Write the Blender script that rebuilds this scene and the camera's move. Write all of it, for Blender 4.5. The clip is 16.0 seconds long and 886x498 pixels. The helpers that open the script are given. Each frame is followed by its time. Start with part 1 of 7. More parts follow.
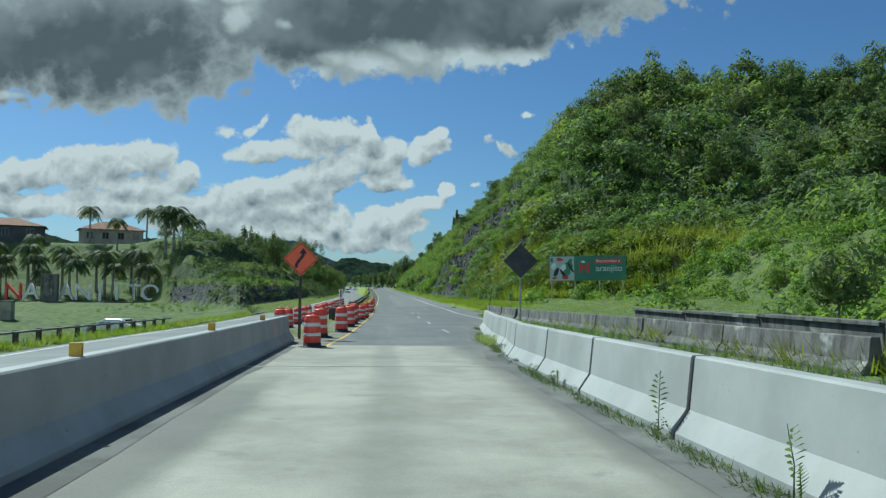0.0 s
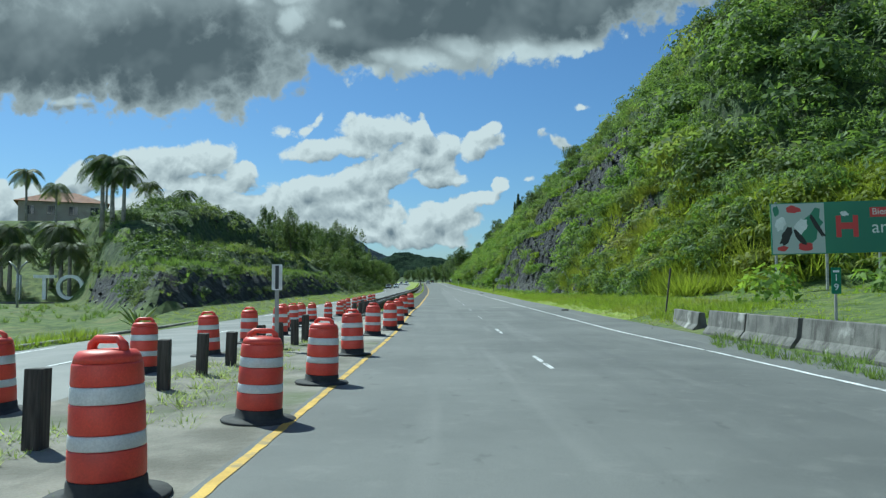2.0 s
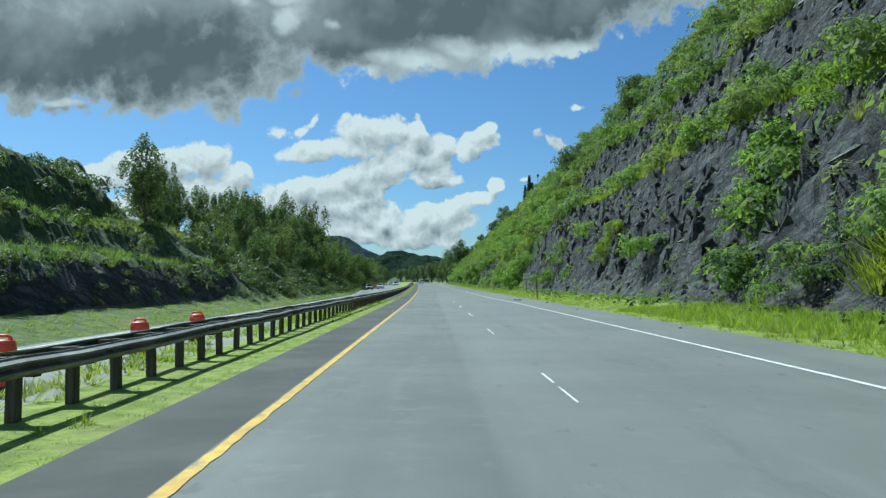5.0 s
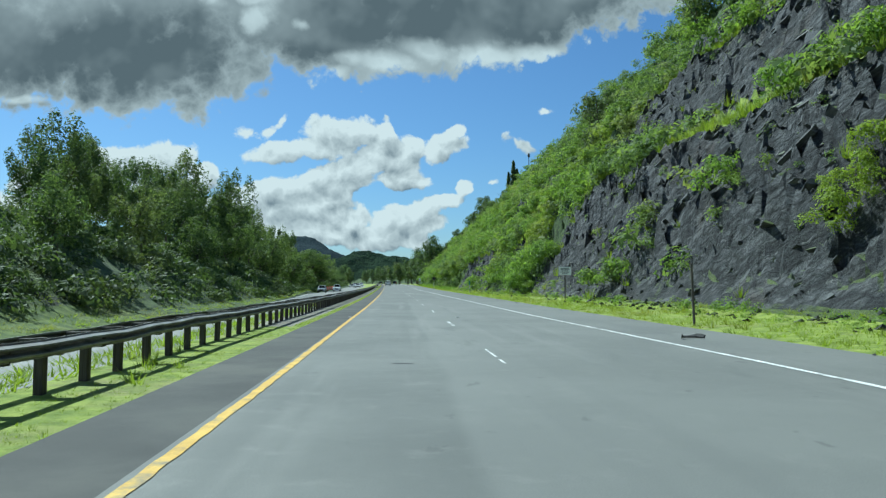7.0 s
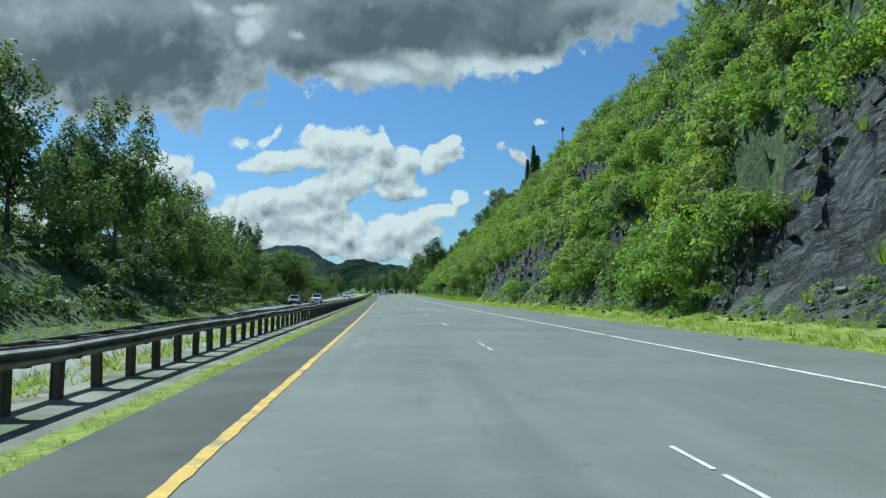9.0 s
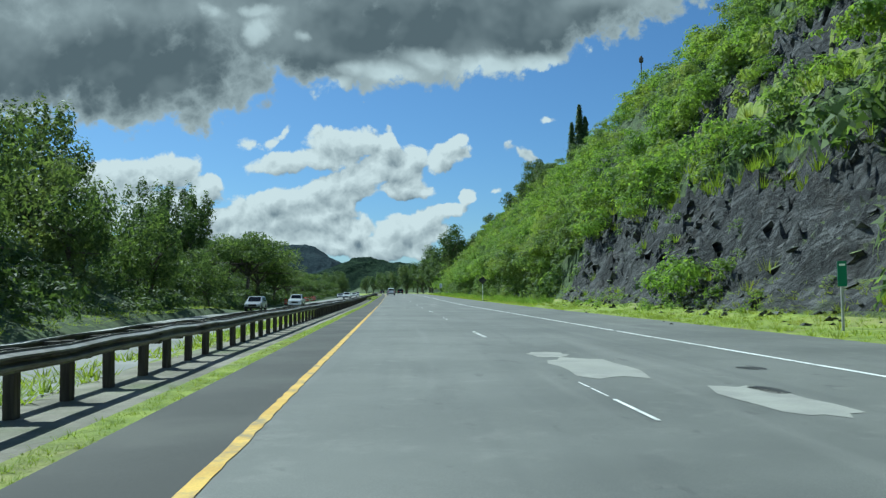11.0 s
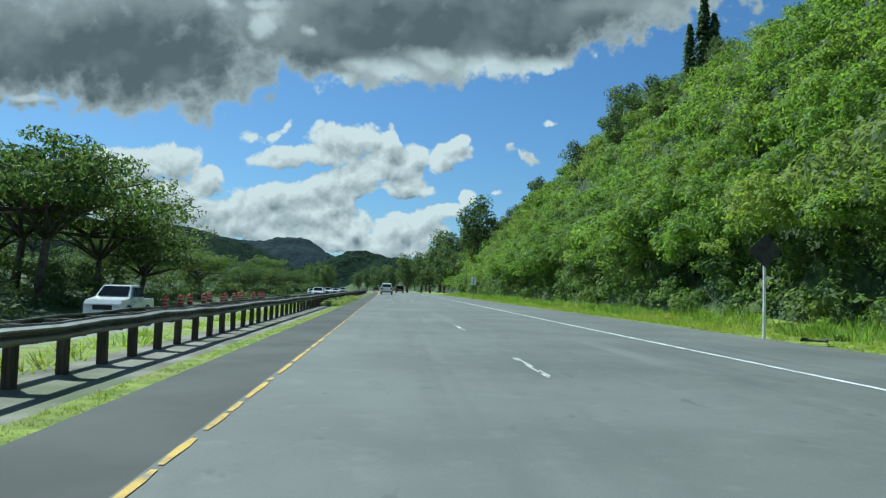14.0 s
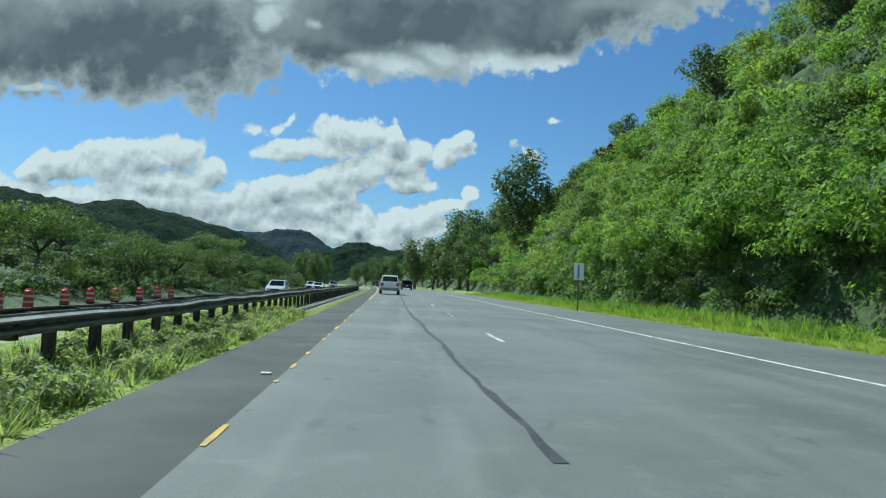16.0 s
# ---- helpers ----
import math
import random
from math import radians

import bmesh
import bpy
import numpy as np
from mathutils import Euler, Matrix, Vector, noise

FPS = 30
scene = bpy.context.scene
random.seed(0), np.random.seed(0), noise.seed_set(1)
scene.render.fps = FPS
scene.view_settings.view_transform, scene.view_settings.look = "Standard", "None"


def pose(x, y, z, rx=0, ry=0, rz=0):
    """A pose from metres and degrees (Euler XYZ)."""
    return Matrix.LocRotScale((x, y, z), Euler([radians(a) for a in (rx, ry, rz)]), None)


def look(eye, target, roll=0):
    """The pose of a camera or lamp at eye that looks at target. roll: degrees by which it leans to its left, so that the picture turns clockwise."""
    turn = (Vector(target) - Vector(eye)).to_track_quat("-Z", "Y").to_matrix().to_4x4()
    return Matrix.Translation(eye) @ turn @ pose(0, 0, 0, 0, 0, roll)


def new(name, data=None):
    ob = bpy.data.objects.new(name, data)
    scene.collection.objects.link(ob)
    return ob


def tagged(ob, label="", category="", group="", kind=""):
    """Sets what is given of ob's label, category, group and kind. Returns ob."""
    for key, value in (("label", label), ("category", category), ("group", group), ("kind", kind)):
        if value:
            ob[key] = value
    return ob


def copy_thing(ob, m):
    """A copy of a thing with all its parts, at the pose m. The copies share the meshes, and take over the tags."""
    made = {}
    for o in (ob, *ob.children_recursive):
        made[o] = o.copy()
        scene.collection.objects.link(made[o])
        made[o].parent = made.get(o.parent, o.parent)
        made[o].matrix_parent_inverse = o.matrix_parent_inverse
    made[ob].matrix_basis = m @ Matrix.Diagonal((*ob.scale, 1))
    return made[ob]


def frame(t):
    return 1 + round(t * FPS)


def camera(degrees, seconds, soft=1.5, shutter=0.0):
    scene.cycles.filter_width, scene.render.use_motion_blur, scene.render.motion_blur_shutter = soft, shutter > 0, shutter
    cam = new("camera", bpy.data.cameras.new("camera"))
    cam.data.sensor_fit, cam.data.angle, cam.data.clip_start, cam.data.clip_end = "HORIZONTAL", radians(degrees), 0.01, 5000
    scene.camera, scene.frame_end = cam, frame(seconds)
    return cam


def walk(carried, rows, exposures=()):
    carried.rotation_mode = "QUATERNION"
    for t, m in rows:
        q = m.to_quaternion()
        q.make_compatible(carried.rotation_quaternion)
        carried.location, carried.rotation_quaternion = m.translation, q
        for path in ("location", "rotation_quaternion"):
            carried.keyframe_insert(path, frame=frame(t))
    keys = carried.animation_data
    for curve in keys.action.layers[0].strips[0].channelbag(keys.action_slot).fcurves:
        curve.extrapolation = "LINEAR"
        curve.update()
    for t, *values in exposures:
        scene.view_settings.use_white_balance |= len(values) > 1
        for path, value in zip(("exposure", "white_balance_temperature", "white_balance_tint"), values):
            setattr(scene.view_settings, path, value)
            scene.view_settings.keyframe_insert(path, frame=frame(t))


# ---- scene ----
cam = camera(60.5, 16.0, 1.3)


def heading(eye, yaw, pitch, roll):
    """The pose at eye that looks yaw degrees to the left of +y and pitch degrees up."""
    a, b = radians(yaw), radians(pitch)
    ahead = Vector((-math.sin(a) * math.cos(b), math.cos(a) * math.cos(b), math.sin(b)))
    return look(eye, Vector(eye) + ahead * 10, roll)


# seconds, eye, yaw, pitch, roll
DRIVE = [
    (0.0, (0.57, 4.65, 2.410), -4.64, 2.95, 0.66),
    (0.5, (0.70, 16.12, 2.219), -4.24, 3.02, 0.21),
    (1.0, (0.89, 27.23, 2.088), -3.31, 3.03, -0.11),
    (1.5, (1.08, 38.33, 1.929), -1.86, 2.80, -0.24),
    (2.0, (1.32, 49.14, 1.754), -0.54, 2.57, 0.15),
    (2.5, (1.48, 59.51, 1.583), 0.23, 2.31, 0.54),
    (3.0, (1.70, 69.80, 1.462), 0.37, 2.24, 0.90),
    (3.5, (1.77, 80.21, 1.480), 0.24, 2.33, 0.79),
    (4.0, (1.85, 90.95, 1.449), 0.09, 2.57, 0.35),
    (6.5, (1.88, 146.38, 1.336), -2.71, 2.66, 0.10),
    (7.0, (1.82, 157.40, 1.281), -3.24, 2.78, 0.15),
    (7.5, (1.82, 168.56, 1.214), -3.50, 3.08, 0.10),
    (8.0, (1.61, 180.02, 1.196), -3.56, 3.44, 0.18),
    (10.5, (0.73, 239.03, 1.226), -3.37, 3.56, -0.26),
    (11.0, (0.51, 250.77, 1.283), -2.98, 3.48, -0.35),
    (11.5, (0.25, 262.42, 1.302), -2.71, 3.27, -0.20),
    (12.0, (0.05, 274.14, 1.325), -2.52, 3.00, -0.06),
    (12.5, (-0.06, 285.88, 1.400), -2.53, 2.87, 0.25),
    (13.0, (-0.25, 297.60, 1.426), -2.62, 2.98, 0.54),
    (13.5, (-0.37, 309.41, 1.490), -2.88, 3.18, 1.29),
    (14.0, (-0.45, 321.51, 1.500), -3.12, 3.47, 1.72),
    (14.5, (-0.72, 333.82, 1.579), -3.20, 3.76, 2.24),
    (15.0, (-0.97, 346.34, 1.686), -3.19, 3.76, 2.54),
    (15.5, (-1.25, 359.09, 1.849), -3.04, 3.53, 2.59),
    (16.0, (-1.53, 372.02, 1.881), -2.99, 3.14, 2.64),
]
walk(cam, [(t, heading(e, a, b, c)) for t, e, a, b, c in DRIVE], [(0.0, 0.06, 5480, -9.0), (1.0, 0.16, 5460, -9.0), (3.0, 0.27, 5420, -9.0), (7.0, 0.36, 5380, -9.5), (11.0, 0.28, 5380, -10.0), (16.0, 0.28, 5400, -10.0)])

# ---------------------------------------------------------------- light and sky
SUN_AZ, SUN_EL = radians(40), radians(50)          # to the left of +y; above the horizon
sun = new("sun", bpy.data.lights.new("sun", "SUN"))
sun.data.energy, sun.data.angle, sun.data.color = 5.0, radians(0.6), (1.0, 0.95, 0.86)
to_sun = Vector((-math.sin(SUN_AZ) * math.cos(SUN_EL), math.cos(SUN_AZ) * math.cos(SUN_EL), math.sin(SUN_EL)))
sun.matrix_world = look((0, 0, 60), Vector((0, 0, 60)) - to_sun)


class Nodes:
    """Short calls for a node tree."""

    def __init__(self, tree):
        self.tree = tree
        tree.nodes.clear()

    def add(self, kind, sets=(), **inputs):
        n = self.tree.nodes.new(kind)
        for key, value in sets:
            if key == "operation":
                n.operation = value
            elif key == "use_clamp":
                n.use_clamp = value
            elif key == "interpolation_type":
                n.interpolation_type = value
            elif key == "data_type":
                n.data_type = value
            elif key == "blend_type":
                n.blend_type = value
            elif key == "vector_type":
                n.vector_type = value
            elif key == "feature":
                n.feature = value
        for key, value in inputs.items():
            key = key.replace("_", " ")
            sock = n.inputs[int(key[1:])] if key[0] == "i" and key[1:].isdigit() else n.inputs[key]
            if isinstance(value, bpy.types.NodeSocket):
                self.tree.links.new(value, sock)
            else:
                sock.default_value = value
        return n

    def math(self, op, a, b=0.0, c=0.0, clamp=False):
        return self.add("ShaderNodeMath", (("operation", op), ("use_clamp", clamp)), i0=a, i1=b, i2=c).outputs[0]

    def smooth(self, v, lo, hi):
        n = self.add("ShaderNodeMapRange", (("interpolation_type", "SMOOTHSTEP"),), Value=v)
        n.inputs["From Min"].default_value, n.inputs["From Max"].default_value = lo, hi
        return n.outputs[0]

    def noise(self, vec, scale, detail=4.0, rough=0.55, distortion=0.0):
        return self.add("ShaderNodeTexNoise", Vector=vec, Scale=scale, Detail=detail, Roughness=rough, Distortion=distortion).outputs[0]

    def mix(self, f, a, b, blend="MIX"):
        n = self.add("ShaderNodeMix", (("data_type", "RGBA"), ("blend_type", blend)), i0=f)
        for k, v in ((6, a), (7, b)):
            if isinstance(v, bpy.types.NodeSocket):
                self.tree.links.new(v, n.inputs[k])
            else:
                n.inputs[k].default_value = (*v, 1.0)
        return n.outputs[2]

    def stretch(self, vec, x, y, z):
        return self.add("ShaderNodeMapping", Vector=vec, Scale=(x, y, z)).outputs[0]


world = bpy.data.worlds.new("sky")
scene.world = world
world.use_nodes = True
N = Nodes(world.node_tree)
sky_node = N.add("ShaderNodeTexSky")
sky_node.sky_type, sky_node.sun_disc = "NISHITA", False
sky_node.sun_elevation, sky_node.sun_rotation = SUN_EL, -SUN_AZ
sky_node.air_density, sky_node.dust_density, sky_node.ozone_density = 1.0, 0.6, 2.0
air = sky_node.outputs[0]
way = N.add("ShaderNodeTexCoord").outputs["Generated"]
xyz = N.add("ShaderNodeSeparateXYZ", Vector=way).outputs
depth = N.math("MAXIMUM", N.math("ABSOLUTE", xyz[1]), 0.08)
flat = N.add("ShaderNodeCombineXYZ", X=N.math("DIVIDE", xyz[0], depth), Y=N.math("DIVIDE", xyz[2], depth), Z=N.math("MULTIPLY", xyz[1], 0.3)).outputs[0]


def cloud_bank(blobs, base, blend):
    """The greatest of several soft ellipses: centre, half width, half height, tilt in degrees."""
    top = None
    for x, y, w, h, turn in blobs:
        a = radians(turn)
        m = N.add("ShaderNodeMapping", (("vector_type", "TEXTURE"),), Vector=base, Location=(x, y, 0), Rotation=(0, 0, a), Scale=(w, h, 1e6))
        s = N.math("SUBTRACT", 1.0, N.add("ShaderNodeVectorMath", (("operation", "LENGTH"),), i0=m.outputs[0]).outputs["Value"])
        top = s if top is None else N.math("SMOOTH_MAX", top, s, blend)
    return top


CUMULUS = [
    (-0.082, 0.198, 0.054, 0.033, 10), (-0.156, 0.176, 0.045, 0.018, 10), (-0.112, 0.183, 0.037, 0.019, 8), (-0.019, 0.171, 0.056, 0.027, 0), (-0.026, 0.197, 0.021, 0.022, 0), (0.015, 0.184, 0.024, 0.021, 0), (0.056, 0.185, 0.043, 0.021, 14),
    (0.076, 0.205, 0.016, 0.012, 20), (-0.063, 0.155, 0.060, 0.022, 14), (0.004, 0.144, 0.045, 0.018, -10), (-0.100, 0.136, 0.067, 0.025, 14), (-0.167, 0.121, 0.060, 0.021, 12), (-0.225, 0.106, 0.056, 0.021, 8), (-0.137, 0.101, 0.097, 0.025, 0),
    (-0.225, 0.084, 0.097, 0.025, 0), (-0.093, 0.118, 0.045, 0.022, 20), (-0.151, 0.073, 0.089, 0.019, 0), (-0.056, 0.140, 0.030, 0.019, 0), (-0.063, 0.082, 0.033, 0.020, 5), (0.000, 0.082, 0.036, 0.025, 12), (0.034, 0.102, 0.037, 0.018, 20),
    (0.056, 0.111, 0.037, 0.012, 14), (-0.026, 0.062, 0.082, 0.018, 0), (0.026, 0.079, 0.045, 0.016, 10), (0.085, 0.132, 0.013, 0.010, 30), (-0.092, 0.062, 0.067, 0.013, 0), (-0.299, 0.163, 0.031, 0.027, 0),
    (-0.339, 0.153, 0.045, 0.028, 0), (-0.258, 0.146, 0.030, 0.019, 0), (-0.385, 0.147, 0.045, 0.031, 0), (-0.443, 0.139, 0.045, 0.025, 0), (-0.479, 0.130, 0.030, 0.018, 0), (-0.313, 0.128, 0.089, 0.018, 0), (-0.312, 0.102, 0.164, 0.022, 0),
    (-0.471, 0.100, 0.089, 0.019, 0), (-0.60, 0.10, 0.14, 0.04, 0), (-0.85, 0.12, 0.16, 0.05, 0), (0.45, 0.08, 0.14, 0.03, 0), (0.75, 0.10, 0.18, 0.05, 0)]
SCRAPS = [(-0.201, 0.204, 0.019, 0.010, 0), (-0.157, 0.219, 0.007, 0.016, -20), (0.142, 0.198, 0.016, 0.010, -20), (0.193, 0.232, 0.016, 0.004, 8), (-0.022, 0.222, 0.006, 0.007, 0), (0.116, 0.141, 0.012, 0.004, 0), (0.165, 0.190, 0.018, 0.006, -30), (-0.175, 0.206, 0.016, 0.008, 10)]
DECK = [
    (-0.37, 0.300, 0.22, 0.095, -6), (-0.56, 0.31, 0.26, 0.09, 0), (-0.12, 0.345, 0.20, 0.075, -8), (0.08, 0.360, 0.20, 0.075, 6), (0.20, 0.375, 0.14, 0.060, 24),
    (0.36, 0.44, 0.20, 0.060, 24), (0.0, 0.50, 0.60, 0.16, 0), (-0.6, 0.52, 0.55, 0.18, 0), (0.55, 0.56, 0.30, 0.09, 14), (-0.25, 0.42, 0.4, 0.14, 0), (0.1, 0.45, 0.4, 0.11, 6)]
DENSE = [
    (-0.367, 0.295, 0.193, 0.074, -6), (-0.489, 0.271, 0.149, 0.052, 0), (-0.256, 0.236, 0.060, 0.037, 0), (-0.004, 0.357, 0.126, 0.045, 4), (0.209, 0.353, 0.119, 0.028, 4), (-0.124, 0.298, 0.067, 0.027, 0), (0.302, 0.374, 0.119, 0.022, 0),
    (-0.675, 0.283, 0.186, 0.082, 0),
    (-0.6, 0.52, 0.5, 0.14, 0), (0.1, 0.52, 0.4, 0.12, 0)]
THIN = [
    (-0.191, 0.354, 0.028, 0.022, 20), (-0.251, 0.374, 0.030, 0.016, 0), (-0.192, 0.377, 0.037, 0.010, 0), (0.034, 0.316, 0.037, 0.018, -10), (0.109, 0.305, 0.052, 0.018, 0), (0.178, 0.310, 0.045, 0.018, 0), (0.255, 0.322, 0.037, 0.019, 0),
    (-0.101, 0.272, 0.037, 0.012, 20), (-0.064, 0.299, 0.037, 0.013, 0), (-0.019, 0.296, 0.045, 0.016, 0), (-0.135, 0.344, 0.013, 0.009, 0), (-0.489, 0.241, 0.045, 0.007, 0)]


def shifted(vec, x, y):
    return N.add("ShaderNodeVectorMath", (("operation", "ADD"),), i0=vec, i1=(x, y, 0)).outputs[0]


def billow(vec, scale):
    """Heaped rounded lobes at several sizes, about -0.5 to 0.5."""
    d = N.add("ShaderNodeTexVoronoi", (("feature", "SMOOTH_F1"),), Vector=vec, Scale=scale, Detail=3.0, Roughness=0.52, Lacunarity=2.2, Smoothness=0.30).outputs["Distance"]
    return N.math("MULTIPLY", N.math("SUBTRACT", 0.86, d), 0.75)


drift = N.add("ShaderNodeTexNoise", Vector=flat, Scale=14.0, Detail=4.0, Roughness=0.5).outputs["Color"]
bent = N.add("ShaderNodeVectorMath", (("operation", "MULTIPLY_ADD"),), i0=drift, i1=(0.040, 0.028, 0.0), i2=shifted(flat, -0.020, -0.014)).outputs[0]
lump = billow(bent, 26.0)
lump_sun = billow(shifted(bent, -0.005, 0.009), 26.0)
wisp = N.math("SUBTRACT", N.noise(flat, 34.0, 9.0, 0.66, 0.3), 0.5)
bank = cloud_bank(CUMULUS, bent, 0.18)
bank_sun = cloud_bank(CUMULUS, shifted(bent, -0.005, 0.016), 0.18)
scraps = N.math("MULTIPLY", cloud_bank(SCRAPS, bent, 0.1), 0.42)
heap = N.math("ADD", N.math("ADD", N.math("MAXIMUM", N.math("MULTIPLY_ADD", bank, 1.40, 0.0), scraps), N.math("MULTIPLY", lump, 1.0)), N.math("MULTIPLY", wisp, 0.75))
heap_cover = N.smooth(heap, -0.04, 0.26)
facing = N.math("ADD", N.math("MULTIPLY", N.math("SUBTRACT", bank, bank_sun), 0.80), N.math("MULTIPLY", N.math("SUBTRACT", lump, lump_sun), 1.15))
core = N.math("MULTIPLY", N.smooth(heap, 0.25, 1.3), -0.40)
heap_light = N.math("ADD", N.math("ADD", 0.80, facing), N.math("ADD", core, N.math("MULTIPLY", wisp, 0.18)), clamp=True)
heap_tone = N.mix(heap_light, (0.25, 0.29, 0.325), (1.00, 0.98, 0.955))
big = N.math("SUBTRACT", N.noise(flat, 4.0, 3.5, 0.5, 0.3), 0.5)
roll = billow(flat, 7.0)
roll_sun = billow(shifted(flat, -0.014, 0.020), 7.0)
deck = N.math("ADD", cloud_bank(DECK, bent, 0.6), N.math("ADD", N.math("MULTIPLY", lump, 0.55), N.math("MULTIPLY", wisp, 0.30)))
veil_cover = N.smooth(deck, 0.02, 0.20)
dense = N.math("ADD", N.math("MULTIPLY", cloud_bank(DENSE, bent, 0.5), 0.65), N.math("ADD", N.math("MULTIPLY", big, 0.9), N.math("MULTIPLY", wisp, 0.10)))
thin = N.smooth(N.math("ADD", cloud_bank(THIN, bent, 0.3), N.math("ADD", N.math("MULTIPLY", lump, 0.9), N.math("MULTIPLY", wisp, 0.8))), -0.15, 0.75)
body = N.math("MULTIPLY", N.smooth(dense, -0.60, 0.40), N.smooth(deck, 0.05, 0.55))
glow_through = N.math("ADD", N.math("SUBTRACT", 0.55, N.math("MULTIPLY", body, 0.54)), N.math("MULTIPLY", N.math("SUBTRACT", roll, roll_sun), 0.42))
veil_light = N.math("ADD", glow_through, N.math("MULTIPLY", thin, 0.50), clamp=True)
veil_tone = N.mix(veil_light, (0.158, 0.182, 0.197), (0.86, 0.87, 0.855))
SKY = 0.073
behind = N.smooth(N.math("MULTIPLY", xyz[1], -1.0), -0.15, 0.5)          # clouds behind the view are brightened to add fill light
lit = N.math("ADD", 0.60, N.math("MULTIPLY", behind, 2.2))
air_out = N.add("ShaderNodeBackground", Color=N.mix(1.0, air, (0.70, 0.84, 1.03), "MULTIPLY"), Strength=SKY).outputs[0]
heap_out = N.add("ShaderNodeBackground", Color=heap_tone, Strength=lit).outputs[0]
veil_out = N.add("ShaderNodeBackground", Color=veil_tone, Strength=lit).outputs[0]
above = N.smooth(xyz[2], -0.01, 0.02)
m1 = N.add("ShaderNodeMixShader", i0=N.math("MULTIPLY", heap_cover, above), i1=air_out, i2=heap_out).outputs[0]
m2 = N.add("ShaderNodeMixShader", i0=N.math("MULTIPLY", veil_cover, above), i1=m1, i2=veil_out).outputs[0]
N.add("ShaderNodeOutputWorld", Surface=m2)


# ---------------------------------------------------------------- materials
def material(name, paint, rough=0.8, metal=0.0, bump=None, strength=0.3, distance=0.02, spec=0.5):
    """paint(N, place) gives the colour socket or a colour; bump(N, place) a height socket."""
    m = bpy.data.materials.new(name)
    m.use_nodes = True
    n = Nodes(m.node_tree)
    place = n.add("ShaderNodeNewGeometry").outputs["Position"]
    s = n.add("ShaderNodeBsdfPrincipled", Roughness=rough, Metallic=metal)
    s.inputs["Specular IOR Level"].default_value = spec
    c = paint(n, place) if callable(paint) else paint
    if isinstance(c, bpy.types.NodeSocket):
        n.tree.links.new(c, s.inputs["Base Color"])
    else:
        s.inputs["Base Color"].default_value = (*c, 1)
    if bump:
        b = n.add("ShaderNodeBump", Strength=strength, Distance=distance, Height=bump(n, place))
        n.tree.links.new(b.outputs[0], s.inputs["Normal"])
    n.add("ShaderNodeOutputMaterial", Surface=s.outputs[0])
    return m


def speckled(low, high, scale, stain=(0.5, 0.5, 0.5), stain_scale=0.3, amount=0.5, fine=60.0):
    """Two colours by a medium noise, grain on top, and broad stains."""
    def paint(n, p):
        a = n.mix(n.smooth(n.noise(p, scale, 5), 0.32, 0.68), low, high)
        g = n.math("ADD", 0.75, n.math("MULTIPLY", n.noise(p, fine, 2), 0.5))
        a = n.mix(1.0, a, n.add("ShaderNodeCombineXYZ", X=g, Y=g, Z=g).outputs[0], "MULTIPLY")
        s = n.math("MULTIPLY", n.smooth(n.noise(p, stain_scale, 6, 0.65), 0.48, 0.70), amount)
        return n.mix(s, a, stain)
    return paint


def grain(scale, detail=4.0):
    return lambda n, p: n.noise(p, scale, detail, 0.6)


def asphalt_paint(n, p):
    x, y, z = n.add("ShaderNodeSeparateXYZ", Vector=p).outputs
    a = n.mix(n.smooth(n.noise(p, 0.25, 6, 0.6), 0.3, 0.7), (0.100, 0.103, 0.096), (0.152, 0.154, 0.142))
    long = n.noise(n.stretch(p, 1.3, 0.035, 1), 1.0, 4, 0.55)
    a = n.mix(n.math("MULTIPLY", n.smooth(long, 0.50, 0.72), 0.45), a, (0.085, 0.088, 0.085))
    pale = n.noise(n.stretch(p, 0.9, 0.05, 1), 1.4, 3, 0.5)
    a = n.mix(n.math("MULTIPLY", n.smooth(pale, 0.55, 0.75), 0.40), a, (0.225, 0.222, 0.205))
    bend = n.math("ADD", x, n.math("MULTIPLY", n.math("SUBTRACT", n.noise(n.stretch(p, 1, 0.15, 1), 0.8, 3), 0.5), 0.5))
    newer = n.math("MULTIPLY", n.math("MULTIPLY", n.smooth(bend, 2.35, 2.55), n.smooth(y, 96, 112)), n.math("SUBTRACT", 1.0, n.smooth(y, 205, 240)))
    a = n.mix(n.math("MULTIPLY", newer, 0.38), a, (0.20, 0.20, 0.185))
    smudge = n.smooth(n.noise(n.stretch(p, 0.7, 0.16, 1), 1.1, 6, 0.68), 0.56, 0.70)
    a = n.mix(n.math("MULTIPLY", smudge, 0.40), a, (0.070, 0.072, 0.070))
    wear = n.smooth(n.noise(p, 2.2, 6, 0.65), 0.52, 0.72)
    a = n.mix(n.math("MULTIPLY", wear, 0.35), a, (0.21, 0.208, 0.19))
    spot = n.smooth(n.noise(n.stretch(p, 1.0, 0.5, 1), 3.1, 3), 0.66, 0.72)
    a = n.mix(n.math("MULTIPLY", spot, 0.45), a, (0.06, 0.06, 0.058))
    g = n.math("ADD", 0.62, n.math("MULTIPLY", n.noise(p, 85.0, 2), 0.76))
    return n.mix(1.0, a, n.add("ShaderNodeCombineXYZ", X=g, Y=g, Z=g).outputs[0], "MULTIPLY")


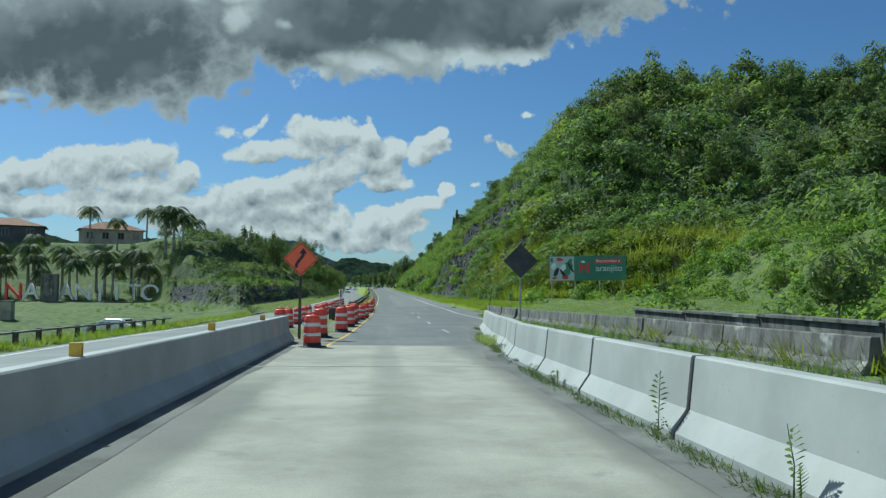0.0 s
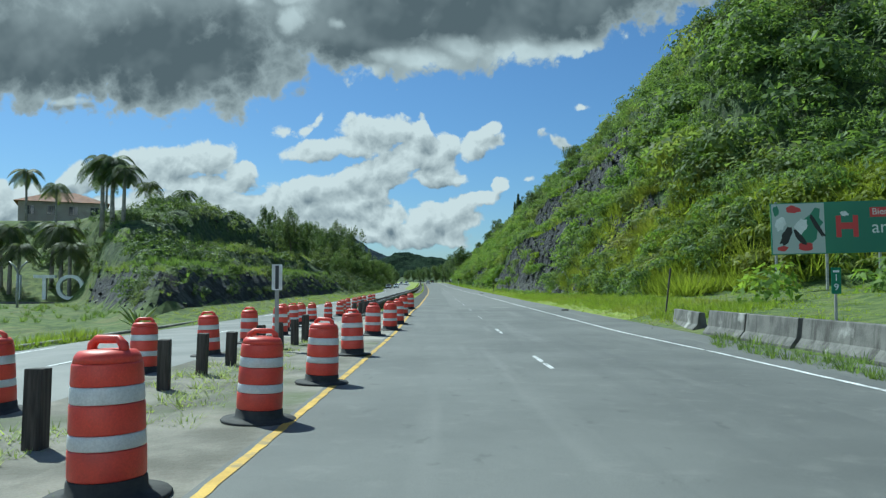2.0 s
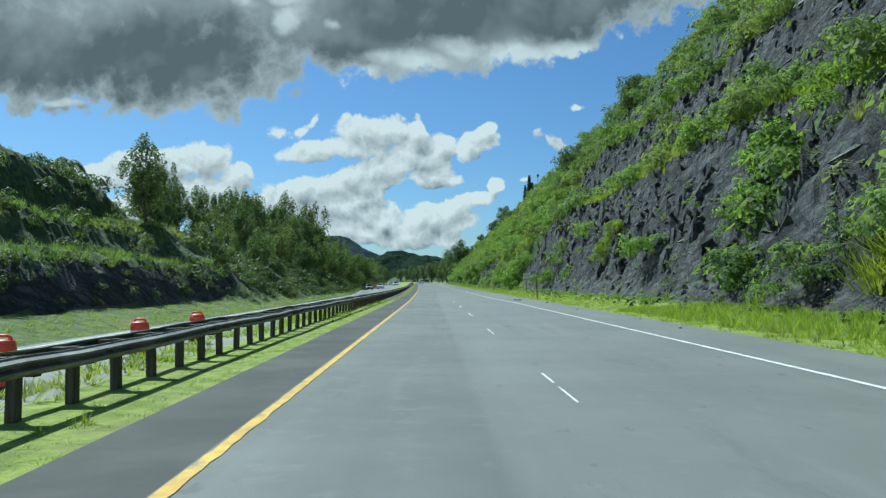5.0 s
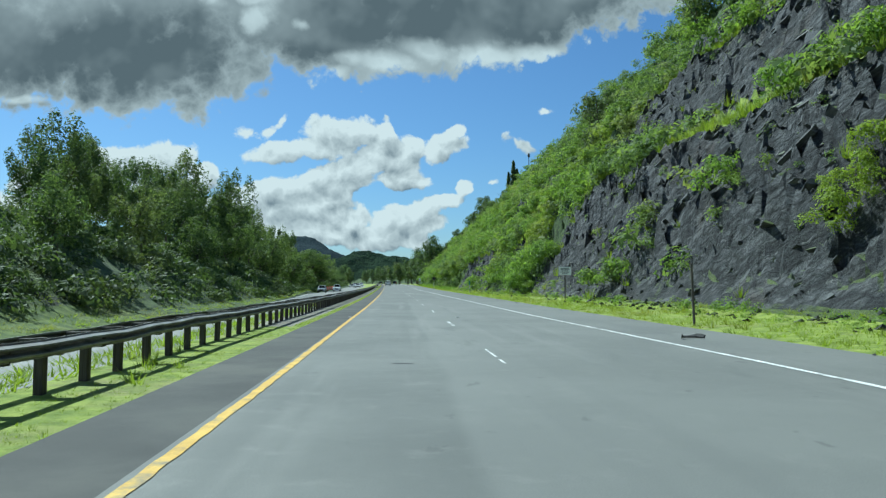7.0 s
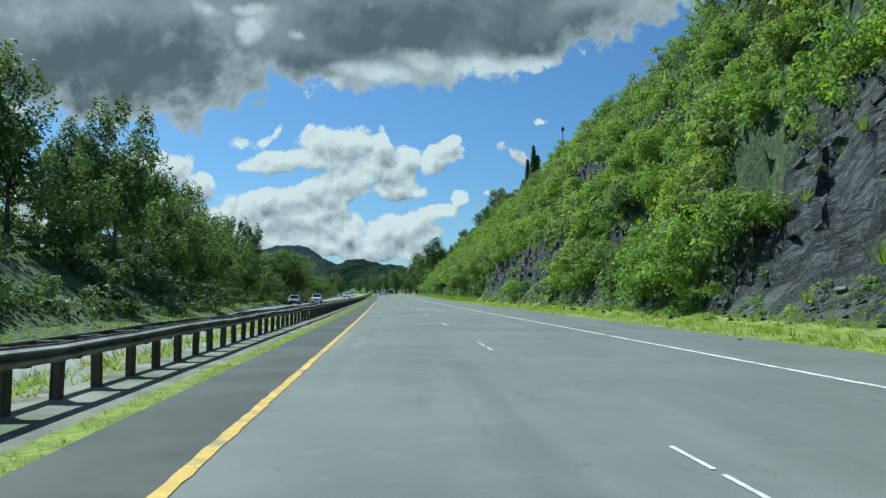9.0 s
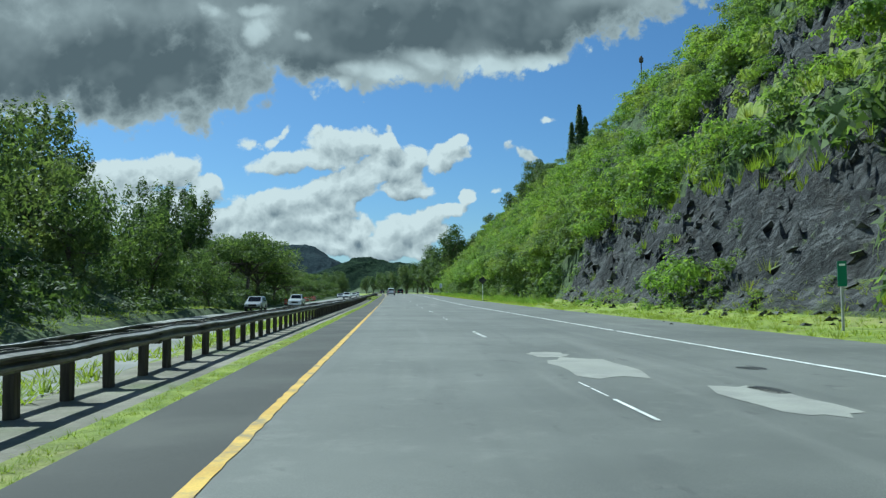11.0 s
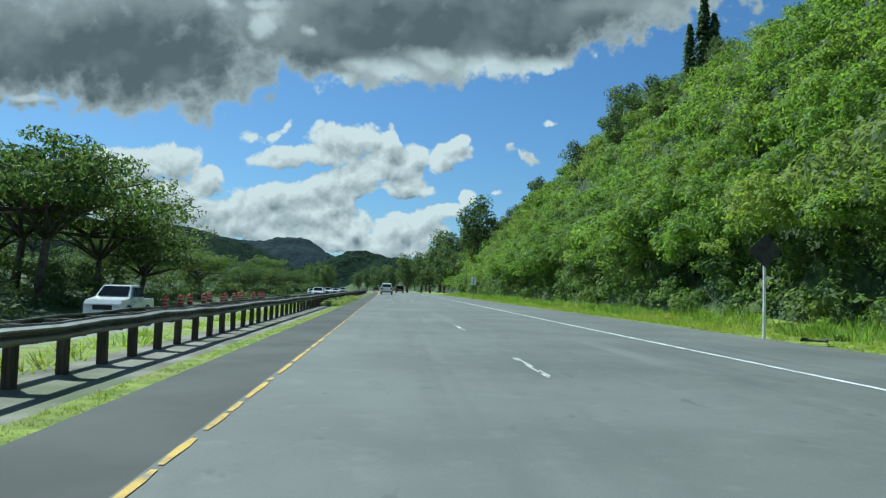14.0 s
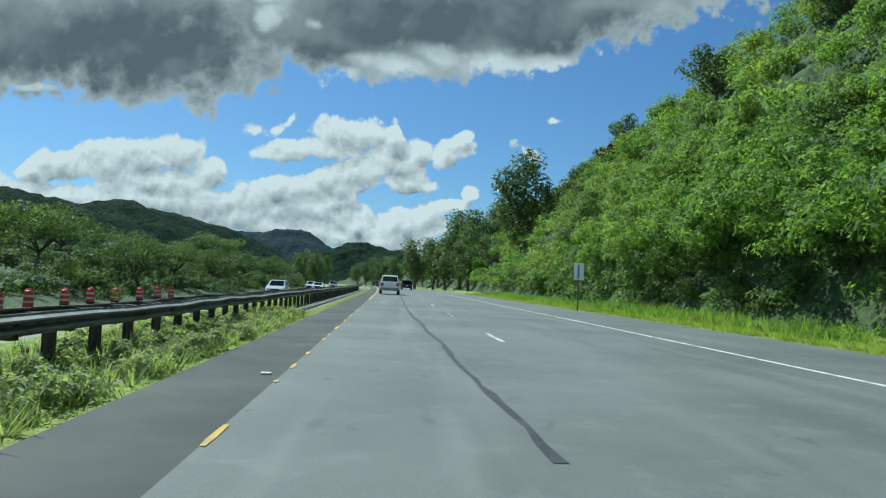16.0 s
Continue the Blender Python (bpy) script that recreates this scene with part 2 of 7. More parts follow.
def leaf_material(name, deep, bright, dry, glow=0.35, spread=1.0):
    """Leaves: each island has its own green, broad patches drift to a drier tone, and light comes through."""
    m = bpy.data.materials.new(name)
    m.use_nodes = True
    n = Nodes(m.node_tree)
    geo = n.add("ShaderNodeNewGeometry").outputs
    each = n.math("POWER", geo["Random Per Island"], 1.2)
    c = n.mix(each, deep, bright)
    patch = n.smooth(n.noise(geo["Position"], 0.10, 4, 0.6), 0.46, 0.70)
    c = n.mix(n.math("MULTIPLY", patch, 0.75 * spread), c, dry)
    small = n.smooth(n.noise(geo["Position"], 0.55, 3), 0.35, 0.7)
    c = n.mix(n.math("MULTIPLY", small, 0.32), c, tuple(v * 0.5 for v in deep))
    a = n.add("ShaderNodeBsdfPrincipled", Roughness=0.60)
    a.inputs["Specular IOR Level"].default_value = 0.25
    n.tree.links.new(c, a.inputs["Base Color"])
    b = n.add("ShaderNodeBsdfTranslucent", Color=n.mix(1.0, c, (1.25, 1.3, 0.6), "MULTIPLY")).outputs[0]
    n.add("ShaderNodeOutputMaterial", Surface=n.add("ShaderNodeMixShader", i0=glow, i1=a.outputs[0], i2=b).outputs[0])
    return m


def strata(n, p):
    """Coordinates along and across the dipping beds of the rock, slightly bent."""
    bent = n.add("ShaderNodeVectorMath", (("operation", "MULTIPLY_ADD"),), i0=n.add("ShaderNodeTexNoise", Vector=p, Scale=0.35, Detail=4.0).outputs["Color"], i1=(1.6, 1.6, 1.6), i2=p).outputs[0]
    return n.add("ShaderNodeMapping", (("vector_type", "TEXTURE"),), Vector=bent, Rotation=(-0.40, 0.0, 0.0), Scale=(0.9, 2.6, 0.55)).outputs[0]


def rock_paint(n, p):
    tilt = strata(n, p)
    # dark fissures and pale highlights of the relief are put into the colour
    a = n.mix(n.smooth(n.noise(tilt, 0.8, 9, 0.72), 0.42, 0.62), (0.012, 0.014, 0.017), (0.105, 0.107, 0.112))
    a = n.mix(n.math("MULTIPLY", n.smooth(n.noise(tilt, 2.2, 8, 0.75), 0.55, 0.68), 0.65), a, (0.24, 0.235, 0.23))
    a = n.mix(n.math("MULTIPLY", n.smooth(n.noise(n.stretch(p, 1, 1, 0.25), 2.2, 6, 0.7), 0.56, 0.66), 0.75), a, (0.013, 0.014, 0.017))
    rust = n.smooth(n.noise(p, 0.22, 5, 0.6), 0.56, 0.75)
    a = n.mix(n.math("MULTIPLY", rust, 0.5), a, (0.085, 0.060, 0.042))
    # crevice shade drawn as near-black lines along the cell edges
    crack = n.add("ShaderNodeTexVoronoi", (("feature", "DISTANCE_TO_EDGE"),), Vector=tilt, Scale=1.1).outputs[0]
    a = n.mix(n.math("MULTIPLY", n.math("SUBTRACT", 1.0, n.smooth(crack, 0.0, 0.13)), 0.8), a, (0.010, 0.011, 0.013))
    up = n.add("ShaderNodeSeparateXYZ", Vector=n.add("ShaderNodeNewGeometry").outputs["Normal"]).outputs[2]
    moss = n.smooth(n.math("ADD", up, n.math("MULTIPLY", n.math("SUBTRACT", n.noise(p, 0.8, 7, 0.7), 0.5), 1.3)), 0.60, 0.86)
    green = n.mix(n.noise(p, 2.5, 4), (0.040, 0.070, 0.016), (0.13, 0.165, 0.035))
    return n.mix(moss, a, green)


ASPHALT = material("asphalt", asphalt_paint, 0.72, bump=grain(70), strength=0.35, distance=0.006)
SHOULDER = material("shoulder_asphalt", speckled((0.036, 0.0355, 0.034), (0.064, 0.063, 0.058), 0.5, (0.10, 0.094, 0.078), 0.25, 0.45), 0.85, bump=grain(60), strength=0.35, distance=0.006)
FAR_ROAD = material("old_asphalt", speckled((0.14, 0.142, 0.135), (0.20, 0.20, 0.187), 0.3, (0.26, 0.25, 0.225), 0.15, 0.4), 0.75, bump=grain(60), strength=0.3, distance=0.006)


def deck_paint(n, p):
    x, y, z = n.add("ShaderNodeSeparateXYZ", Vector=p).outputs
    a = n.mix(n.smooth(n.noise(p, 0.6, 7, 0.65), 0.3, 0.7), (0.25, 0.236, 0.19), (0.38, 0.36, 0.292))
    bend = n.math("ADD", x, n.math("MULTIPLY", n.math("SUBTRACT", n.noise(n.stretch(p, 1, 0.12, 1), 1.0, 3), 0.5), 0.9))
    drip = n.math("SUBTRACT", 1.0, n.smooth(n.math("ABSOLUTE", n.math("SUBTRACT", bend, 0.75)), 0.10, 0.62))
    a = n.mix(n.math("MULTIPLY", drip, 0.38), a, (0.125, 0.120, 0.105))
    far_drip = n.math("SUBTRACT", 1.0, n.smooth(n.math("ABSOLUTE", n.math("SUBTRACT", bend, 3.1)), 0.1, 0.6))
    a = n.mix(n.math("MULTIPLY", far_drip, 0.5), a, (0.13, 0.125, 0.11))
    wander = n.math("MULTIPLY", n.math("SUBTRACT", n.noise(n.stretch(p, 1, 0.3, 1), 1.6, 5, 0.6), 0.5), 0.8)
    left_foot = n.math("MULTIPLY", n.math("SUBTRACT", 1.0, n.smooth(n.math("ADD", x, wander), -1.55, -0.85)), n.math("SUBTRACT", 1.0, n.smooth(y, 16.5, 21.5)))
    right_foot = n.smooth(n.math("ADD", x, wander), 2.7, 3.5)
    a = n.mix(n.math("MULTIPLY", n.math("MAXIMUM", left_foot, right_foot), 0.72), a, (0.095, 0.092, 0.082))
    blot = n.smooth(n.noise(p, 1.7, 5, 0.6), 0.60, 0.72)
    a = n.mix(n.math("MULTIPLY", blot, 0.35), a, (0.14, 0.135, 0.12))
    g = n.math("ADD", 0.75, n.math("MULTIPLY", n.noise(p, 50.0, 2), 0.5))
    return n.mix(1.0, a, n.add("ShaderNodeCombineXYZ", X=g, Y=g, Z=g).outputs[0], "MULTIPLY")


def whitewash_paint(n, p):
    a = n.mix(n.smooth(n.noise(p, 0.8, 5), 0.3, 0.7), (0.315, 0.318, 0.300), (0.415, 0.415, 0.393))
    drip = n.noise(n.stretch(p, 2.2, 2.2, 0.25), 1.5, 5, 0.65)
    a = n.mix(n.math("MULTIPLY", n.smooth(drip, 0.54, 0.74), 0.5), a, (0.36, 0.35, 0.31))
    spot = n.smooth(n.noise(p, 16.0, 3), 0.70, 0.76)
    return n.mix(n.math("MULTIPLY", spot, 0.7), a, (0.12, 0.12, 0.10))


def stained_paint(n, p):
    a = n.mix(n.smooth(n.noise(p, 1.2, 6, 0.65), 0.3, 0.7), (0.095, 0.093, 0.085), (0.20, 0.195, 0.175))
    drip = n.noise(n.stretch(p, 2.5, 2.5, 0.3), 1.2, 6, 0.7)
    a = n.mix(n.math("MULTIPLY", n.smooth(drip, 0.45, 0.66), 0.85), a, (0.055, 0.052, 0.045))
    return n.mix(n.math("MULTIPLY", n.smooth(n.noise(p, 0.9, 5), 0.6, 0.7), 0.6), a, (0.52, 0.51, 0.47))


DECK_CONCRETE = material("deck_concrete", deck_paint, 0.8, bump=grain(30), strength=0.25, distance=0.006)
WHITEWASH = material("whitewashed_concrete", whitewash_paint, 0.75, bump=grain(18), strength=0.2, distance=0.008)
OLD_CONCRETE = material("stained_concrete", stained_paint, 0.9, bump=grain(14), strength=0.5, distance=0.02)
SOIL = material("median_soil", speckled((0.13, 0.12, 0.095), (0.27, 0.25, 0.205), 0.9, (0.09, 0.12, 0.04), 0.35, 0.8, 40), 0.95, bump=grain(14), strength=0.5, distance=0.03)
PAD = material("pale_concrete", speckled((0.21, 0.20, 0.165), (0.38, 0.36, 0.305), 0.6, (0.15, 0.14, 0.11), 0.7, 0.8, 50), 0.88, bump=grain(25), strength=0.3, distance=0.01)
VERGE = material("verge_turf", speckled((0.150, 0.208, 0.030), (0.295, 0.350, 0.060), 2.2, (0.27, 0.225, 0.12), 0.45, 0.6, 35), 0.95, bump=grain(12, 6), strength=0.9, distance=0.06)
TURF = material("turf", speckled((0.048, 0.080, 0.016), (0.130, 0.172, 0.036), 1.6, (0.19, 0.165, 0.07), 0.25, 0.45, 30), 0.95, bump=grain(9, 6), strength=0.8, distance=0.08)
EARTH = material("creeper_earth", speckled((0.022, 0.040, 0.012), (0.085, 0.125, 0.034), 2.4, (0.060, 0.055, 0.028), 0.4, 0.4, 14), 0.95, bump=grain(5, 6), strength=0.8, distance=0.1)


def slab_paint(n, p):
    each = n.add("ShaderNodeNewGeometry").outputs["Random Per Island"]
    tone = n.math("ADD", 0.8, n.math("MULTIPLY", n.math("POWER", each, 2.0), 0.8))
    return n.mix(1.0, rock_paint(n, p), n.add("ShaderNodeCombineXYZ", X=tone, Y=tone, Z=tone).outputs[0], "MULTIPLY")


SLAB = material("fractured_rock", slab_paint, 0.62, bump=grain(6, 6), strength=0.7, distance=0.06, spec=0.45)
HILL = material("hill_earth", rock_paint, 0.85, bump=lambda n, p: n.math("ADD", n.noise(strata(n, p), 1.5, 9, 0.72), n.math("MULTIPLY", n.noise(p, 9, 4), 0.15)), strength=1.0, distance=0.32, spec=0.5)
# cloud shadow on the ridges is put into this darkened green
FAR_WOOD = material("far_forest", speckled((0.012, 0.026, 0.016), (0.032, 0.055, 0.028), 0.12, (0.018, 0.034, 0.022), 0.02, 0.5, 1.2), 1.0, spec=0.05, bump=grain(0.35, 6), strength=1.0, distance=4.0)
# distance haze is put into the colour as a blue-grey tint
BLUE_WOOD = material("haze_blue_forest", speckled((0.020, 0.032, 0.040), (0.034, 0.052, 0.058), 0.03, (0.026, 0.042, 0.048), 0.008, 0.5, 0.3), 1.0, spec=0.05, bump=grain(0.12, 6), strength=1.0, distance=8.0)
YELLOW_LINE = material("yellow_line", speckled((0.50, 0.30, 0.035), (0.66, 0.42, 0.06), 3, (0.19, 0.17, 0.11), 2.2, 0.95), 0.7)
WHITE_LINE = material("white_line", speckled((0.62, 0.62, 0.60), (0.78, 0.78, 0.76), 3, (0.21, 0.21, 0.195), 2.4, 0.85), 0.7)
PATCH = material("pale_patch", speckled((0.26, 0.255, 0.235), (0.34, 0.335, 0.30), 2, (0.20, 0.20, 0.18), 1, 0.5), 0.85, bump=grain(50), strength=0.3, distance=0.006)
TAR = material("tar", speckled((0.020, 0.020, 0.021), (0.045, 0.045, 0.045), 4, (0.08, 0.08, 0.08), 1.5, 0.4), 0.6)
ORANGE = material("orange_plastic", speckled((0.58, 0.050, 0.034), (0.72, 0.078, 0.046), 2.0, (0.40, 0.06, 0.045), 1.3, 0.5), 0.45, bump=grain(30), strength=0.06, distance=0.01)
BAND = material("reflective_band", speckled((0.58, 0.58, 0.57), (0.74, 0.74, 0.73), 3.0, (0.40, 0.30, 0.26), 1.5, 0.5), 0.35)
RUBBER = material("black_rubber", speckled((0.018, 0.018, 0.018), (0.040, 0.039, 0.037), 6, (0.10, 0.095, 0.08), 2, 0.4), 0.8)
TIMBER = material("weathered_timber", lambda n, p: n.mix(n.smooth(n.noise(n.stretch(p, 18, 18, 1.2), 1.0, 5, 0.6), 0.3, 0.7), (0.030, 0.027, 0.024), (0.095, 0.085, 0.072)), 0.9, bump=lambda n, p: n.noise(n.stretch(p, 30, 30, 1.5), 1.0, 4), strength=0.5, distance=0.01)
STEEL = material("galvanised_steel", speckled((0.15, 0.148, 0.142), (0.27, 0.268, 0.26), 2.5, (0.075, 0.052, 0.038), 0.7, 0.75), 0.60, metal=0.35, bump=grain(12), strength=0.08, distance=0.01)
POLE = material("grey_pole", speckled((0.28, 0.29, 0.28), (0.42, 0.42, 0.40), 4, (0.16, 0.12, 0.09), 2, 0.5), 0.55, metal=0.5)
SIGN_ORANGE = material("orange_sheeting", speckled((0.74, 0.095, 0.030), (0.82, 0.12, 0.036), 1.0, (0.62, 0.08, 0.04), 1.5, 0.4), 0.4)
BLACK = material("black_paint", (0.012, 0.012, 0.013), 0.5)
WHITE = material("white_sheeting", speckled((0.66, 0.67, 0.67), (0.78, 0.79, 0.79), 1.5, (0.45, 0.44, 0.42), 1.8, 0.5), 0.45)
GREEN_SIGN = material("green_sheeting", (0.010, 0.150, 0.075), 0.4)
BARK = material("bark", speckled((0.055, 0.045, 0.036), (0.15, 0.13, 0.105), 3.0, (0.05, 0.07, 0.03), 0.8, 0.5, 30), 0.95, bump=grain(8, 6), strength=0.8, distance=0.05)
PALE_BARK = material("palm_bark", speckled((0.20, 0.19, 0.17), (0.34, 0.32, 0.29), 3.0, (0.13, 0.12, 0.10), 1.2, 0.5, 30), 0.9, bump=grain(6, 5), strength=0.5, distance=0.03)

LEAF_HILL = leaf_material("hillside_leaf", (0.088, 0.142, 0.050), (0.25, 0.34, 0.115), (0.29, 0.31, 0.125), 0.54)
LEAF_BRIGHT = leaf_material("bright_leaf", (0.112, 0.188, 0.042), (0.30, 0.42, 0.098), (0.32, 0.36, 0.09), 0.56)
# darker tone, also stands for foliage seen from its shaded side
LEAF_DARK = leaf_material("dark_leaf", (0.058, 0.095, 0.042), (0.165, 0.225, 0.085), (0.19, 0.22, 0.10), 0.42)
LEAF_GREY = leaf_material("tree_leaf", (0.070, 0.112, 0.046), (0.205, 0.27, 0.105), (0.24, 0.27, 0.125), 0.46)
LEAF_PALM = leaf_material("palm_leaf", (0.04, 0.066, 0.022), (0.12, 0.165, 0.05), (0.15, 0.15, 0.065), 0.38)
LEAF_GRASS = leaf_material("grass_blade", (0.19, 0.258, 0.034), (0.33, 0.41, 0.070), (0.34, 0.32, 0.11), 0.5)
LEAF_CANE = leaf_material("cane_leaf", (0.14, 0.185, 0.028), (0.33, 0.37, 0.07), (0.35, 0.33, 0.115), 0.5)
LEAF_WEED = leaf_material("weed_leaf", (0.22, 0.27, 0.12), (0.46, 0.51, 0.26), (0.44, 0.45, 0.24), 0.52)
LEAF_RED = leaf_material("reddish_leaf", (0.035, 0.020, 0.016), (0.095, 0.045, 0.030), (0.08, 0.06, 0.03), 0.25)


# ---------------------------------------------------------------- mesh helpers
def link_mesh(name, me, parent=None, label=""):
    ob = new(name, me)
    if parent is not None:
        ob.parent = parent
    return tagged(ob, label)


def part(name, bm, mat, parent=None, label="", smooth=False):
    """One bmesh becomes one mesh object, under a thing or a part."""
    me = bpy.data.meshes.new(name)
    bmesh.ops.recalc_face_normals(bm, faces=bm.faces)
    bm.to_mesh(me)
    bm.free()
    me.materials.append(mat)
    if smooth:
        for p in me.polygons:
            p.use_smooth = True
    return link_mesh(name, me, parent, label)


def thing(name, label, category, group="", at=None, kind=""):
    ob = tagged(new(name), label, category, group, kind)
    ob.empty_display_size = 0.2
    if at is not None:
        ob.matrix_world = at
    return ob


def box(bm, x0, x1, y0, y1, z0, z1, m=None, bevel=0.0):
    r = bmesh.ops.create_cube(bm, size=1.0)
    vs = r["verts"]
    for v in vs:
        v.co = Vector((x0 + (v.co.x + 0.5) * (x1 - x0), y0 + (v.co.y + 0.5) * (y1 - y0), z0 + (v.co.z + 0.5) * (z1 - z0)))
    if bevel:
        es = list({e for v in vs for e in v.link_edges})
        vs = list({v for f in bmesh.ops.bevel(bm, geom=es, offset=bevel, segments=2, affect="EDGES", profile=0.6)["faces"] for v in f.verts} | {v for v in vs if v.is_valid})
    if m is not None:
        bmesh.ops.transform(bm, matrix=m, verts=vs)
    return vs


def lathe(bm, profile, segments=20, m=None, squash=1.0):
    """A turned body from (radius, height) pairs."""
    rings, made = [], []
    for r, z in profile:
        ring = [bm.verts.new((r * math.cos(2 * math.pi * k / segments), squash * r * math.sin(2 * math.pi * k / segments), z)) for k in range(segments)]
        rings.append(ring)
        made += ring
    for a, b in zip(rings, rings[1:]):
        for k in range(segments):
            bm.faces.new((a[k], a[(k + 1) % segments], b[(k + 1) % segments], b[k]))
    bm.faces.new(rings[0][::-1])
    bm.faces.new(rings[-1])
    if m is not None:
        bmesh.ops.transform(bm, matrix=m, verts=made)
    return made


def tube(bm, path, radii, segments=8):
    """A tapered tube along points."""
    rings = []
    path = [Vector(p) for p in path]
    for i, p in enumerate(path):
        d = (path[min(i + 1, len(path) - 1)] - path[max(i - 1, 0)]).normalized()
        a = d.cross(Vector((0.3, 1, 0.1)) if abs(d.y) < 0.9 else Vector((1, 0, 0))).normalized()
        b = d.cross(a)
        rings.append([bm.verts.new(p + radii[i] * (math.cos(2 * math.pi * k / segments) * a + math.sin(2 * math.pi * k / segments) * b)) for k in range(segments)])
    for a, b in zip(rings, rings[1:]):
        for k in range(segments):
            bm.faces.new((a[k], a[(k + 1) % segments], b[(k + 1) % segments], b[k]))
    bm.faces.new(rings[0][::-1])
    bm.faces.new(rings[-1])


def quads_mesh(name, verts, mat, smooth=False):
    """A mesh of loose quads from an array of 4n corners."""
    n = len(verts) // 4
    me = bpy.data.meshes.new(name)
    me.vertices.add(4 * n)
    me.vertices.foreach_set("co", np.ascontiguousarray(verts[: 4 * n], dtype=np.float32).ravel())
    me.loops.add(4 * n)
    me.loops.foreach_set("vertex_index", np.arange(4 * n, dtype=np.int32))
    me.polygons.add(n)
    me.polygons.foreach_set("loop_start", np.arange(0, 4 * n, 4, dtype=np.int32))
    me.polygons.foreach_set("loop_total", np.full(n, 4, dtype=np.int32))
    me.materials.append(mat)
    me.update(calc_edges=True)
    return me


def leaves_mesh(name, verts, mat):
    """A mesh of loose three-cornered leaves from an array of 3n corners."""
    n = len(verts) // 3
    me = bpy.data.meshes.new(name)
    me.vertices.add(3 * n)
    me.vertices.foreach_set("co", np.ascontiguousarray(verts[: 3 * n], dtype=np.float32).ravel())
    me.loops.add(3 * n)
    me.loops.foreach_set("vertex_index", np.arange(3 * n, dtype=np.int32))
    me.polygons.add(n)
    me.polygons.foreach_set("loop_start", np.arange(0, 3 * n, 3, dtype=np.int32))
    me.polygons.foreach_set("loop_total", np.full(n, 3, dtype=np.int32))
    me.materials.append(mat)
    me.update(calc_edges=True)
    return me


def grid_mesh(name, xyz3, mats, faces_mat=None, smooth=True):
    """A sheet from a (rows, columns, 3) array of places."""
    r, c = xyz3.shape[:2]
    i = np.arange(r * c).reshape(r, c)
    q = np.stack([i[:-1, :-1], i[:-1, 1:], i[1:, 1:], i[1:, :-1]], -1).reshape(-1, 4)
    me = bpy.data.meshes.new(name)
    me.vertices.add(r * c)
    me.vertices.foreach_set("co", np.ascontiguousarray(xyz3, dtype=np.float32).ravel())
    me.loops.add(q.size)
    me.loops.foreach_set("vertex_index", q.ravel().astype(np.int32))
    me.polygons.add(len(q))
    me.polygons.foreach_set("loop_start", np.arange(0, q.size, 4, dtype=np.int32))
    me.polygons.foreach_set("loop_total", np.full(len(q), 4, dtype=np.int32))
    for m in mats:
        me.materials.append(m)
    if faces_mat is not None:
        me.polygons.foreach_set("material_index", faces_mat.reshape(-1).astype(np.int32))
    me.polygons.foreach_set("use_smooth", np.full(len(q), smooth))
    me.update(calc_edges=True)
    return me


# ---------------------------------------------------------------- the lie of the land
def value_noise(x, y, seed=0):
    """Smooth noise from 0 to 1 on arrays."""
    xi, yi = np.floor(x).astype(np.int64), np.floor(y).astype(np.int64)
    fx, fy = x - xi, y - yi
    fx, fy = fx * fx * (3 - 2 * fx), fy * fy * (3 - 2 * fy)

    def corner(a, b):
        h = (a * 374761393 + b * 668265263 + seed * 974634777) & 0x7FFFFFFF
        h = ((h ^ (h >> 13)) * 1274126177) & 0x7FFFFFFF
        return ((h ^ (h >> 16)) & 0xFFFF) / 65535.0

    a = corner(xi, yi) * (1 - fx) + corner(xi + 1, yi) * fx
    b = corner(xi, yi + 1) * (1 - fx) + corner(xi + 1, yi + 1) * fx
    return a * (1 - fy) + b * fy


def fractal(x, y, octaves=4, seed=0, rough=0.5):
    x, y = np.asarray(x, float), np.asarray(y, float)
    total, amp, norm = 0.0, 1.0, 0.0
    for k in range(octaves):
        total, norm = total + amp * value_noise(x * 2**k, y * 2**k, seed + 17 * k), norm + amp
        amp *= rough
    return total / norm


def ease(v, lo, hi):
    v = np.clip((np.asarray(v, float) - lo) / (hi - lo), 0, 1)
    return v * v * (3 - 2 * v)


_Y = np.arange(-300.0, 1500.0, 1.0)
_Z = np.interp(_Y, (-300, 0, 15, 26, 37, 48, 60, 75, 200, 250, 320, 345, 371, 400, 500, 600, 800, 1500),
               (4.5, 0.97, 0.72, 0.58, 0.47, 0.28, 0.10, 0.0, 0.0, 0.12, 0.36, 0.53, 0.74, 0.97, 1.7, 2.2, 2.6, 3.0))
_Z = np.convolve(np.pad(_Z, 6, mode="edge"), np.ones(13) / 13, mode="valid")
_H = np.interp(_Y, (150, 270, 430, 560, 760, 1500), (0, 0.0165, 0.0175, 0.05, 0.22, 0.30))
_C = np.cumsum(_H)


def road_z(y):
    return np.interp(y, _Y, _Z)


def road_x(y):
    return -np.interp(y, _Y, _C)


def place(u, y, h=0.0, turn=0.0):
    """The pose at u metres right of the left edge line, y along the road, h above the road."""
    bend = math.degrees(float(np.interp(y, _Y, _H)))
    return pose(u + float(road_x(y)), y, float(road_z(y)) + h, 0, 0, turn + bend)


def swing(y):
    """How far the oncoming carriageway moves away to the left along the road."""
    return 4.0 * ease(y, 235, 335)


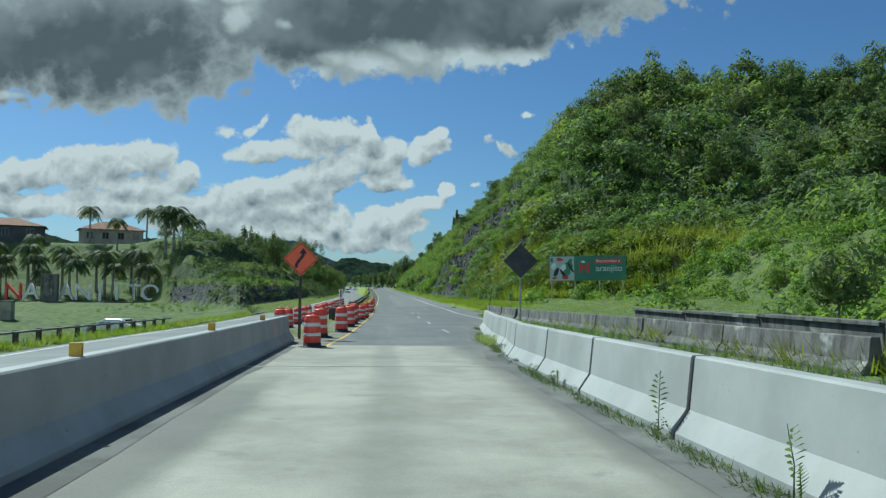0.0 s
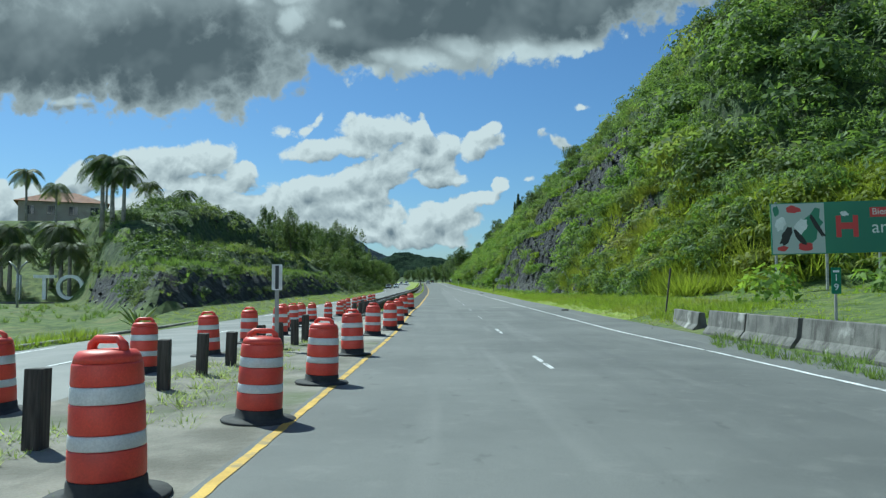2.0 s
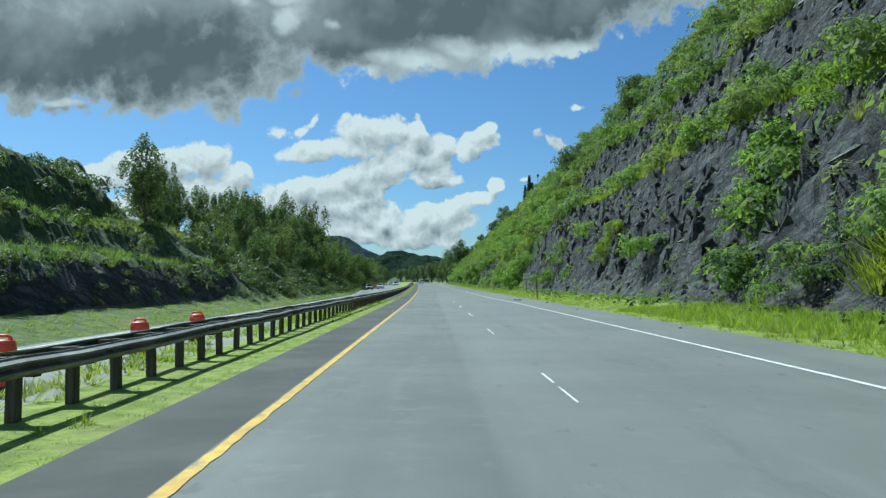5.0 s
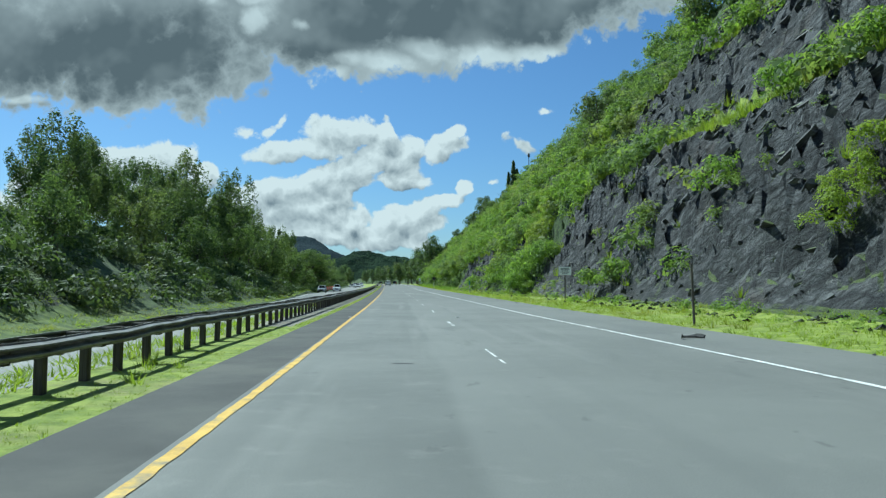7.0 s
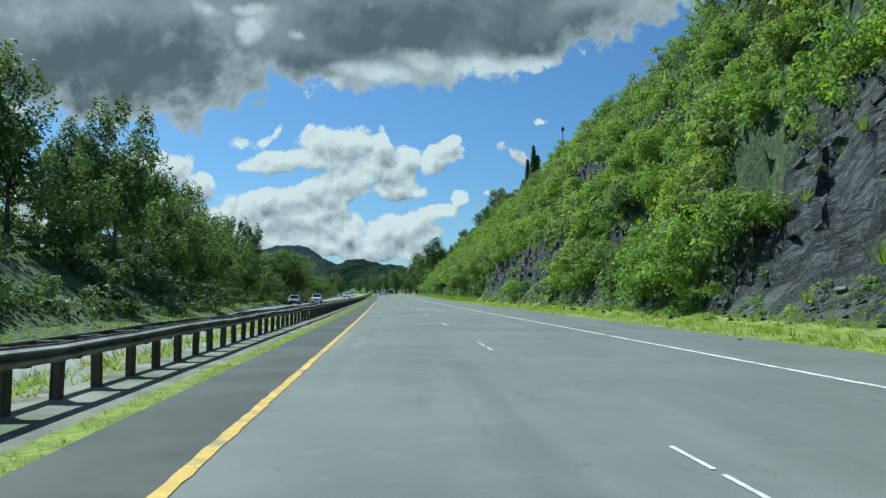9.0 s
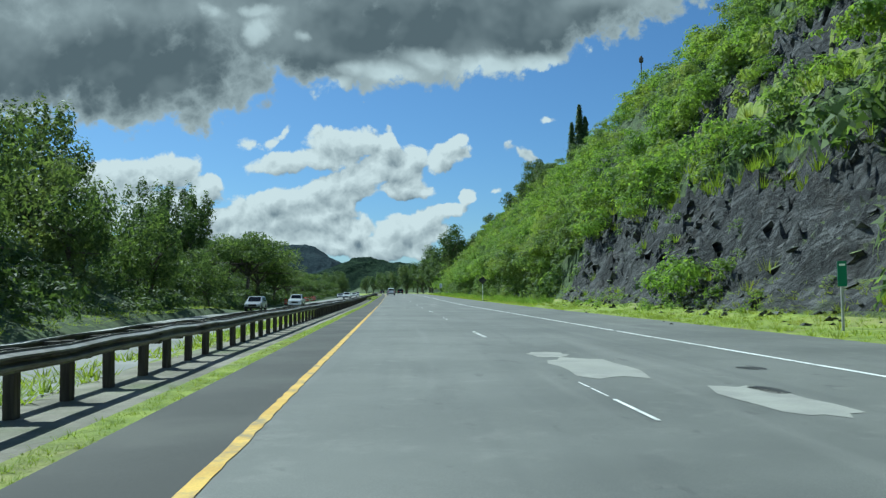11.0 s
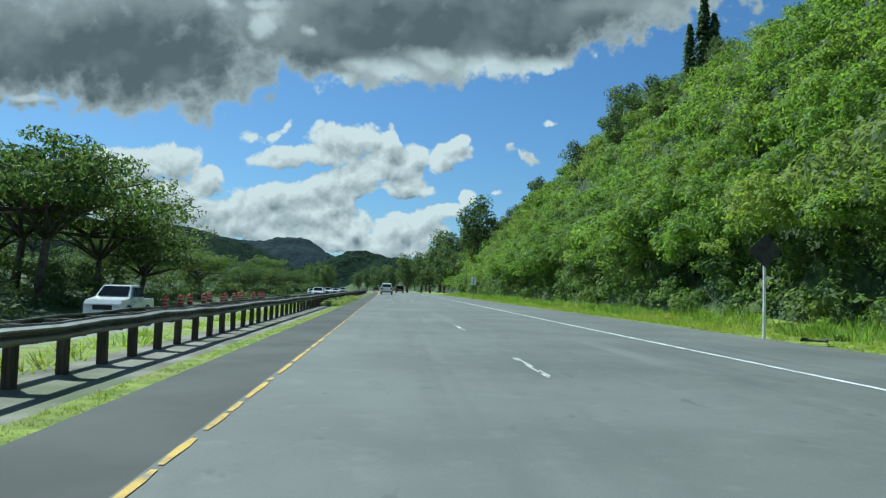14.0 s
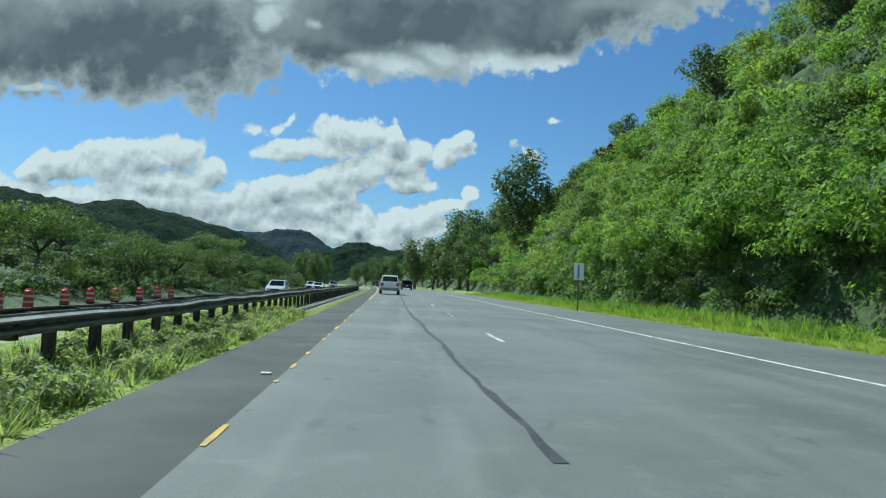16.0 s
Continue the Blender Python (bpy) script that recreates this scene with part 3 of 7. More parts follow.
def far_z(u, y):
    """Height of the oncoming carriageway against the near one; it drops below it past the bridge and is banked later on."""
    f = ease(y, 72, 106)
    return (-0.06 - 0.045 * (-3.9 - u)) * (1 - f) + (-0.58 - 0.010 * (-3.9 - u)) * f - 0.03 * ease(y, 310, 360) * (-3.0 - u)


def edge_right(y):
    return np.interp(y, (-50, 60, 130, 190, 270, 330, 800), (10.45, 10.45, 10.4, 11.0, 11.8, 12.3, 12.3))


def hill_right(u, y):
    """Height of the right-hand ground above the road."""
    foot = 16.0 + 1.6 * (fractal(y / 14.0, 0 * y, 3, 5) - 0.5) + 0.3 * ease(y, 320, 345)
    d = u - foot
    tall = np.interp(y, (100, 130, 150, 163, 205, 270, 300, 345, 364, 385, 440, 500, 560, 640), (0.80, 0.88, 1.0, 1.05, 1.0, 0.96, 0.88, 0.88, 0.85, 0.80, 0.81, 0.70, 0.46, 0.25))
    wob = 2.2 * (fractal(y / 9.0, u / 12.0, 3, 9) - 0.5)
    zz = 1.8 * np.clip(d, -2, 40)
    crag = 1 - 2 * np.abs(fractal((0.6 * y - 0.9 * zz) / 4.5, (0.75 * zz + 0.42 * y) / 1.5, 4, 33, 0.6) - 0.5)
    chip = fractal((0.6 * y - 0.9 * zz) / 1.6, (0.75 * zz + 0.42 * y) / 0.7, 2, 35)
    bed = (0.94 * zz + 0.32 * y) / 1.05 + 1.6 * fractal(y / 7, zz / 5, 3, 37)
    layer = np.floor(bed)
    run = (0.94 * y - 0.32 * zz) / 1.8 + 7.3 * np.sin(layer * 1.7) + 0.5 * fractal(y / 2, zz / 2, 2, 38)
    block = np.modf(np.abs(np.sin(layer * 12.9898 + np.floor(run) * 78.233)) * 437.585)[0]
    lean = np.modf(block * 91.7)[0]
    bench = 1 - 0.85 * np.exp(-((d - 7.0) / 1.0) ** 2) - 0.6 * np.exp(-((d - 13.4) / 0.9) ** 2)
    wob = wob + bench * (1.0 * (crag - 0.72) + 0.5 * (chip - 0.5) + 0.6 * (block - 0.5))
    wob = wob + bench * 0.7 * (lean - 0.5) * (run - np.floor(run) - 0.5) + bench * 2.0 * (np.modf(lean * 57.3)[0] - 0.25) * (bed - layer - 0.5)
    full = np.interp(d + wob * ease(d, 0.2, 1.5), (-5, -1.2, 0, 0.9, 5.0, 6.0, 7.7, 12.6, 14.2, 22, 27, 46, 95, 200), (0.0, 0.12, 0.42, 1.8, 9.6, 11.4, 12.0, 21.0, 21.8, 33.5, 36.5, 41, 42, 40)) * tall
    shift = np.interp(y, (-60, 0, 40, 80, 93, 101, 106), (28, 24, 20, 17, 14.5, 5, 1))
    low = np.interp(u - shift - 2.0 * (fractal(u / 9, y / 9, 3, 3) - 0.5), (11, 16, 18.5, 27, 45, 70, 110, 200), (0.05, 1.1, 2.2, 8.2, 11.5, 25, 33, 36))
    low = np.maximum(low, np.interp(u, (10.5, 13, 20, 32), (0.0, 0.5, 1.25, 1.7)) * ease(y, 20, 50))
    w = ease(y, 106, 138) * ease(u, 11, 15) + ease(y, 118, 124) * (1 - ease(u, 11, 15))
    z = low * (1 - w) + full * w
    return z + 0.5 * (fractal(u / 2.5, y / 2.5, 3, 21) - 0.5) * ease(d, 0, 3)


def rock_right(u, y, z):
    """How bare the right-hand cut is, 0 to 1."""
    n = fractal(y / 9.0, z / 6.0, 4, 31)
    a = ease(y, 146, 156) * (1 - ease(y + 0.10 * z, 232, 244)) * (1 - ease(z, 24, 31))
    ledge = np.exp(-((z - 12.0) / 0.9) ** 2) + np.exp(-((z - 21.6) / 0.8) ** 2)
    a = a * (1 - 0.9 * np.clip(ledge, 0, 1))
    b = (1 - np.exp(-((y - 265.0) / 5.0) ** 4)) * ease(y, 252, 260) * (1 - ease(y, 306, 318)) * np.clip((1 - ease(z, 6.0, 7.2)) + 0.75 * ease(z, 9, 10.5) * (1 - ease(z, 16, 18)), 0, 1)
    c = 0.50 * ease(y, 114, 124) * (1 - ease(y, 148, 156)) * (1 - ease(z, 9, 13))
    return np.clip(np.maximum(np.maximum(a, b), c) + 1.3 * (n - 0.55) * (np.maximum(np.maximum(a, b), c) > 0.12), 0, 1)


def hill_left(v, y):
    """Height of the left-hand ground above the road, v metres left of the left edge line."""
    cut = ease(y - 1.75 * np.clip(v - 16, 0, 30), 92, 100) * (1 - ease(y, 174, 190))
    foot = 16.0 + 1.5 * (fractal(y / 12.0, 0 * y, 3, 7) - 0.5)
    d = v - foot
    step = np.interp(d, (-4, 0, 0.7, 1.4, 4.5, 6.5, 9.5, 11.2, 13.5, 17, 30, 60, 150), (-0.35, 0.0, 1.6, 2.6, 3.2, 5.6, 6.4, 10.4, 11.6, 11.8, 9.8, 10.5, 14))
    crest = np.interp(y, (100, 118, 131, 145, 158, 180), (5.2, 6.8, 8.4, 11.6, 11.8, 10.5))
    step = np.where(step > 3.2, 3.2 + (step - 3.2) * (crest - 3.2) / 8.6, step)
    lawn = -0.35 + ease(v, 13, 22) * (0.35 + np.interp(y, (-60, 78, 96, 126, 150, 200), (-1.9, -1.9, -0.6, -0.3, 9.6, 12.0)))
    wood = np.interp(v - swing(y), (11, 14, 17, 19, 28, 45, 150), (-0.35, 0.0, 2.0, 3.4, 6.5, 9.0, 14.0)) * (1 - 0.75 * ease(y, 290, 330))
    wood = wood - 1.1 * ease(y, 318, 352) * (1 - ease(v, 22, 34))
    late = ease(y, 174, 190)
    z = (lawn * (1 - late) + wood * late) * (1 - cut) + step * cut
    z = z - 0.27 * ease(y, 72, 106) * (1 - ease(v, 12.5, 15.5))
    ridged = 1 - 2 * np.abs(fractal((y + 0.5 * z) / 3.0, (z - 0.3 * y) / 1.7, 4, 27, 0.6) - 0.5)
    return z + 0.6 * (fractal(v / 2.5, y / 2.5, 3, 23) - 0.5) * ease(d, 0, 3) + 1.5 * (ridged - 0.75) * cut * ease(d, 0.2, 1.5) * (1 - ease(d, 12, 16))


def sheet(name, u_of, ys, height, mats, label, pick=None, kind="structure"):
    """A strip of ground between lines: u_of(y) gives a row of u for each y."""
    rows = np.stack([np.asarray(u_of(y), float) for y in ys])
    yy = np.repeat(ys[:, None], rows.shape[1], 1)
    h = height(rows, yy)
    xyz3 = np.stack([rows + road_x(yy), yy, h + road_z(yy)], -1)
    fm = None
    if pick is not None:
        fm = pick(0.25 * (rows[:-1, :-1] + rows[1:, 1:] + rows[:-1, 1:] + rows[1:, :-1]), yy[:-1, :-1], h[:-1, :-1])
    return tagged(new(name, grid_mesh(name, xyz3, mats, fm, "hill" not in name)), label, "ground", kind=kind)


NEAR = np.concatenate([np.arange(-60, 110, 2.0), np.arange(110, 148, 0.6), np.arange(148, 318, 0.32), np.arange(318, 500, 1.4), np.arange(500, 900, 6.0)])
LINE = np.concatenate([np.arange(-60, 520, 2.0), np.arange(520, 900, 5.0)])

# ---------------------------------------------------------------- ground, roads
far = np.concatenate([[-4000, -1500, -600, -300], np.arange(-200, 201, 50), [300, 600, 1500, 4000]])
fx, fy = np.meshgrid(far, np.concatenate([[-1500, -600, -200], np.arange(0, 901, 100), [1500, 2500, 4500]]))
tagged(new("ground", grid_mesh("ground", np.stack([fx, fy, np.full(fx.shape, -3.0)], -1), [TURF])), "green lowland reaching to the horizon", "ground", kind="structure")


def left_edge(y):
    return np.interp(y, (22, 30, 33, 37, 56, 76, 90, 97), (-1.42, -1.17, -0.97, -0.82, -0.52, -0.25, -0.22, -0.2))


road = sheet("road", lambda y: np.concatenate([[-1.13 - 0.82 * float(ease(-y, -96, -90)), float(left_edge(y))], np.linspace(0, 8.0, 7), [float(edge_right(y))]]), LINE[LINE > 24], lambda u, y: 0 * u,
             [ASPHALT, SHOULDER, PAD, SOIL], "grey worn asphalt carriageway with dark shoulders",
             lambda u, y, h: np.where((u < left_edge(y) - 0.05) & (y < 93), np.where((y > 71) & (y < 92), 2, 3), np.where((u < -0.05) & (y > 93), 1, 0)))
road["category"] = "road"
road_2 = sheet("road_2", lambda y: np.linspace(-11.6, -3.9, 4) - swing(y), LINE, far_z, [FAR_ROAD], "pale asphalt carriageway for the oncoming traffic")
road_2["category"] = "road"
sheet("median", lambda y: np.array([-4.05 - swing(y), -3.92 - swing(y), -3.5 - 0.5 * swing(y), -3.0, -2.6, -2.1, -1.56, -1.35, -0.9]), LINE[LINE > 24], lambda u, y: -0.035 + 0.05 * (fractal(u * 1.5, y / 1.5, 3, 41) - 0.4) * ease(u, -3.95, -3.4) * (1 - ease(u, -1.7, -1.3)) - 0.56 * ease(-u, 2.9, 3.95) * ease(y, 72, 106) - 0.03 * ease(y, 310, 360) * np.maximum(0, -3.0 - u),
      [SOIL, VERGE, PAD], "median strip with bright grass and bare soil",
      lambda u, y, h: np.where(y > 97, np.where((u < -3.0) | (u > -1.52) | (y < 182), 1, 0), np.where((y > 73) & (y < 90), 2, 0)))

RU = np.concatenate([np.linspace(0, 3.6, 5), 3.6 + np.cumsum(np.linspace(0.16, 0.42, 86)), 28.8 + np.array([2.0, 4, 7, 11, 16, 24, 36, 55, 80, 130, 190])])
sheet("hillside_right", lambda y: edge_right(y) - 0.05 + RU, NEAR[NEAR > -60], lambda u, y: np.where(u < edge_right(y) + 0.1, -0.04, hill_right(u, y)),
               [HILL, TURF, VERGE, EARTH], "steep roadside hill with dark rock cuts and grass ledges",
               lambda u, y, h: np.where((h < 0.24) & (y > 84), 2, np.where((h < 0.24) | ((y < 104) & (h < 14)), 1, np.where((np.abs(h - 12.0) < 0.75) & (y > 140) & (y < 322), 2, np.where(rock_right(u, y, h) > 0.3, 0, 3)))))
LU = np.concatenate([np.linspace(0, 4.0, 5), 4.0 + np.cumsum(np.full(42, 0.4)), 21 + np.array([2.0, 4, 7, 11, 16, 24, 40, 70, 120, 190])])
sheet("hillside_left", lambda y: -(11.5 + swing(y) + LU), NEAR, lambda u, y: np.where(u > -11.7 - swing(y), far_z(-11.6 - swing(y), y) - 0.05, hill_left(-u, y)),
               [HILL, TURF, EARTH], "terraced roadside hill with dark rock faces and lawn",
               lambda u, y, h: np.where((y < 94) | ((h < -0.03) & (y < 202)) | ((u < -30) & (y < 170)), 1, np.where((y > 202) | ((y > 186) & (h > 4.5)), 2, np.where(((h > 2.4) & (h < 3.4)) | ((h > 5.3) & (h < 6.6)), 1, np.where(h > 3.3, 2, 0)))))

# bridge deck with its joint
def slab(name, y0, y1, u0, u1, label):
    bm = bmesh.new()
    rows = []
    for y in np.linspace(y0, y1, max(2, int((y1 - y0) / 2.5))):
        x, z = float(road_x(y)), float(road_z(y))
        rows.append([bm.verts.new((u0 + x, y, z + 0.006)), bm.verts.new((u1 + x, y, z + 0.006)), bm.verts.new((u1 + x, y, z - 0.5)), bm.verts.new((u0 + x, y, z - 0.5))])
    for a, b in zip(rows, rows[1:]):
        for k in range(4):
            bm.faces.new((a[k], a[(k + 1) % 4], b[(k + 1) % 4], b[k]))
    bm.faces.new(rows[0])
    bm.faces.new(rows[-1][::-1])
    return part(name, bm, DECK_CONCRETE)


for y0, y1 in ((-60, 21.78), (21.84, 29.2)):
    tagged(slab("bridge_deck", y0, y1, -2.9, 10.4, ""), "cream concrete bridge deck with tyre stains", "bridge deck", kind="structure")


def stripe(name, mat, y0, y1, u_of, width, breaks=0.0, seed=1, lift=0.007, runs=(4, 30)):
    """A painted line along the road, with worn breaks; each unbroken stretch keeps ragged ends."""
    rng = random.Random(seed)
    bm = bmesh.new()
    y = y0
    while y < y1:
        run = min(y1 - y, rng.uniform(*runs) if breaks else 1e9)
        prev = None
        for k, yy in enumerate(np.linspace(y, y + run, max(3, int(run / 0.22) + 1))):
            x, z = float(road_x(yy)) + float(u_of(yy)), float(road_z(yy)) + lift
            tip = 0.7 if breaks and (k == 0 or yy > y + run - 0.01) else 1.0
            a, b = (width / 2 * tip * rng.uniform(0.72, 1.08) for _ in (0, 1))
            now = (bm.verts.new((x - a, yy, z)), bm.verts.new((x + b, yy, z)))
            if prev:
                bm.faces.new((prev[0], prev[1], now[1], now[0]))
            prev = now
        y += run + (rng.uniform(0.1, breaks) if breaks else 0)
    return part(name, bm, mat, road)


def left_line(y):
    return float(np.interp(y, (22, 30, 33, 37, 56, 76, 96, 109, 167, 187, 250, 340, 377), (-1.3, -1.05, -0.85, -0.70, -0.40, -0.10, -0.14, 0.08, 0.13, 0.05, 0.02, 0.06, 0.02)))


stripe("edge_line", YELLOW_LINE, 24.3, 112, left_line, 0.12, 0.0, 33)
stripe("edge_line", YELLOW_LINE, 112, 296, left_line, 0.13, 0.0, 3)
stripe("edge_line", YELLOW_LINE, 296, 318, left_line, 0.095, 0.7, 4, runs=(0.8, 4.0))
stripe("edge_line", YELLOW_LINE, 318, 338, left_line, 0.07, 0.5, 24, runs=(0.2, 1.6))
stripe("edge_line", YELLOW_LINE, 338, 365, left_line, 0.06, 0.45, 25, runs=(0.12, 0.8))
stripe("edge_line", YELLOW_LINE, 365, 420, left_line, 0.065, 2.6, 14, runs=(0.1, 1.3))
stripe("edge_line", YELLOW_LINE, 420, 700, left_line, 0.13, 0.6, 5)
stripe("edge_line", WHITE_LINE, 44, 104, lambda y: float(np.interp(y, (44, 61, 68, 77, 104), (7.6, 8.3, 8.3, 8.0, 7.95))), 0.13, 0.3, 6)
stripe("edge_line", WHITE_LINE, 104.5, 700, lambda y: float(np.interp(y, (104, 170, 190, 250, 320, 360, 400), (7.9, 8.0, 7.72, 7.78, 7.85, 8.05, 8.3))), 0.13, 0.4, 7)
stripe("edge_line", WHITE_LINE, -40, 74, lambda y: -11.0, 0.12, 0.5, 8, lift=-0.372)
stripe("edge_line", WHITE_LINE, 104, 308, lambda y: -11.0 - float(swing(y)), 0.12, 0.5, 9, lift=-0.642)
DASHES = [38.5, 51.2, 64.0, 75.3, 86.6, 97.9, 109.9, 121.9, 133.9, 145.8, 157.7, 169.8, 181.8, 193.9, 206.7, 219.4, 232.1, 244.9, 257.5, 270.3, 283.1, 296.0, 308.0, 320.0, 331.5, 343.0, 387.6, 399.7] + [411.8 + 12.1 * k for k in range(14)]
for k, y0 in enumerate(DASHES):
    rng = random.Random(90 + k)
    bm = bmesh.new()
    for side in (-1, 1):
        if side == 1 and rng.random() < 0.25:
            continue
        yy = y0 + rng.uniform(0, 0.3)
        while yy < y0 + 3.0:
            run = rng.uniform(0.4, 1.6)
            e = min(yy + run, y0 + 3.0)
            w = rng.uniform(0.018, 0.045)
            c = 3.62 + side * 0.028
            vs = [bm.verts.new((c + s * w * 0.6 + float(road_x(q)), q, float(road_z(q)) + 0.007)) for s, q in ((-1, yy), (1, yy), (1, e), (-1, e))]
            bm.faces.new(vs)
            yy = e + rng.uniform(0.05, 0.5)
    part("lane_dash", bm, WHITE_LINE, road)
for k in range(30):
    bm = bmesh.new()
    y0 = 30 + 12.2 * k
    sw = float(swing(y0))
    bm.faces.new([bm.verts.new((u + float(road_x(q)), q, float(road_z(q)) + float(far_z(u, q)) + 0.008)) for u, q in ((-7.56 - sw, y0), (-7.44 - sw, y0), (-7.44 - sw, y0 + 3), (-7.56 - sw, y0 + 3))])
    part("lane_dash", bm, WHITE_LINE, road_2)


def gutter(u0, u1, y0, y1, seed):
    """Dark dirt washed along the foot of a barrier, with an uneven edge."""
    bm = bmesh.new()
    prev = None
    for y in np.arange(y0, y1 + 0.01, 0.6):
        j = 0.16 * (float(fractal(np.array([y / 2.2]), np.array([seed + 0.5]), 3, 3)[0]) - 0.5)
        x, z = float(road_x(y)), float(road_z(y)) + 0.0105
        now = (bm.verts.new((x + float(u0(y)), y, z)), bm.verts.new((x + float(u1(y)) + j, y, z)))
        if prev:
            bm.faces.new((prev[0], prev[1], now[1], now[0]))
        prev = now
    part("gutter_dirt", bm, DIRT, road)


DIRT = material("gutter_dirt", speckled((0.10, 0.098, 0.088), (0.19, 0.185, 0.165), 1.2, (0.05, 0.048, 0.042), 0.6, 0.7), 0.95, bump=grain(30), strength=0.4, distance=0.01)
gutter(lambda y: -2.4, lambda y: -1.95 + 0.04 * math.sin(y / 4), -60, 21.7, 1)
gutter(lambda y: -2.4, lambda y: -2.0, 21.9, 29, 5)
gutter(lambda y: np.interp(y, (-60, 24, 28, 32, 36, 45), (3.78, 3.82, 4.25, 4.42, 4.82, 5.82)), lambda y: np.interp(y, (-60, 24, 28, 32, 36, 45), (3.78, 3.82, 4.25, 4.42, 4.82, 5.82)) - 0.55, -60, 43.4, 2)


def blot(name, mat, u, y, w, l, seed, lift=0.0045):
    """An uneven patch on the road."""
    rng = random.Random(seed)
    bm = bmesh.new()
    vs = []
    for k in range(18):
        a = 2 * math.pi * k / 18
        r = rng.uniform(0.8, 1.1) / max(abs(math.cos(a)), abs(math.sin(a))) ** 0.6
        q = y + 0.5 * l * r * math.sin(a) * 0.9
        vs.append(bm.verts.new((u + 0.5 * w * r * math.cos(a) * 0.9 + float(road_x(q)), q, float(road_z(q)) + lift)))
    bm.faces.new(vs)
    return part(name, bm, mat, road)


for k, (mt, u, y, w, l) in enumerate(((PATCH, 4.3, 262.5, 1.3, 3.6), (PATCH, 5.3, 258.8, 0.9, 2.6), (PATCH, 4.1, 264.8, 0.8, 1.4), (TAR, 5.6, 259.5, 0.35, 0.8),
                                      (PATCH, 5.2, 322.0, 0.9, 2.0), (TAR, 3.2, 101.5, 1.5, 0.09), (TAR, 4.6, 106.0, 2.2, 0.08),
                                      (TAR, 6.6, 111.0, 2.6, 0.2), (PATCH, 6.0, 104.0, 1.6, 0.8), (TAR, 1.9, 170.0, 0.4, 0.12), (TAR, 6.6, 262.0, 0.45, 0.5), (TAR, 5.4, 352.0, 0.5, 0.3))):
    blot("road_patch", mt, u, y, w, l, k + 50)


def seam(y0, y1, u0, u1, seed, wide=0.012):
    """A tar-sealed crack that wanders along the lane."""
    rng = random.Random(seed)
    bm = bmesh.new()
    prev = None
    for f in np.linspace(0, 1, int((y1 - y0) / 0.6)):
        yy = y0 + f * (y1 - y0)
        u = u0 + f * (u1 - u0) + 0.05 * math.sin(f * 23) * rng.uniform(0.2, 1) + rng.uniform(-0.025, 0.025)
        x, z, w = float(road_x(yy)) + u, float(road_z(yy)) + 0.005, rng.uniform(0.5, 1.3) * wide
        now = (bm.verts.new((x - w, yy, z)), bm.verts.new((x + w, yy, z)))
        if prev:
            bm.faces.new((prev[0], prev[1], now[1], now[0]))
        prev = now
    part("tar_seam", bm, TAR, road)


seam(377, 405, 2.35, 2.0, 1, 0.05)
seam(404, 440, 2.0, 2.3, 2, 0.04)
seam(306, 312, 2.3, 2.6, 4, 0.03)

for u, y, turn in ((9.0, 175.5, 20), (12.2, 340.3, -30), (9.66, 97.4, 60)):
    bm = bmesh.new()
    prev = None
    for k in range(9):
        a = 0.35 * k
        c = Vector((0.32 * math.cos(a), 0.5 * math.sin(a) * (0.6 if k % 2 else 0.7), 0.0))
        row = [bm.verts.new(c + Vector((0, 0, 0.01))), bm.verts.new(c + Vector((0.05, 0.03, 0.09 + 0.03 * math.sin(3 * a)))), bm.verts.new(c * 0.82 + Vector((0, 0, 0.05)))]
        if prev:
            for q in range(3):
                bm.faces.new((prev[q], prev[(q + 1) % 3], row[(q + 1) % 3], row[q]))
        prev = row
    scrap = part("tyre_scrap", bm, RUBBER)
    scrap.matrix_world = place(u, y, 0.01 if u < 10.5 else 0.08, turn)
    tagged(scrap, "torn black tyre tread lying at the road's edge", "tyre scrap")
for u, y in ((-0.14, 152.5), (-0.07, 188.3), (-0.14, 315.5), (-0.18, 381.0), (8.03, 161.1), (4.22, 187.9)):
    bm = bmesh.new()
    box(bm, -0.06, 0.06, -0.05, 0.05, 0.0, 0.022, bevel=0.008)
    stud = part("road_stud", bm, WHITE)
    stud.matrix_world = place(u, y, 0.002, 0)
    tagged(stud, "small white raised road stud on the asphalt", "road stud", "road studs")
rng = random.Random(404)
for k in range(26):
    bm = bmesh.new()
    s = rng.uniform(0.03, 0.09)
    bmesh.ops.create_icosphere(bm, subdivisions=1, radius=s)
    for v in bm.verts:
        v.co = Vector((v.co.x * rng.uniform(0.7, 1.4), v.co.y * rng.uniform(0.7, 1.4), max(-0.2 * s, v.co.z * rng.uniform(0.4, 0.8))))
    pebble = part("stone", bm, OLD_CONCRETE)
    y = rng.uniform(30, 330)
    pebble.matrix_world = place(float(edge_right(y)) - rng.uniform(0.05, 0.9), y, 0.2 * s)
    tagged(pebble, "small loose stone on the shoulder", "stone", "shoulder stones")

# ---------------------------------------------------------------- concrete barriers
SAFETY = [(0.0, 0.0), (0.0, 0.08), (0.17, 0.30), (0.23, 0.80), (0.25, 0.82), (0.43, 0.82), (0.45, 0.80), (0.51, 0.30), (0.68, 0.08), (0.68, 0.0)]


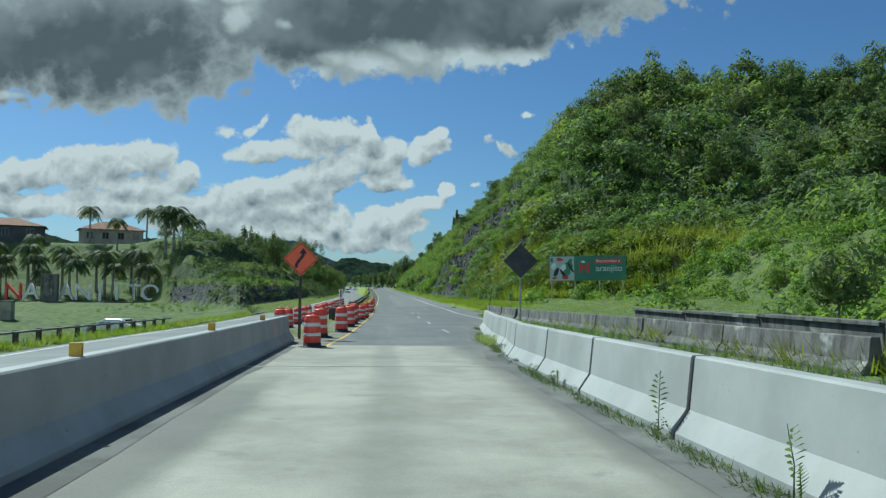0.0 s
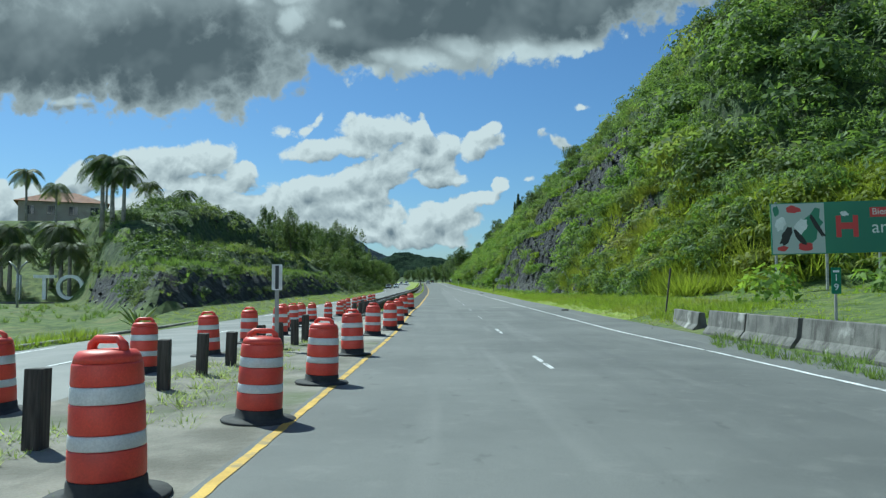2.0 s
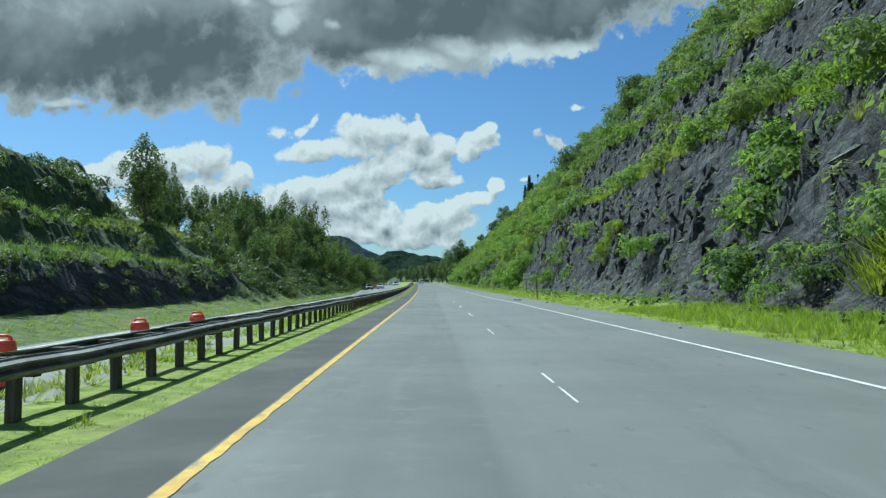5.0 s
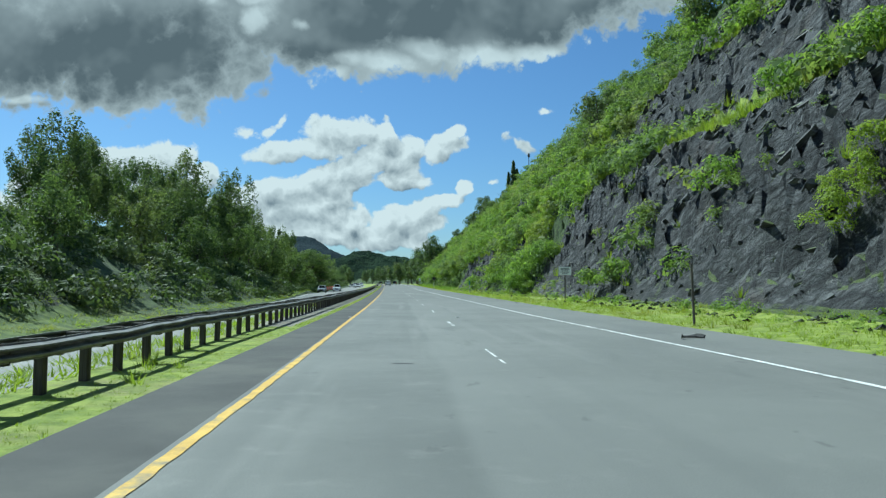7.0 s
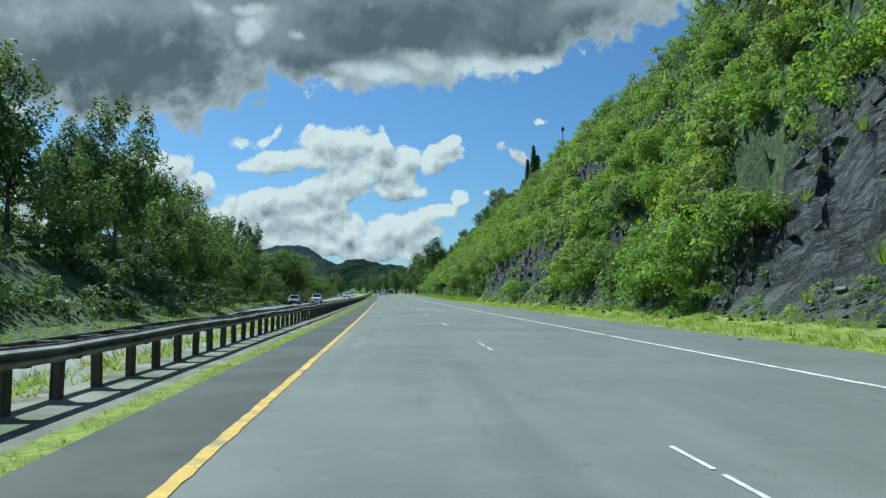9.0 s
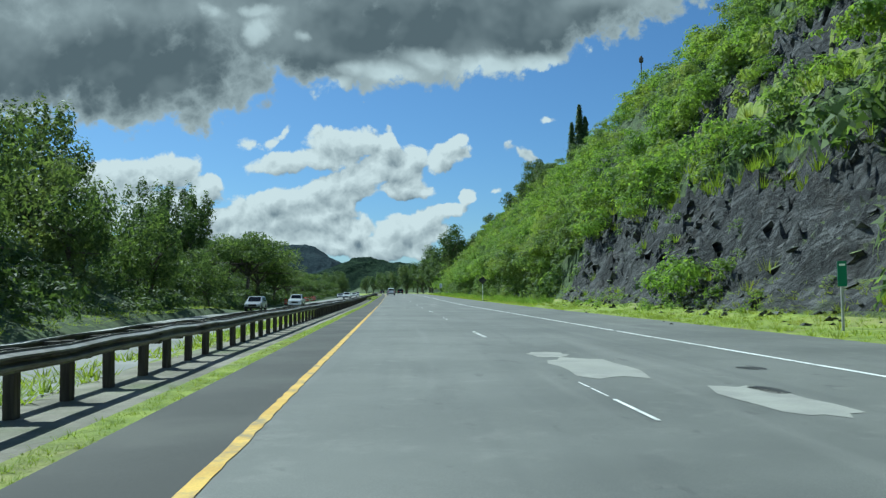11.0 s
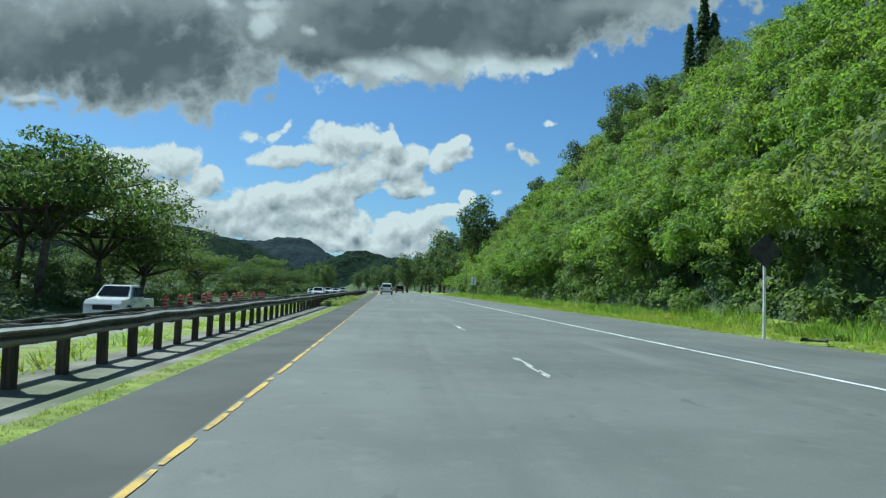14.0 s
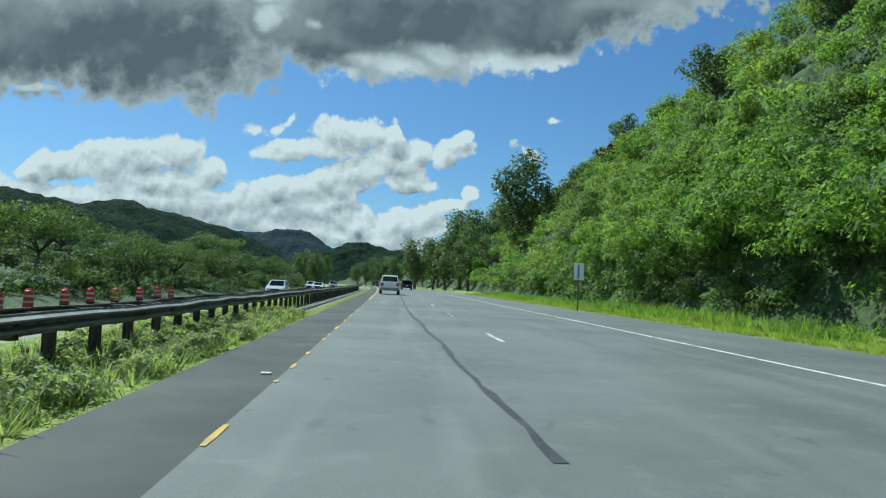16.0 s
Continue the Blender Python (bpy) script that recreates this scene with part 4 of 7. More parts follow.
def barrier(bm, line, flip=1, tall=1.0, end=0.0):
    """A barrier of the safety shape along (u, y) points; u is the foot on the road side."""
    rows = []
    for k, (u, y) in enumerate(line):
        f = 1.0 - end if k == len(line) - 1 else 1.0
        x, z = float(road_x(y)), float(road_z(y))
        rows.append([bm.verts.new((x + u + flip * a, y, z + b * tall * (f if b > 0.2 else 1))) for a, b in SAFETY])
    n = len(SAFETY)
    for p, q in zip(rows, rows[1:]):
        for k in range(n - 1):
            bm.faces.new((p[k], p[k + 1], q[k + 1], q[k]))
    bm.faces.new(rows[0])
    bm.faces.new(rows[-1][::-1])


def foot_right(y):
    return float(np.interp(y, (-60, 24, 28, 32, 36, 45), (3.78, 3.82, 4.25, 4.42, 4.82, 5.82)))


b_right = thing("concrete_barrier", "whitewashed concrete safety barrier with dark joints beside the deck", "barrier", at=Matrix())
seams = [-60, -53, -46, -39, -32, -25, -18, -11, -4, 3.2, 9.1, 12.9, 16.9, 20.3, 24.0, 28.0, 32.5, 38.0, 43.4]
for a, b in zip(seams, seams[1:]):
    bm = bmesh.new()
    barrier(bm, [(foot_right(y), y) for y in np.linspace(a + 0.055, b - 0.055, 4)], tall=1.14)
    part("barrier_panel", bm, WHITEWASH, b_right)
    bm = bmesh.new()
    barrier(bm, [(foot_right(y) + 0.03, y) for y in (b - 0.058, b + 0.058)], tall=1.11)
    part("joint", bm, TAR, b_right, "dark recessed joint")
bm = bmesh.new()
barrier(bm, [(foot_right(y), y) for y in (43.43, 43.9, 44.8)], end=0.65, tall=1.14)
part("end_nose", bm, YELLOW_LINE, b_right, "yellow painted nose")
b_left = thing("concrete_barrier", "whitewashed concrete safety barrier in shade with amber reflectors", "barrier", at=Matrix())
seams = [-60, -50, -40, -30, -20, -10, 0, 9.5, 19.4, 31.6]
for a, b in zip(seams, seams[1:]):
    bm = bmesh.new()
    barrier(bm, [(-2.4, y) for y in np.linspace(a + 0.012, b - 0.012, 4)], flip=-1, tall=1.06)
    part("barrier_panel", bm, WHITEWASH, b_left)
for y in (7.5, 13.3, 20.0, 26.5):
    bm = bmesh.new()
    box(bm, -0.07, 0.07, -0.03, 0.03, 0, 0.15, bevel=0.012)
    r = part("reflector", bm, YELLOW_LINE, b_left, "amber reflector block")
    r.matrix_world = place(-2.74, y, 0.868)
old = thing("parapet", "old stained concrete parapet overgrown with weeds", "parapet", at=Matrix())
edges = [20, 27, 34, 40.5, 46.5, 52.2, 57.2, 61.5, 65.2, 69.0, 72.4, 75.6]
for a, b in zip(edges, edges[1:]):
    bm = bmesh.new()
    barrier(bm, [(10.62 + 0.10 * math.sin(a), y) for y in (a + 0.05, (a + b) / 2, b - 0.05)], tall=1.0)
    part("parapet_panel", bm, OLD_CONCRETE, old)
bm = bmesh.new()
barrier(bm, [(10.75, 77.0), (10.95, 79.0), (11.2, 81.3)], tall=0.85)
tagged(part("concrete_block", bm, OLD_CONCRETE), "short dark concrete barrier block beside the verge", "barrier")
wall = thing("parapet", "tall stained ramp wall behind the bridge barrier", "parapet", at=Matrix())
for a, b in zip(range(-20, 40, 6), range(-14, 46, 6)):
    bm = bmesh.new()
    x, z = float(road_x(a)), float(road_z(a))
    box(bm, 12.6 + x, 12.95 + x, a + 0.04, b - 0.04, z - 0.3, z + 0.98, bevel=0.02)
    box(bm, 12.5 + x, 13.05 + x, a + 0.04, b - 0.04, z + 0.981, z + 1.09, bevel=0.02)
    part("wall_panel", bm, OLD_CONCRETE, wall)

# ---------------------------------------------------------------- guard rail in the median
WBEAM = [(0.0, -0.130), (0.0, -0.105), (0.08, -0.07), (0.08, -0.045), (0.0, -0.012), (0.0, 0.012), (0.08, 0.045), (0.08, 0.07), (0.0, 0.105), (0.0, 0.130)]


def beam(u, side, ys, height):
    """A W-beam panel along ys; side is the way it faces; height(y) is its middle."""
    bm = bmesh.new()
    rows = []
    for y in ys:
        x, z, h = float(road_x(y)), float(road_z(y)), height(y)
        squeeze = min(1.0, 0.25 + h)
        rows.append([bm.verts.new((x + u + side * a, y, z + h + b * squeeze)) for a, b in WBEAM] + [bm.verts.new((x + u + side * (a - 0.012), y, z + h + b * squeeze)) for a, b in reversed(WBEAM)])
    n = len(rows[0])
    for p, q in zip(rows, rows[1:]):
        for k in range(n):
            bm.faces.new((p[k], p[(k + 1) % n], q[(k + 1) % n], q[k]))
    bm.faces.new(rows[0])
    bm.faces.new(rows[-1][::-1])
    return bm


def mid_height(y):
    return 0.565 + 0.012 * math.sin(y * 0.7) + 0.010 * math.sin(y * 2.3)


rail = thing("guard_rail", "double galvanised guard rail on dark timber posts in the median", "guard rail", at=Matrix())
RAIL_U = -2.45
for k in range(52):
    a = 93.9 + 7.62 * k
    for side in (1, -1):
        part("rail_beam", beam(RAIL_U + side * 0.25, side, np.linspace(a, a + 7.66, 7), mid_height), STEEL, rail)
bm = bmesh.new()
box(bm, -0.055, 0.055, -0.075, 0.075, -0.25, 0.65, bevel=0.012)
post0 = part("post", bm, TIMBER, rail)
bm = bmesh.new()
box(bm, 0.058, 0.245, -0.07, 0.07, 0.44, 0.64, bevel=0.01)
block_r = part("blockout", bm, TIMBER, post0)
bm = bmesh.new()
box(bm, -0.245, -0.058, -0.07, 0.07, 0.44, 0.64, bevel=0.01)
block_l = part("blockout", bm, TIMBER, post0)
rng = random.Random(5)
for k in range(298):
    y = 94.3 + 1.272 * k + rng.uniform(-0.05, 0.05)
    m = place(RAIL_U, y, 0) @ pose(0, 0, 0, rng.uniform(-1.5, 1.5), rng.uniform(-1.5, 1.5), rng.uniform(-3, 3))
    if k == 0:
        post0.matrix_world = m
    else:
        copy_thing(post0, m)
# low kerb that goes on where the far rail ends
bm = bmesh.new()
prev = None
for y in np.arange(53.5, 96.1, 2.5):
    x, z = float(road_x(y)) - 12.05 - 0.5 * float(ease(y, 84, 96)), float(road_z(y)) + float(far_z(-11.6, y))
    now = [bm.verts.new((x + a, y, z + b)) for a, b in ((0.0, -0.2), (0.0, 0.09), (-0.03, 0.12), (-0.16, 0.12), (-0.18, -0.2))]
    if prev:
        for k in range(4):
            bm.faces.new((prev[k], prev[k + 1], now[k + 1], now[k]))
    prev = now
tagged(part("kerb", bm, PAD), "low pale concrete kerb between the oncoming road and the lawn", "kerb", kind="structure")
# free posts where the rail was taken away
bm = bmesh.new()
box(bm, -0.09, 0.09, -0.10, 0.10, -0.3, 0.72, bevel=0.014)
stump = tagged(part("timber_post", bm, TIMBER), "weathered square timber post standing alone in the median", "post", "median posts")
spots = [(-2.25, 34.3), (-2.3, 37.1), (-2.36, 39.0), (-2.45, 41.1), (-2.5, 43.0), (-2.7, 45.6), (-2.72, 47.6), (-2.85, 49.9), (-2.92, 52.2), (-2.95, 54.0), (-2.6, 56.7), (-2.95, 58.9), (-2.95, 61.2), (-3.0, 63.3), (-2.95, 65.1), (-2.94, 67.9), (-2.78, 69.3), (-2.65, 70.7), (-2.6, 72.1),
         (-2.9, 88.8), (-2.75, 90.1), (-2.62, 91.2), (-2.55, 92.4), (-2.9, 93.2)]
for k, (u, y) in enumerate(spots):
    m = place(u, y, rng.uniform(-0.06, 0.06)) @ pose(0, 0, 0, rng.uniform(-3, 3), rng.uniform(-3, 3), rng.uniform(-12, 12))
    if k == 0:
        stump.matrix_world = m
    else:
        copy_thing(stump, m)
for u, y, turn in ((-3.2, 90.2, 2.0), (-2.35, 86.6, -1.5)):
    loose = part("loose_rail", beam(0, 1, np.linspace(0, 6.4, 5), lambda y: 0.14 - float(road_z(y))), STEEL)
    loose.matrix_world = place(u, y, 0.0, turn)
    tagged(loose, "dismounted rusty guard rail length lying on the median", "guard rail", "loose rails")
# rail beyond the oncoming road
rail2 = thing("guard_rail", "galvanised guard rail along the far shoulder of the oncoming road", "guard rail", at=Matrix())
for k in range(11):
    a = -30 + 7.62 * k
    part("rail_beam", beam(-12.6, 1, np.linspace(a, a + 7.66, 3), lambda y: 0.13), STEEL, rail2)
bm = bmesh.new()
box(bm, -0.08, 0.08, -0.09, 0.09, -0.7, 0.20, bevel=0.012)
p2 = part("post", bm, TIMBER, rail2)
for k in range(44):
    m = place(-12.7, -29 + 1.9 * k, 0)
    if k == 0:
        p2.matrix_world = m
    else:
        copy_thing(p2, m)

# ---------------------------------------------------------------- traffic drums
def drum():
    d = thing("traffic_drum", "orange plastic traffic drum with white reflective bands and rubber base", "traffic drum", "median drums")
    steps = [(0.262, 0.145), (0.262, 0.34, ORANGE), (0.257, 0.44, BAND), (0.251, 0.635, ORANGE), (0.246, 0.75, BAND), (0.236, 0.90, ORANGE)]
    r0, z0 = steps[0]
    for r, z, mt in steps[1:]:
        bm = bmesh.new()
        lathe(bm, [(r0, z0 + 0.002), (r0 + 0.004, z0 + 0.012), (r + 0.004, z - 0.012), (r, z - 0.002)], 24)
        part("band" if mt is BAND else "shell", bm, mt, d, smooth=True, label="white reflective band" if mt is BAND else "")
        r0, z0 = r - 0.002, z
    bm = bmesh.new()
    lathe(bm, [(0.234, 0.900), (0.222, 0.945), (0.195, 0.975), (0.10, 0.985)], 24)
    part("lid", bm, ORANGE, d, smooth=True)
    bm = bmesh.new()
    path = [(-0.15, 0, 0.95), (-0.145, 0, 1.01), (-0.10, 0, 1.05), (0.10, 0, 1.05), (0.145, 0, 1.01), (0.15, 0, 0.95)]
    tube(bm, path, [0.040, 0.036, 0.030, 0.030, 0.036, 0.040], 8)
    part("handle", bm, ORANGE, d, smooth=True)
    bm = bmesh.new()
    lathe(bm, [(0.44, 0.0), (0.445, 0.010), (0.43, 0.028), (0.31, 0.036), (0.278, 0.055), (0.272, 0.13), (0.262, 0.145)], 24)
    part("base_ring", bm, RUBBER, d, "black rubber tyre ring", smooth=True)
    return d


drums = [(-1.5, 28.3), (-1.68, 33.8), (-1.12, 38.3), (-1.02, 44.7), (-1.0, 49.2), (-1.08, 54.8), (-0.76, 58.2), (-0.56, 61.8), (-0.64, 67.2), (-0.77, 74.5), (-0.38, 77.6), (-0.30, 81.8), (-0.42, 89.8), (-0.38, 100.2),
         (-3.75, 37.9), (-4.1, 43.9), (-4.3, 50.2), (-4.4, 55.0), (-4.5, 59.3), (-4.3, 63.9), (-4.2, 67.8), (-4.25, 72.0), (-4.05, 75.5), (-4.7, 79.3), (-5.1, 83.5), (-5.4, 87.3), (-5.6, 92.0), (-5.4, 96.8), (-5.4, 102.5), (-5.8, 107.6), (-6.1, 113.5), (-6.0, 117.8), (-6.0, 122.2), (-6.0, 127.1), (-6.0, 133.7), (-6.0, 138.7)]
drum0 = drum()
for k, (u, y) in enumerate(drums):
    lean = pose(0, 0, 0, rng.uniform(-2.0, 2.0), rng.uniform(-2.0, 2.0), rng.uniform(-22, 22))
    m = place(u, y, 0.008 if u > -1.1 and y > 60 else 0.0 if u > -2 else -0.01) @ lean
    if u < -3.9:
        m = place(u, y, float(far_z(u, y)) + 0.002) @ lean
    if u > -2 and 30 < y < 58:  # a taller make of drum at the taper
        m = m @ Matrix.Diagonal((1.03, 1.03, 1.1, 1.0))
    if k == 0:
        drum0.matrix_world = m
    else:
        copy_thing(drum0, m)
far_drums = [(-17.4, 388 + 4.2 * k) for k in range(13)]
for u, y in far_drums:
    d = copy_thing(drum0, place(u + rng.uniform(-0.3, 0.3), y, float(hill_left(np.array([-u]), np.array([y]))[0])) @ pose(0, 0, 0, 0, 0, rng.uniform(-60, 60)))
    tagged(d, "orange and white traffic drum on the far shoulder", "traffic drum", "far shoulder drums")


# ---------------------------------------------------------------- signs
def lettering(text, size, mat, parent, m, extrude=0.004, name="lettering"):
    cu = bpy.data.curves.new(name, "FONT")
    cu.body, cu.size, cu.extrude, cu.align_x, cu.align_y = text, size, extrude, "CENTER", "CENTER"
    tmp = bpy.data.objects.new("tmp", cu)
    scene.collection.objects.link(tmp)
    me = bpy.data.meshes.new_from_object(tmp.evaluated_get(bpy.context.evaluated_depsgraph_get()))
    bpy.data.objects.remove(tmp)
    me.materials.clear()
    me.materials.append(mat)
    ob = link_mesh(name, me, parent)
    ob.matrix_basis = m
    return ob


FACE = pose(0, 0, 0, 90, 0, 0)          # a thing drawn in x, y stands up and looks towards -y


def plate(w, h, depth=0.02, round_by=0.03):
    bm = bmesh.new()
    box(bm, -w / 2, w / 2, -depth / 2, depth / 2, -h / 2, h / 2)
    es = [e for e in bm.edges if abs(e.verts[0].co.y - e.verts[1].co.y) > depth * 0.5]
    bmesh.ops.bevel(bm, geom=es, offset=round_by, segments=3, affect="EDGES", profile=0.5)
    return bm


def pole(h, r=0.03, square=False):
    bm = bmesh.new()
    if square:
        box(bm, -r, r, -r, r, -0.3, h, bevel=0.006)
    else:
        lathe(bm, [(r, -0.3), (r, h - 0.01), (r * 0.6, h)], 10)
    return bm


def bars(parent, rows, mat, x=0.0, z=0.0):
    """Unreadable writing as plain bars: (x, z, width, height)."""
    for bx, bz, w, h in rows:
        bm = bmesh.new()
        box(bm, bx - w / 2 + x, bx + w / 2 + x, -0.016, -0.011, bz - h / 2 + z, bz + h / 2 + z)
        part("writing_bar", bm, mat, parent)


sign = thing("warning_sign", "orange diamond sign with black winding arrow on timber post", "road sign", at=place(-2.42, 33.3, 0, 3))
part("post", pole(3.4, 0.05, True), TIMBER, sign)
panel = part("panel", plate(0.91, 0.91), SIGN_ORANGE, sign)
panel.matrix_basis = pose(0, -0.08, 2.93, 0, 45, 0)
bm = bmesh.new()
curve_pts = [(-0.16, -0.33), (-0.15, -0.20), (-0.06, -0.06), (0.03, 0.05), (0.09, 0.14), (0.09, 0.22)]
prev = None
for k, (x, z) in enumerate(curve_pts):
    a, b = Vector(curve_pts[max(k - 1, 0)]), Vector(curve_pts[min(k + 1, 5)])
    t = (b - a).normalized()
    n = Vector((-t.y, t.x)) * 0.055
    now = (bm.verts.new((x + n.x, -0.095, z + n.y)), bm.verts.new((x - n.x, -0.095, z - n.y)))
    if prev:
        bm.faces.new((prev[0], prev[1], now[1], now[0]))
    prev = now
bm.faces.new([bm.verts.new((x, -0.095, z)) for x, z in ((-0.05, 0.20), (0.23, 0.20), (0.09, 0.42))])
part("arrow", bm, BLACK, sign).matrix_basis = pose(0, 0, 2.93)
for a in range(4):
    bm = bmesh.new()
    box(bm, -0.40, 0.40, -0.013, -0.0105, 0.405, 0.425)
    part("border", bm, BLACK, panel).matrix_basis = pose(0, 0, 0, 0, 90 * a, 0)
back = thing("warning_sign", "unpainted back of a diamond sign, shade put into its colour, on a steel post", "road sign", at=place(5.85, 33.2, 0, -4))
part("post", pole(3.6, 0.035), POLE, back)
# bare metal with its shade put into a near-black colour; also dark print
SHADE_METAL = material("shade_metal_and_print", speckled((0.028, 0.031, 0.034), (0.050, 0.054, 0.058), 2.0, (0.025, 0.025, 0.025), 1.5, 0.5), 0.6, metal=0.2)
pn = part("panel", plate(0.93, 0.93), SHADE_METAL, back)
pn.matrix_basis = pose(0, -0.06, 2.97, 0, 45, 0)
for z in (2.77, 3.17):
    bm = bmesh.new()
    box(bm, -0.25, 0.25, -0.02, 0.04, z - 0.02, z + 0.02, bevel=0.004)
    part("bracket", bm, SHADE_METAL, back)

mark = thing("object_marker", "tall white and grey marker panel on a steel post", "road sign", at=place(-2.75, 68.7, 0, 8))
part("post", pole(2.1, 0.05, True), POLE, mark)
pn = part("panel", plate(0.26, 0.66, 0.02, 0.02), WHITE, mark)
pn.matrix_basis = pose(0, -0.07, 1.85)
bm = bmesh.new()
box(bm, -0.045, 0.045, -0.016, -0.011, -0.30, 0.30)
part("stripe", bm, SHADE_METAL, pn)


def marker(u, y, turn, text, base):
    s = thing("kilometre_marker", "small green kilometre marker with white figures on a steel post", "road sign", at=place(u, y, base, turn))
    part("post", pole(1.45, 0.03, True), POLE, s)
    p = part("panel", plate(0.24, 0.68, 0.015, 0.02), GREEN_SIGN, s)
    p.matrix_basis = pose(0, -0.045, 1.45)
    bars(p, [(0, 0.24, 0.15, 0.055)], WHITE)
    for k, ch in enumerate(text):
        lettering(ch, 0.24, WHITE, p, pose(0, -0.012, 0.07 - 0.24 * k) @ FACE, 0.003)


marker(11.6, 68.6, -6, "19", 0.35)
marker(13.2, 270.5, -8, "", 0.15)
info = thing("roadside_sign", "weathered white sign with faded writing on a timber post", "road sign", at=place(15.2, 217.0, 0.1, -14))
part("post", pole(2.2, 0.04, True), TIMBER, info)
pn = part("panel", plate(0.95, 0.66, 0.015, 0.02), WHITE, info)
pn.matrix_basis = pose(0, -0.055, 2.35)
bars(pn, [(0, 0.20, 0.66, 0.05), (0, 0.10, 0.72, 0.045), (0, 0.0, 0.60, 0.045), (0, -0.10, 0.70, 0.045), (0, -0.20, 0.5, 0.04)], SHADE_METAL)
info2 = thing("roadside_sign", "upright white and blue sign on a dark post", "road sign", at=place(12.0, 415.0, 0.3, -6))
part("post", pole(2.0, 0.035, True), TIMBER, info2)
pn = part("panel", plate(0.56, 0.98, 0.015, 0.02), WHITE, info2)
pn.matrix_basis = pose(0, -0.05, 1.95)
BLUE = material("blue_sheeting", (0.05, 0.16, 0.38), 0.4)
bm = bmesh.new()
box(bm, -0.07, 0.03, -0.016, -0.0105, -0.40, 0.40)
part("blue_field", bm, BLUE, pn)
dark_back = thing("roadside_sign", "dark back of a diamond road sign on a slim pale post", "road sign", at=place(12.35, 343.1, 0.1, -6))
part("post", pole(2.25, 0.035, True), WHITE, dark_back)
# shade on the sign's back is put in as a near-black panel
part("panel", plate(0.70, 0.70), RUBBER, dark_back).matrix_basis = pose(0, -0.06, 2.45, 0, 45, 0)
for u, y, h, mt, lab in ((11.5, 181.8, 1.95, TIMBER, "thin grey timber delineator post at the verge"), (12.0, 84.5, 2.4, TIMBER, "leaning thin steel pole in the grass")):
    d = part("delineator_post", pole(h, 0.035, True), mt)
    d.matrix_world = place(u, y, 0.1) @ pose(0, 0, 0, 2, -3 if y < 200 and y > 100 else 6 if y < 100 else 0, 0)
    tagged(d, lab, "post")

# ---------------------------------------------------------------- billboard
bill = thing("billboard", "green welcome billboard with red and white lettering on steel posts", "billboard", at=pose(24.3, 90.6, 1.4, 0, 0, -6))
BILL_GREEN = material("billboard_green", lambda n, p: n.mix(n.smooth(n.noise(p, 0.22, 2), 0.3, 0.7), (0.035, 0.165, 0.105), (0.050, 0.205, 0.120)), 0.45)
PINK = material("billboard_red", (0.50, 0.040, 0.045), 0.5)
CREAM = material("billboard_pale", (0.42, 0.47, 0.46), 0.5)
for x in (-4.1, -1.4, 1.4, 4.1):
    part("post", pole(4.9, 0.06, True), POLE, bill).matrix_basis = pose(x, 0.12, 0)
face = part("panel", plate(8.8, 2.85, 0.08, 0.02), BILL_GREEN, bill)
face.matrix_basis = pose(0, 0, 3.5, 0, -1.5, 0)


def blob(mat, x, z, w, h, turn, k, seed):
    r = random.Random(seed)
    bm = bmesh.new()
    vs = []
    for i in range(14):
        a = 2 * math.pi * i / 14
        f = r.uniform(0.7, 1.1)
        vs.append(bm.verts.new((0.5 * w * f * math.cos(a), 0, 0.5 * h * f * math.sin(a))))
    bm.faces.new(vs)
    part("printed_shape", bm, mat, face).matrix_basis = pose(x, -0.044 - 0.0015 * k, z, 0, turn, 0)


bm = bmesh.new()
box(bm, -4.35, -1.55, -0.0435, -0.0405, -1.38, 1.38)
part("printed_field", bm, CREAM, face)
for k, (mt, x, z, w, h, a) in enumerate(((PINK, -3.2, 1.05, 0.9, 0.5, 0), (BLACK, -3.6, -0.4, 0.5, 1.3, 25), (WHITE, -3.9, 0.3, 0.6, 0.9, 10), (BILL_GREEN, -2.3, 0.0, 1.1, 2.2, 20), (BLACK, -1.95, 0.1, 0.3, 1.7, -30), (PINK, -2.6, -1.0, 0.9, 0.5, 0), (WHITE, -2.8, 0.1, 0.7, 1.0, 30), (BLACK, -2.9, -0.5, 0.35, 1.2, -35), (PINK, -3.8, -1.1, 0.6, 0.35, 0), (BILL_GREEN, -4.1, 1.0, 0.4, 0.6, 0))):
    blob(mt, x, z, w, h, a, k, 300 + k)
for x0, x1, z0, z1 in ((-0.95, -0.68, -0.55, 0.65), (-0.05, 0.22, -0.55, 0.65), (-0.70, -0.03, -0.1, 0.25)):
    bm = bmesh.new()
    box(bm, x0, x1, -0.047, -0.041, z0, z1)
    part("printed_letter_shape", bm, PINK, face)
blob(WHITE, -0.5, 0.75, 0.5, 0.3, 10, 9, 77)
bm = bmesh.new()
box(bm, 0.85, 3.85, -0.045, -0.041, 0.52, 1.05)
part("printed_bar", bm, PINK, face)
lettering("Bienvenidos a", 0.50, WHITE, face, pose(2.35, -0.047, 0.80) @ FACE)
lettering("aranjito", 1.0, WHITE, face, pose(2.45, -0.045, -0.05) @ FACE)

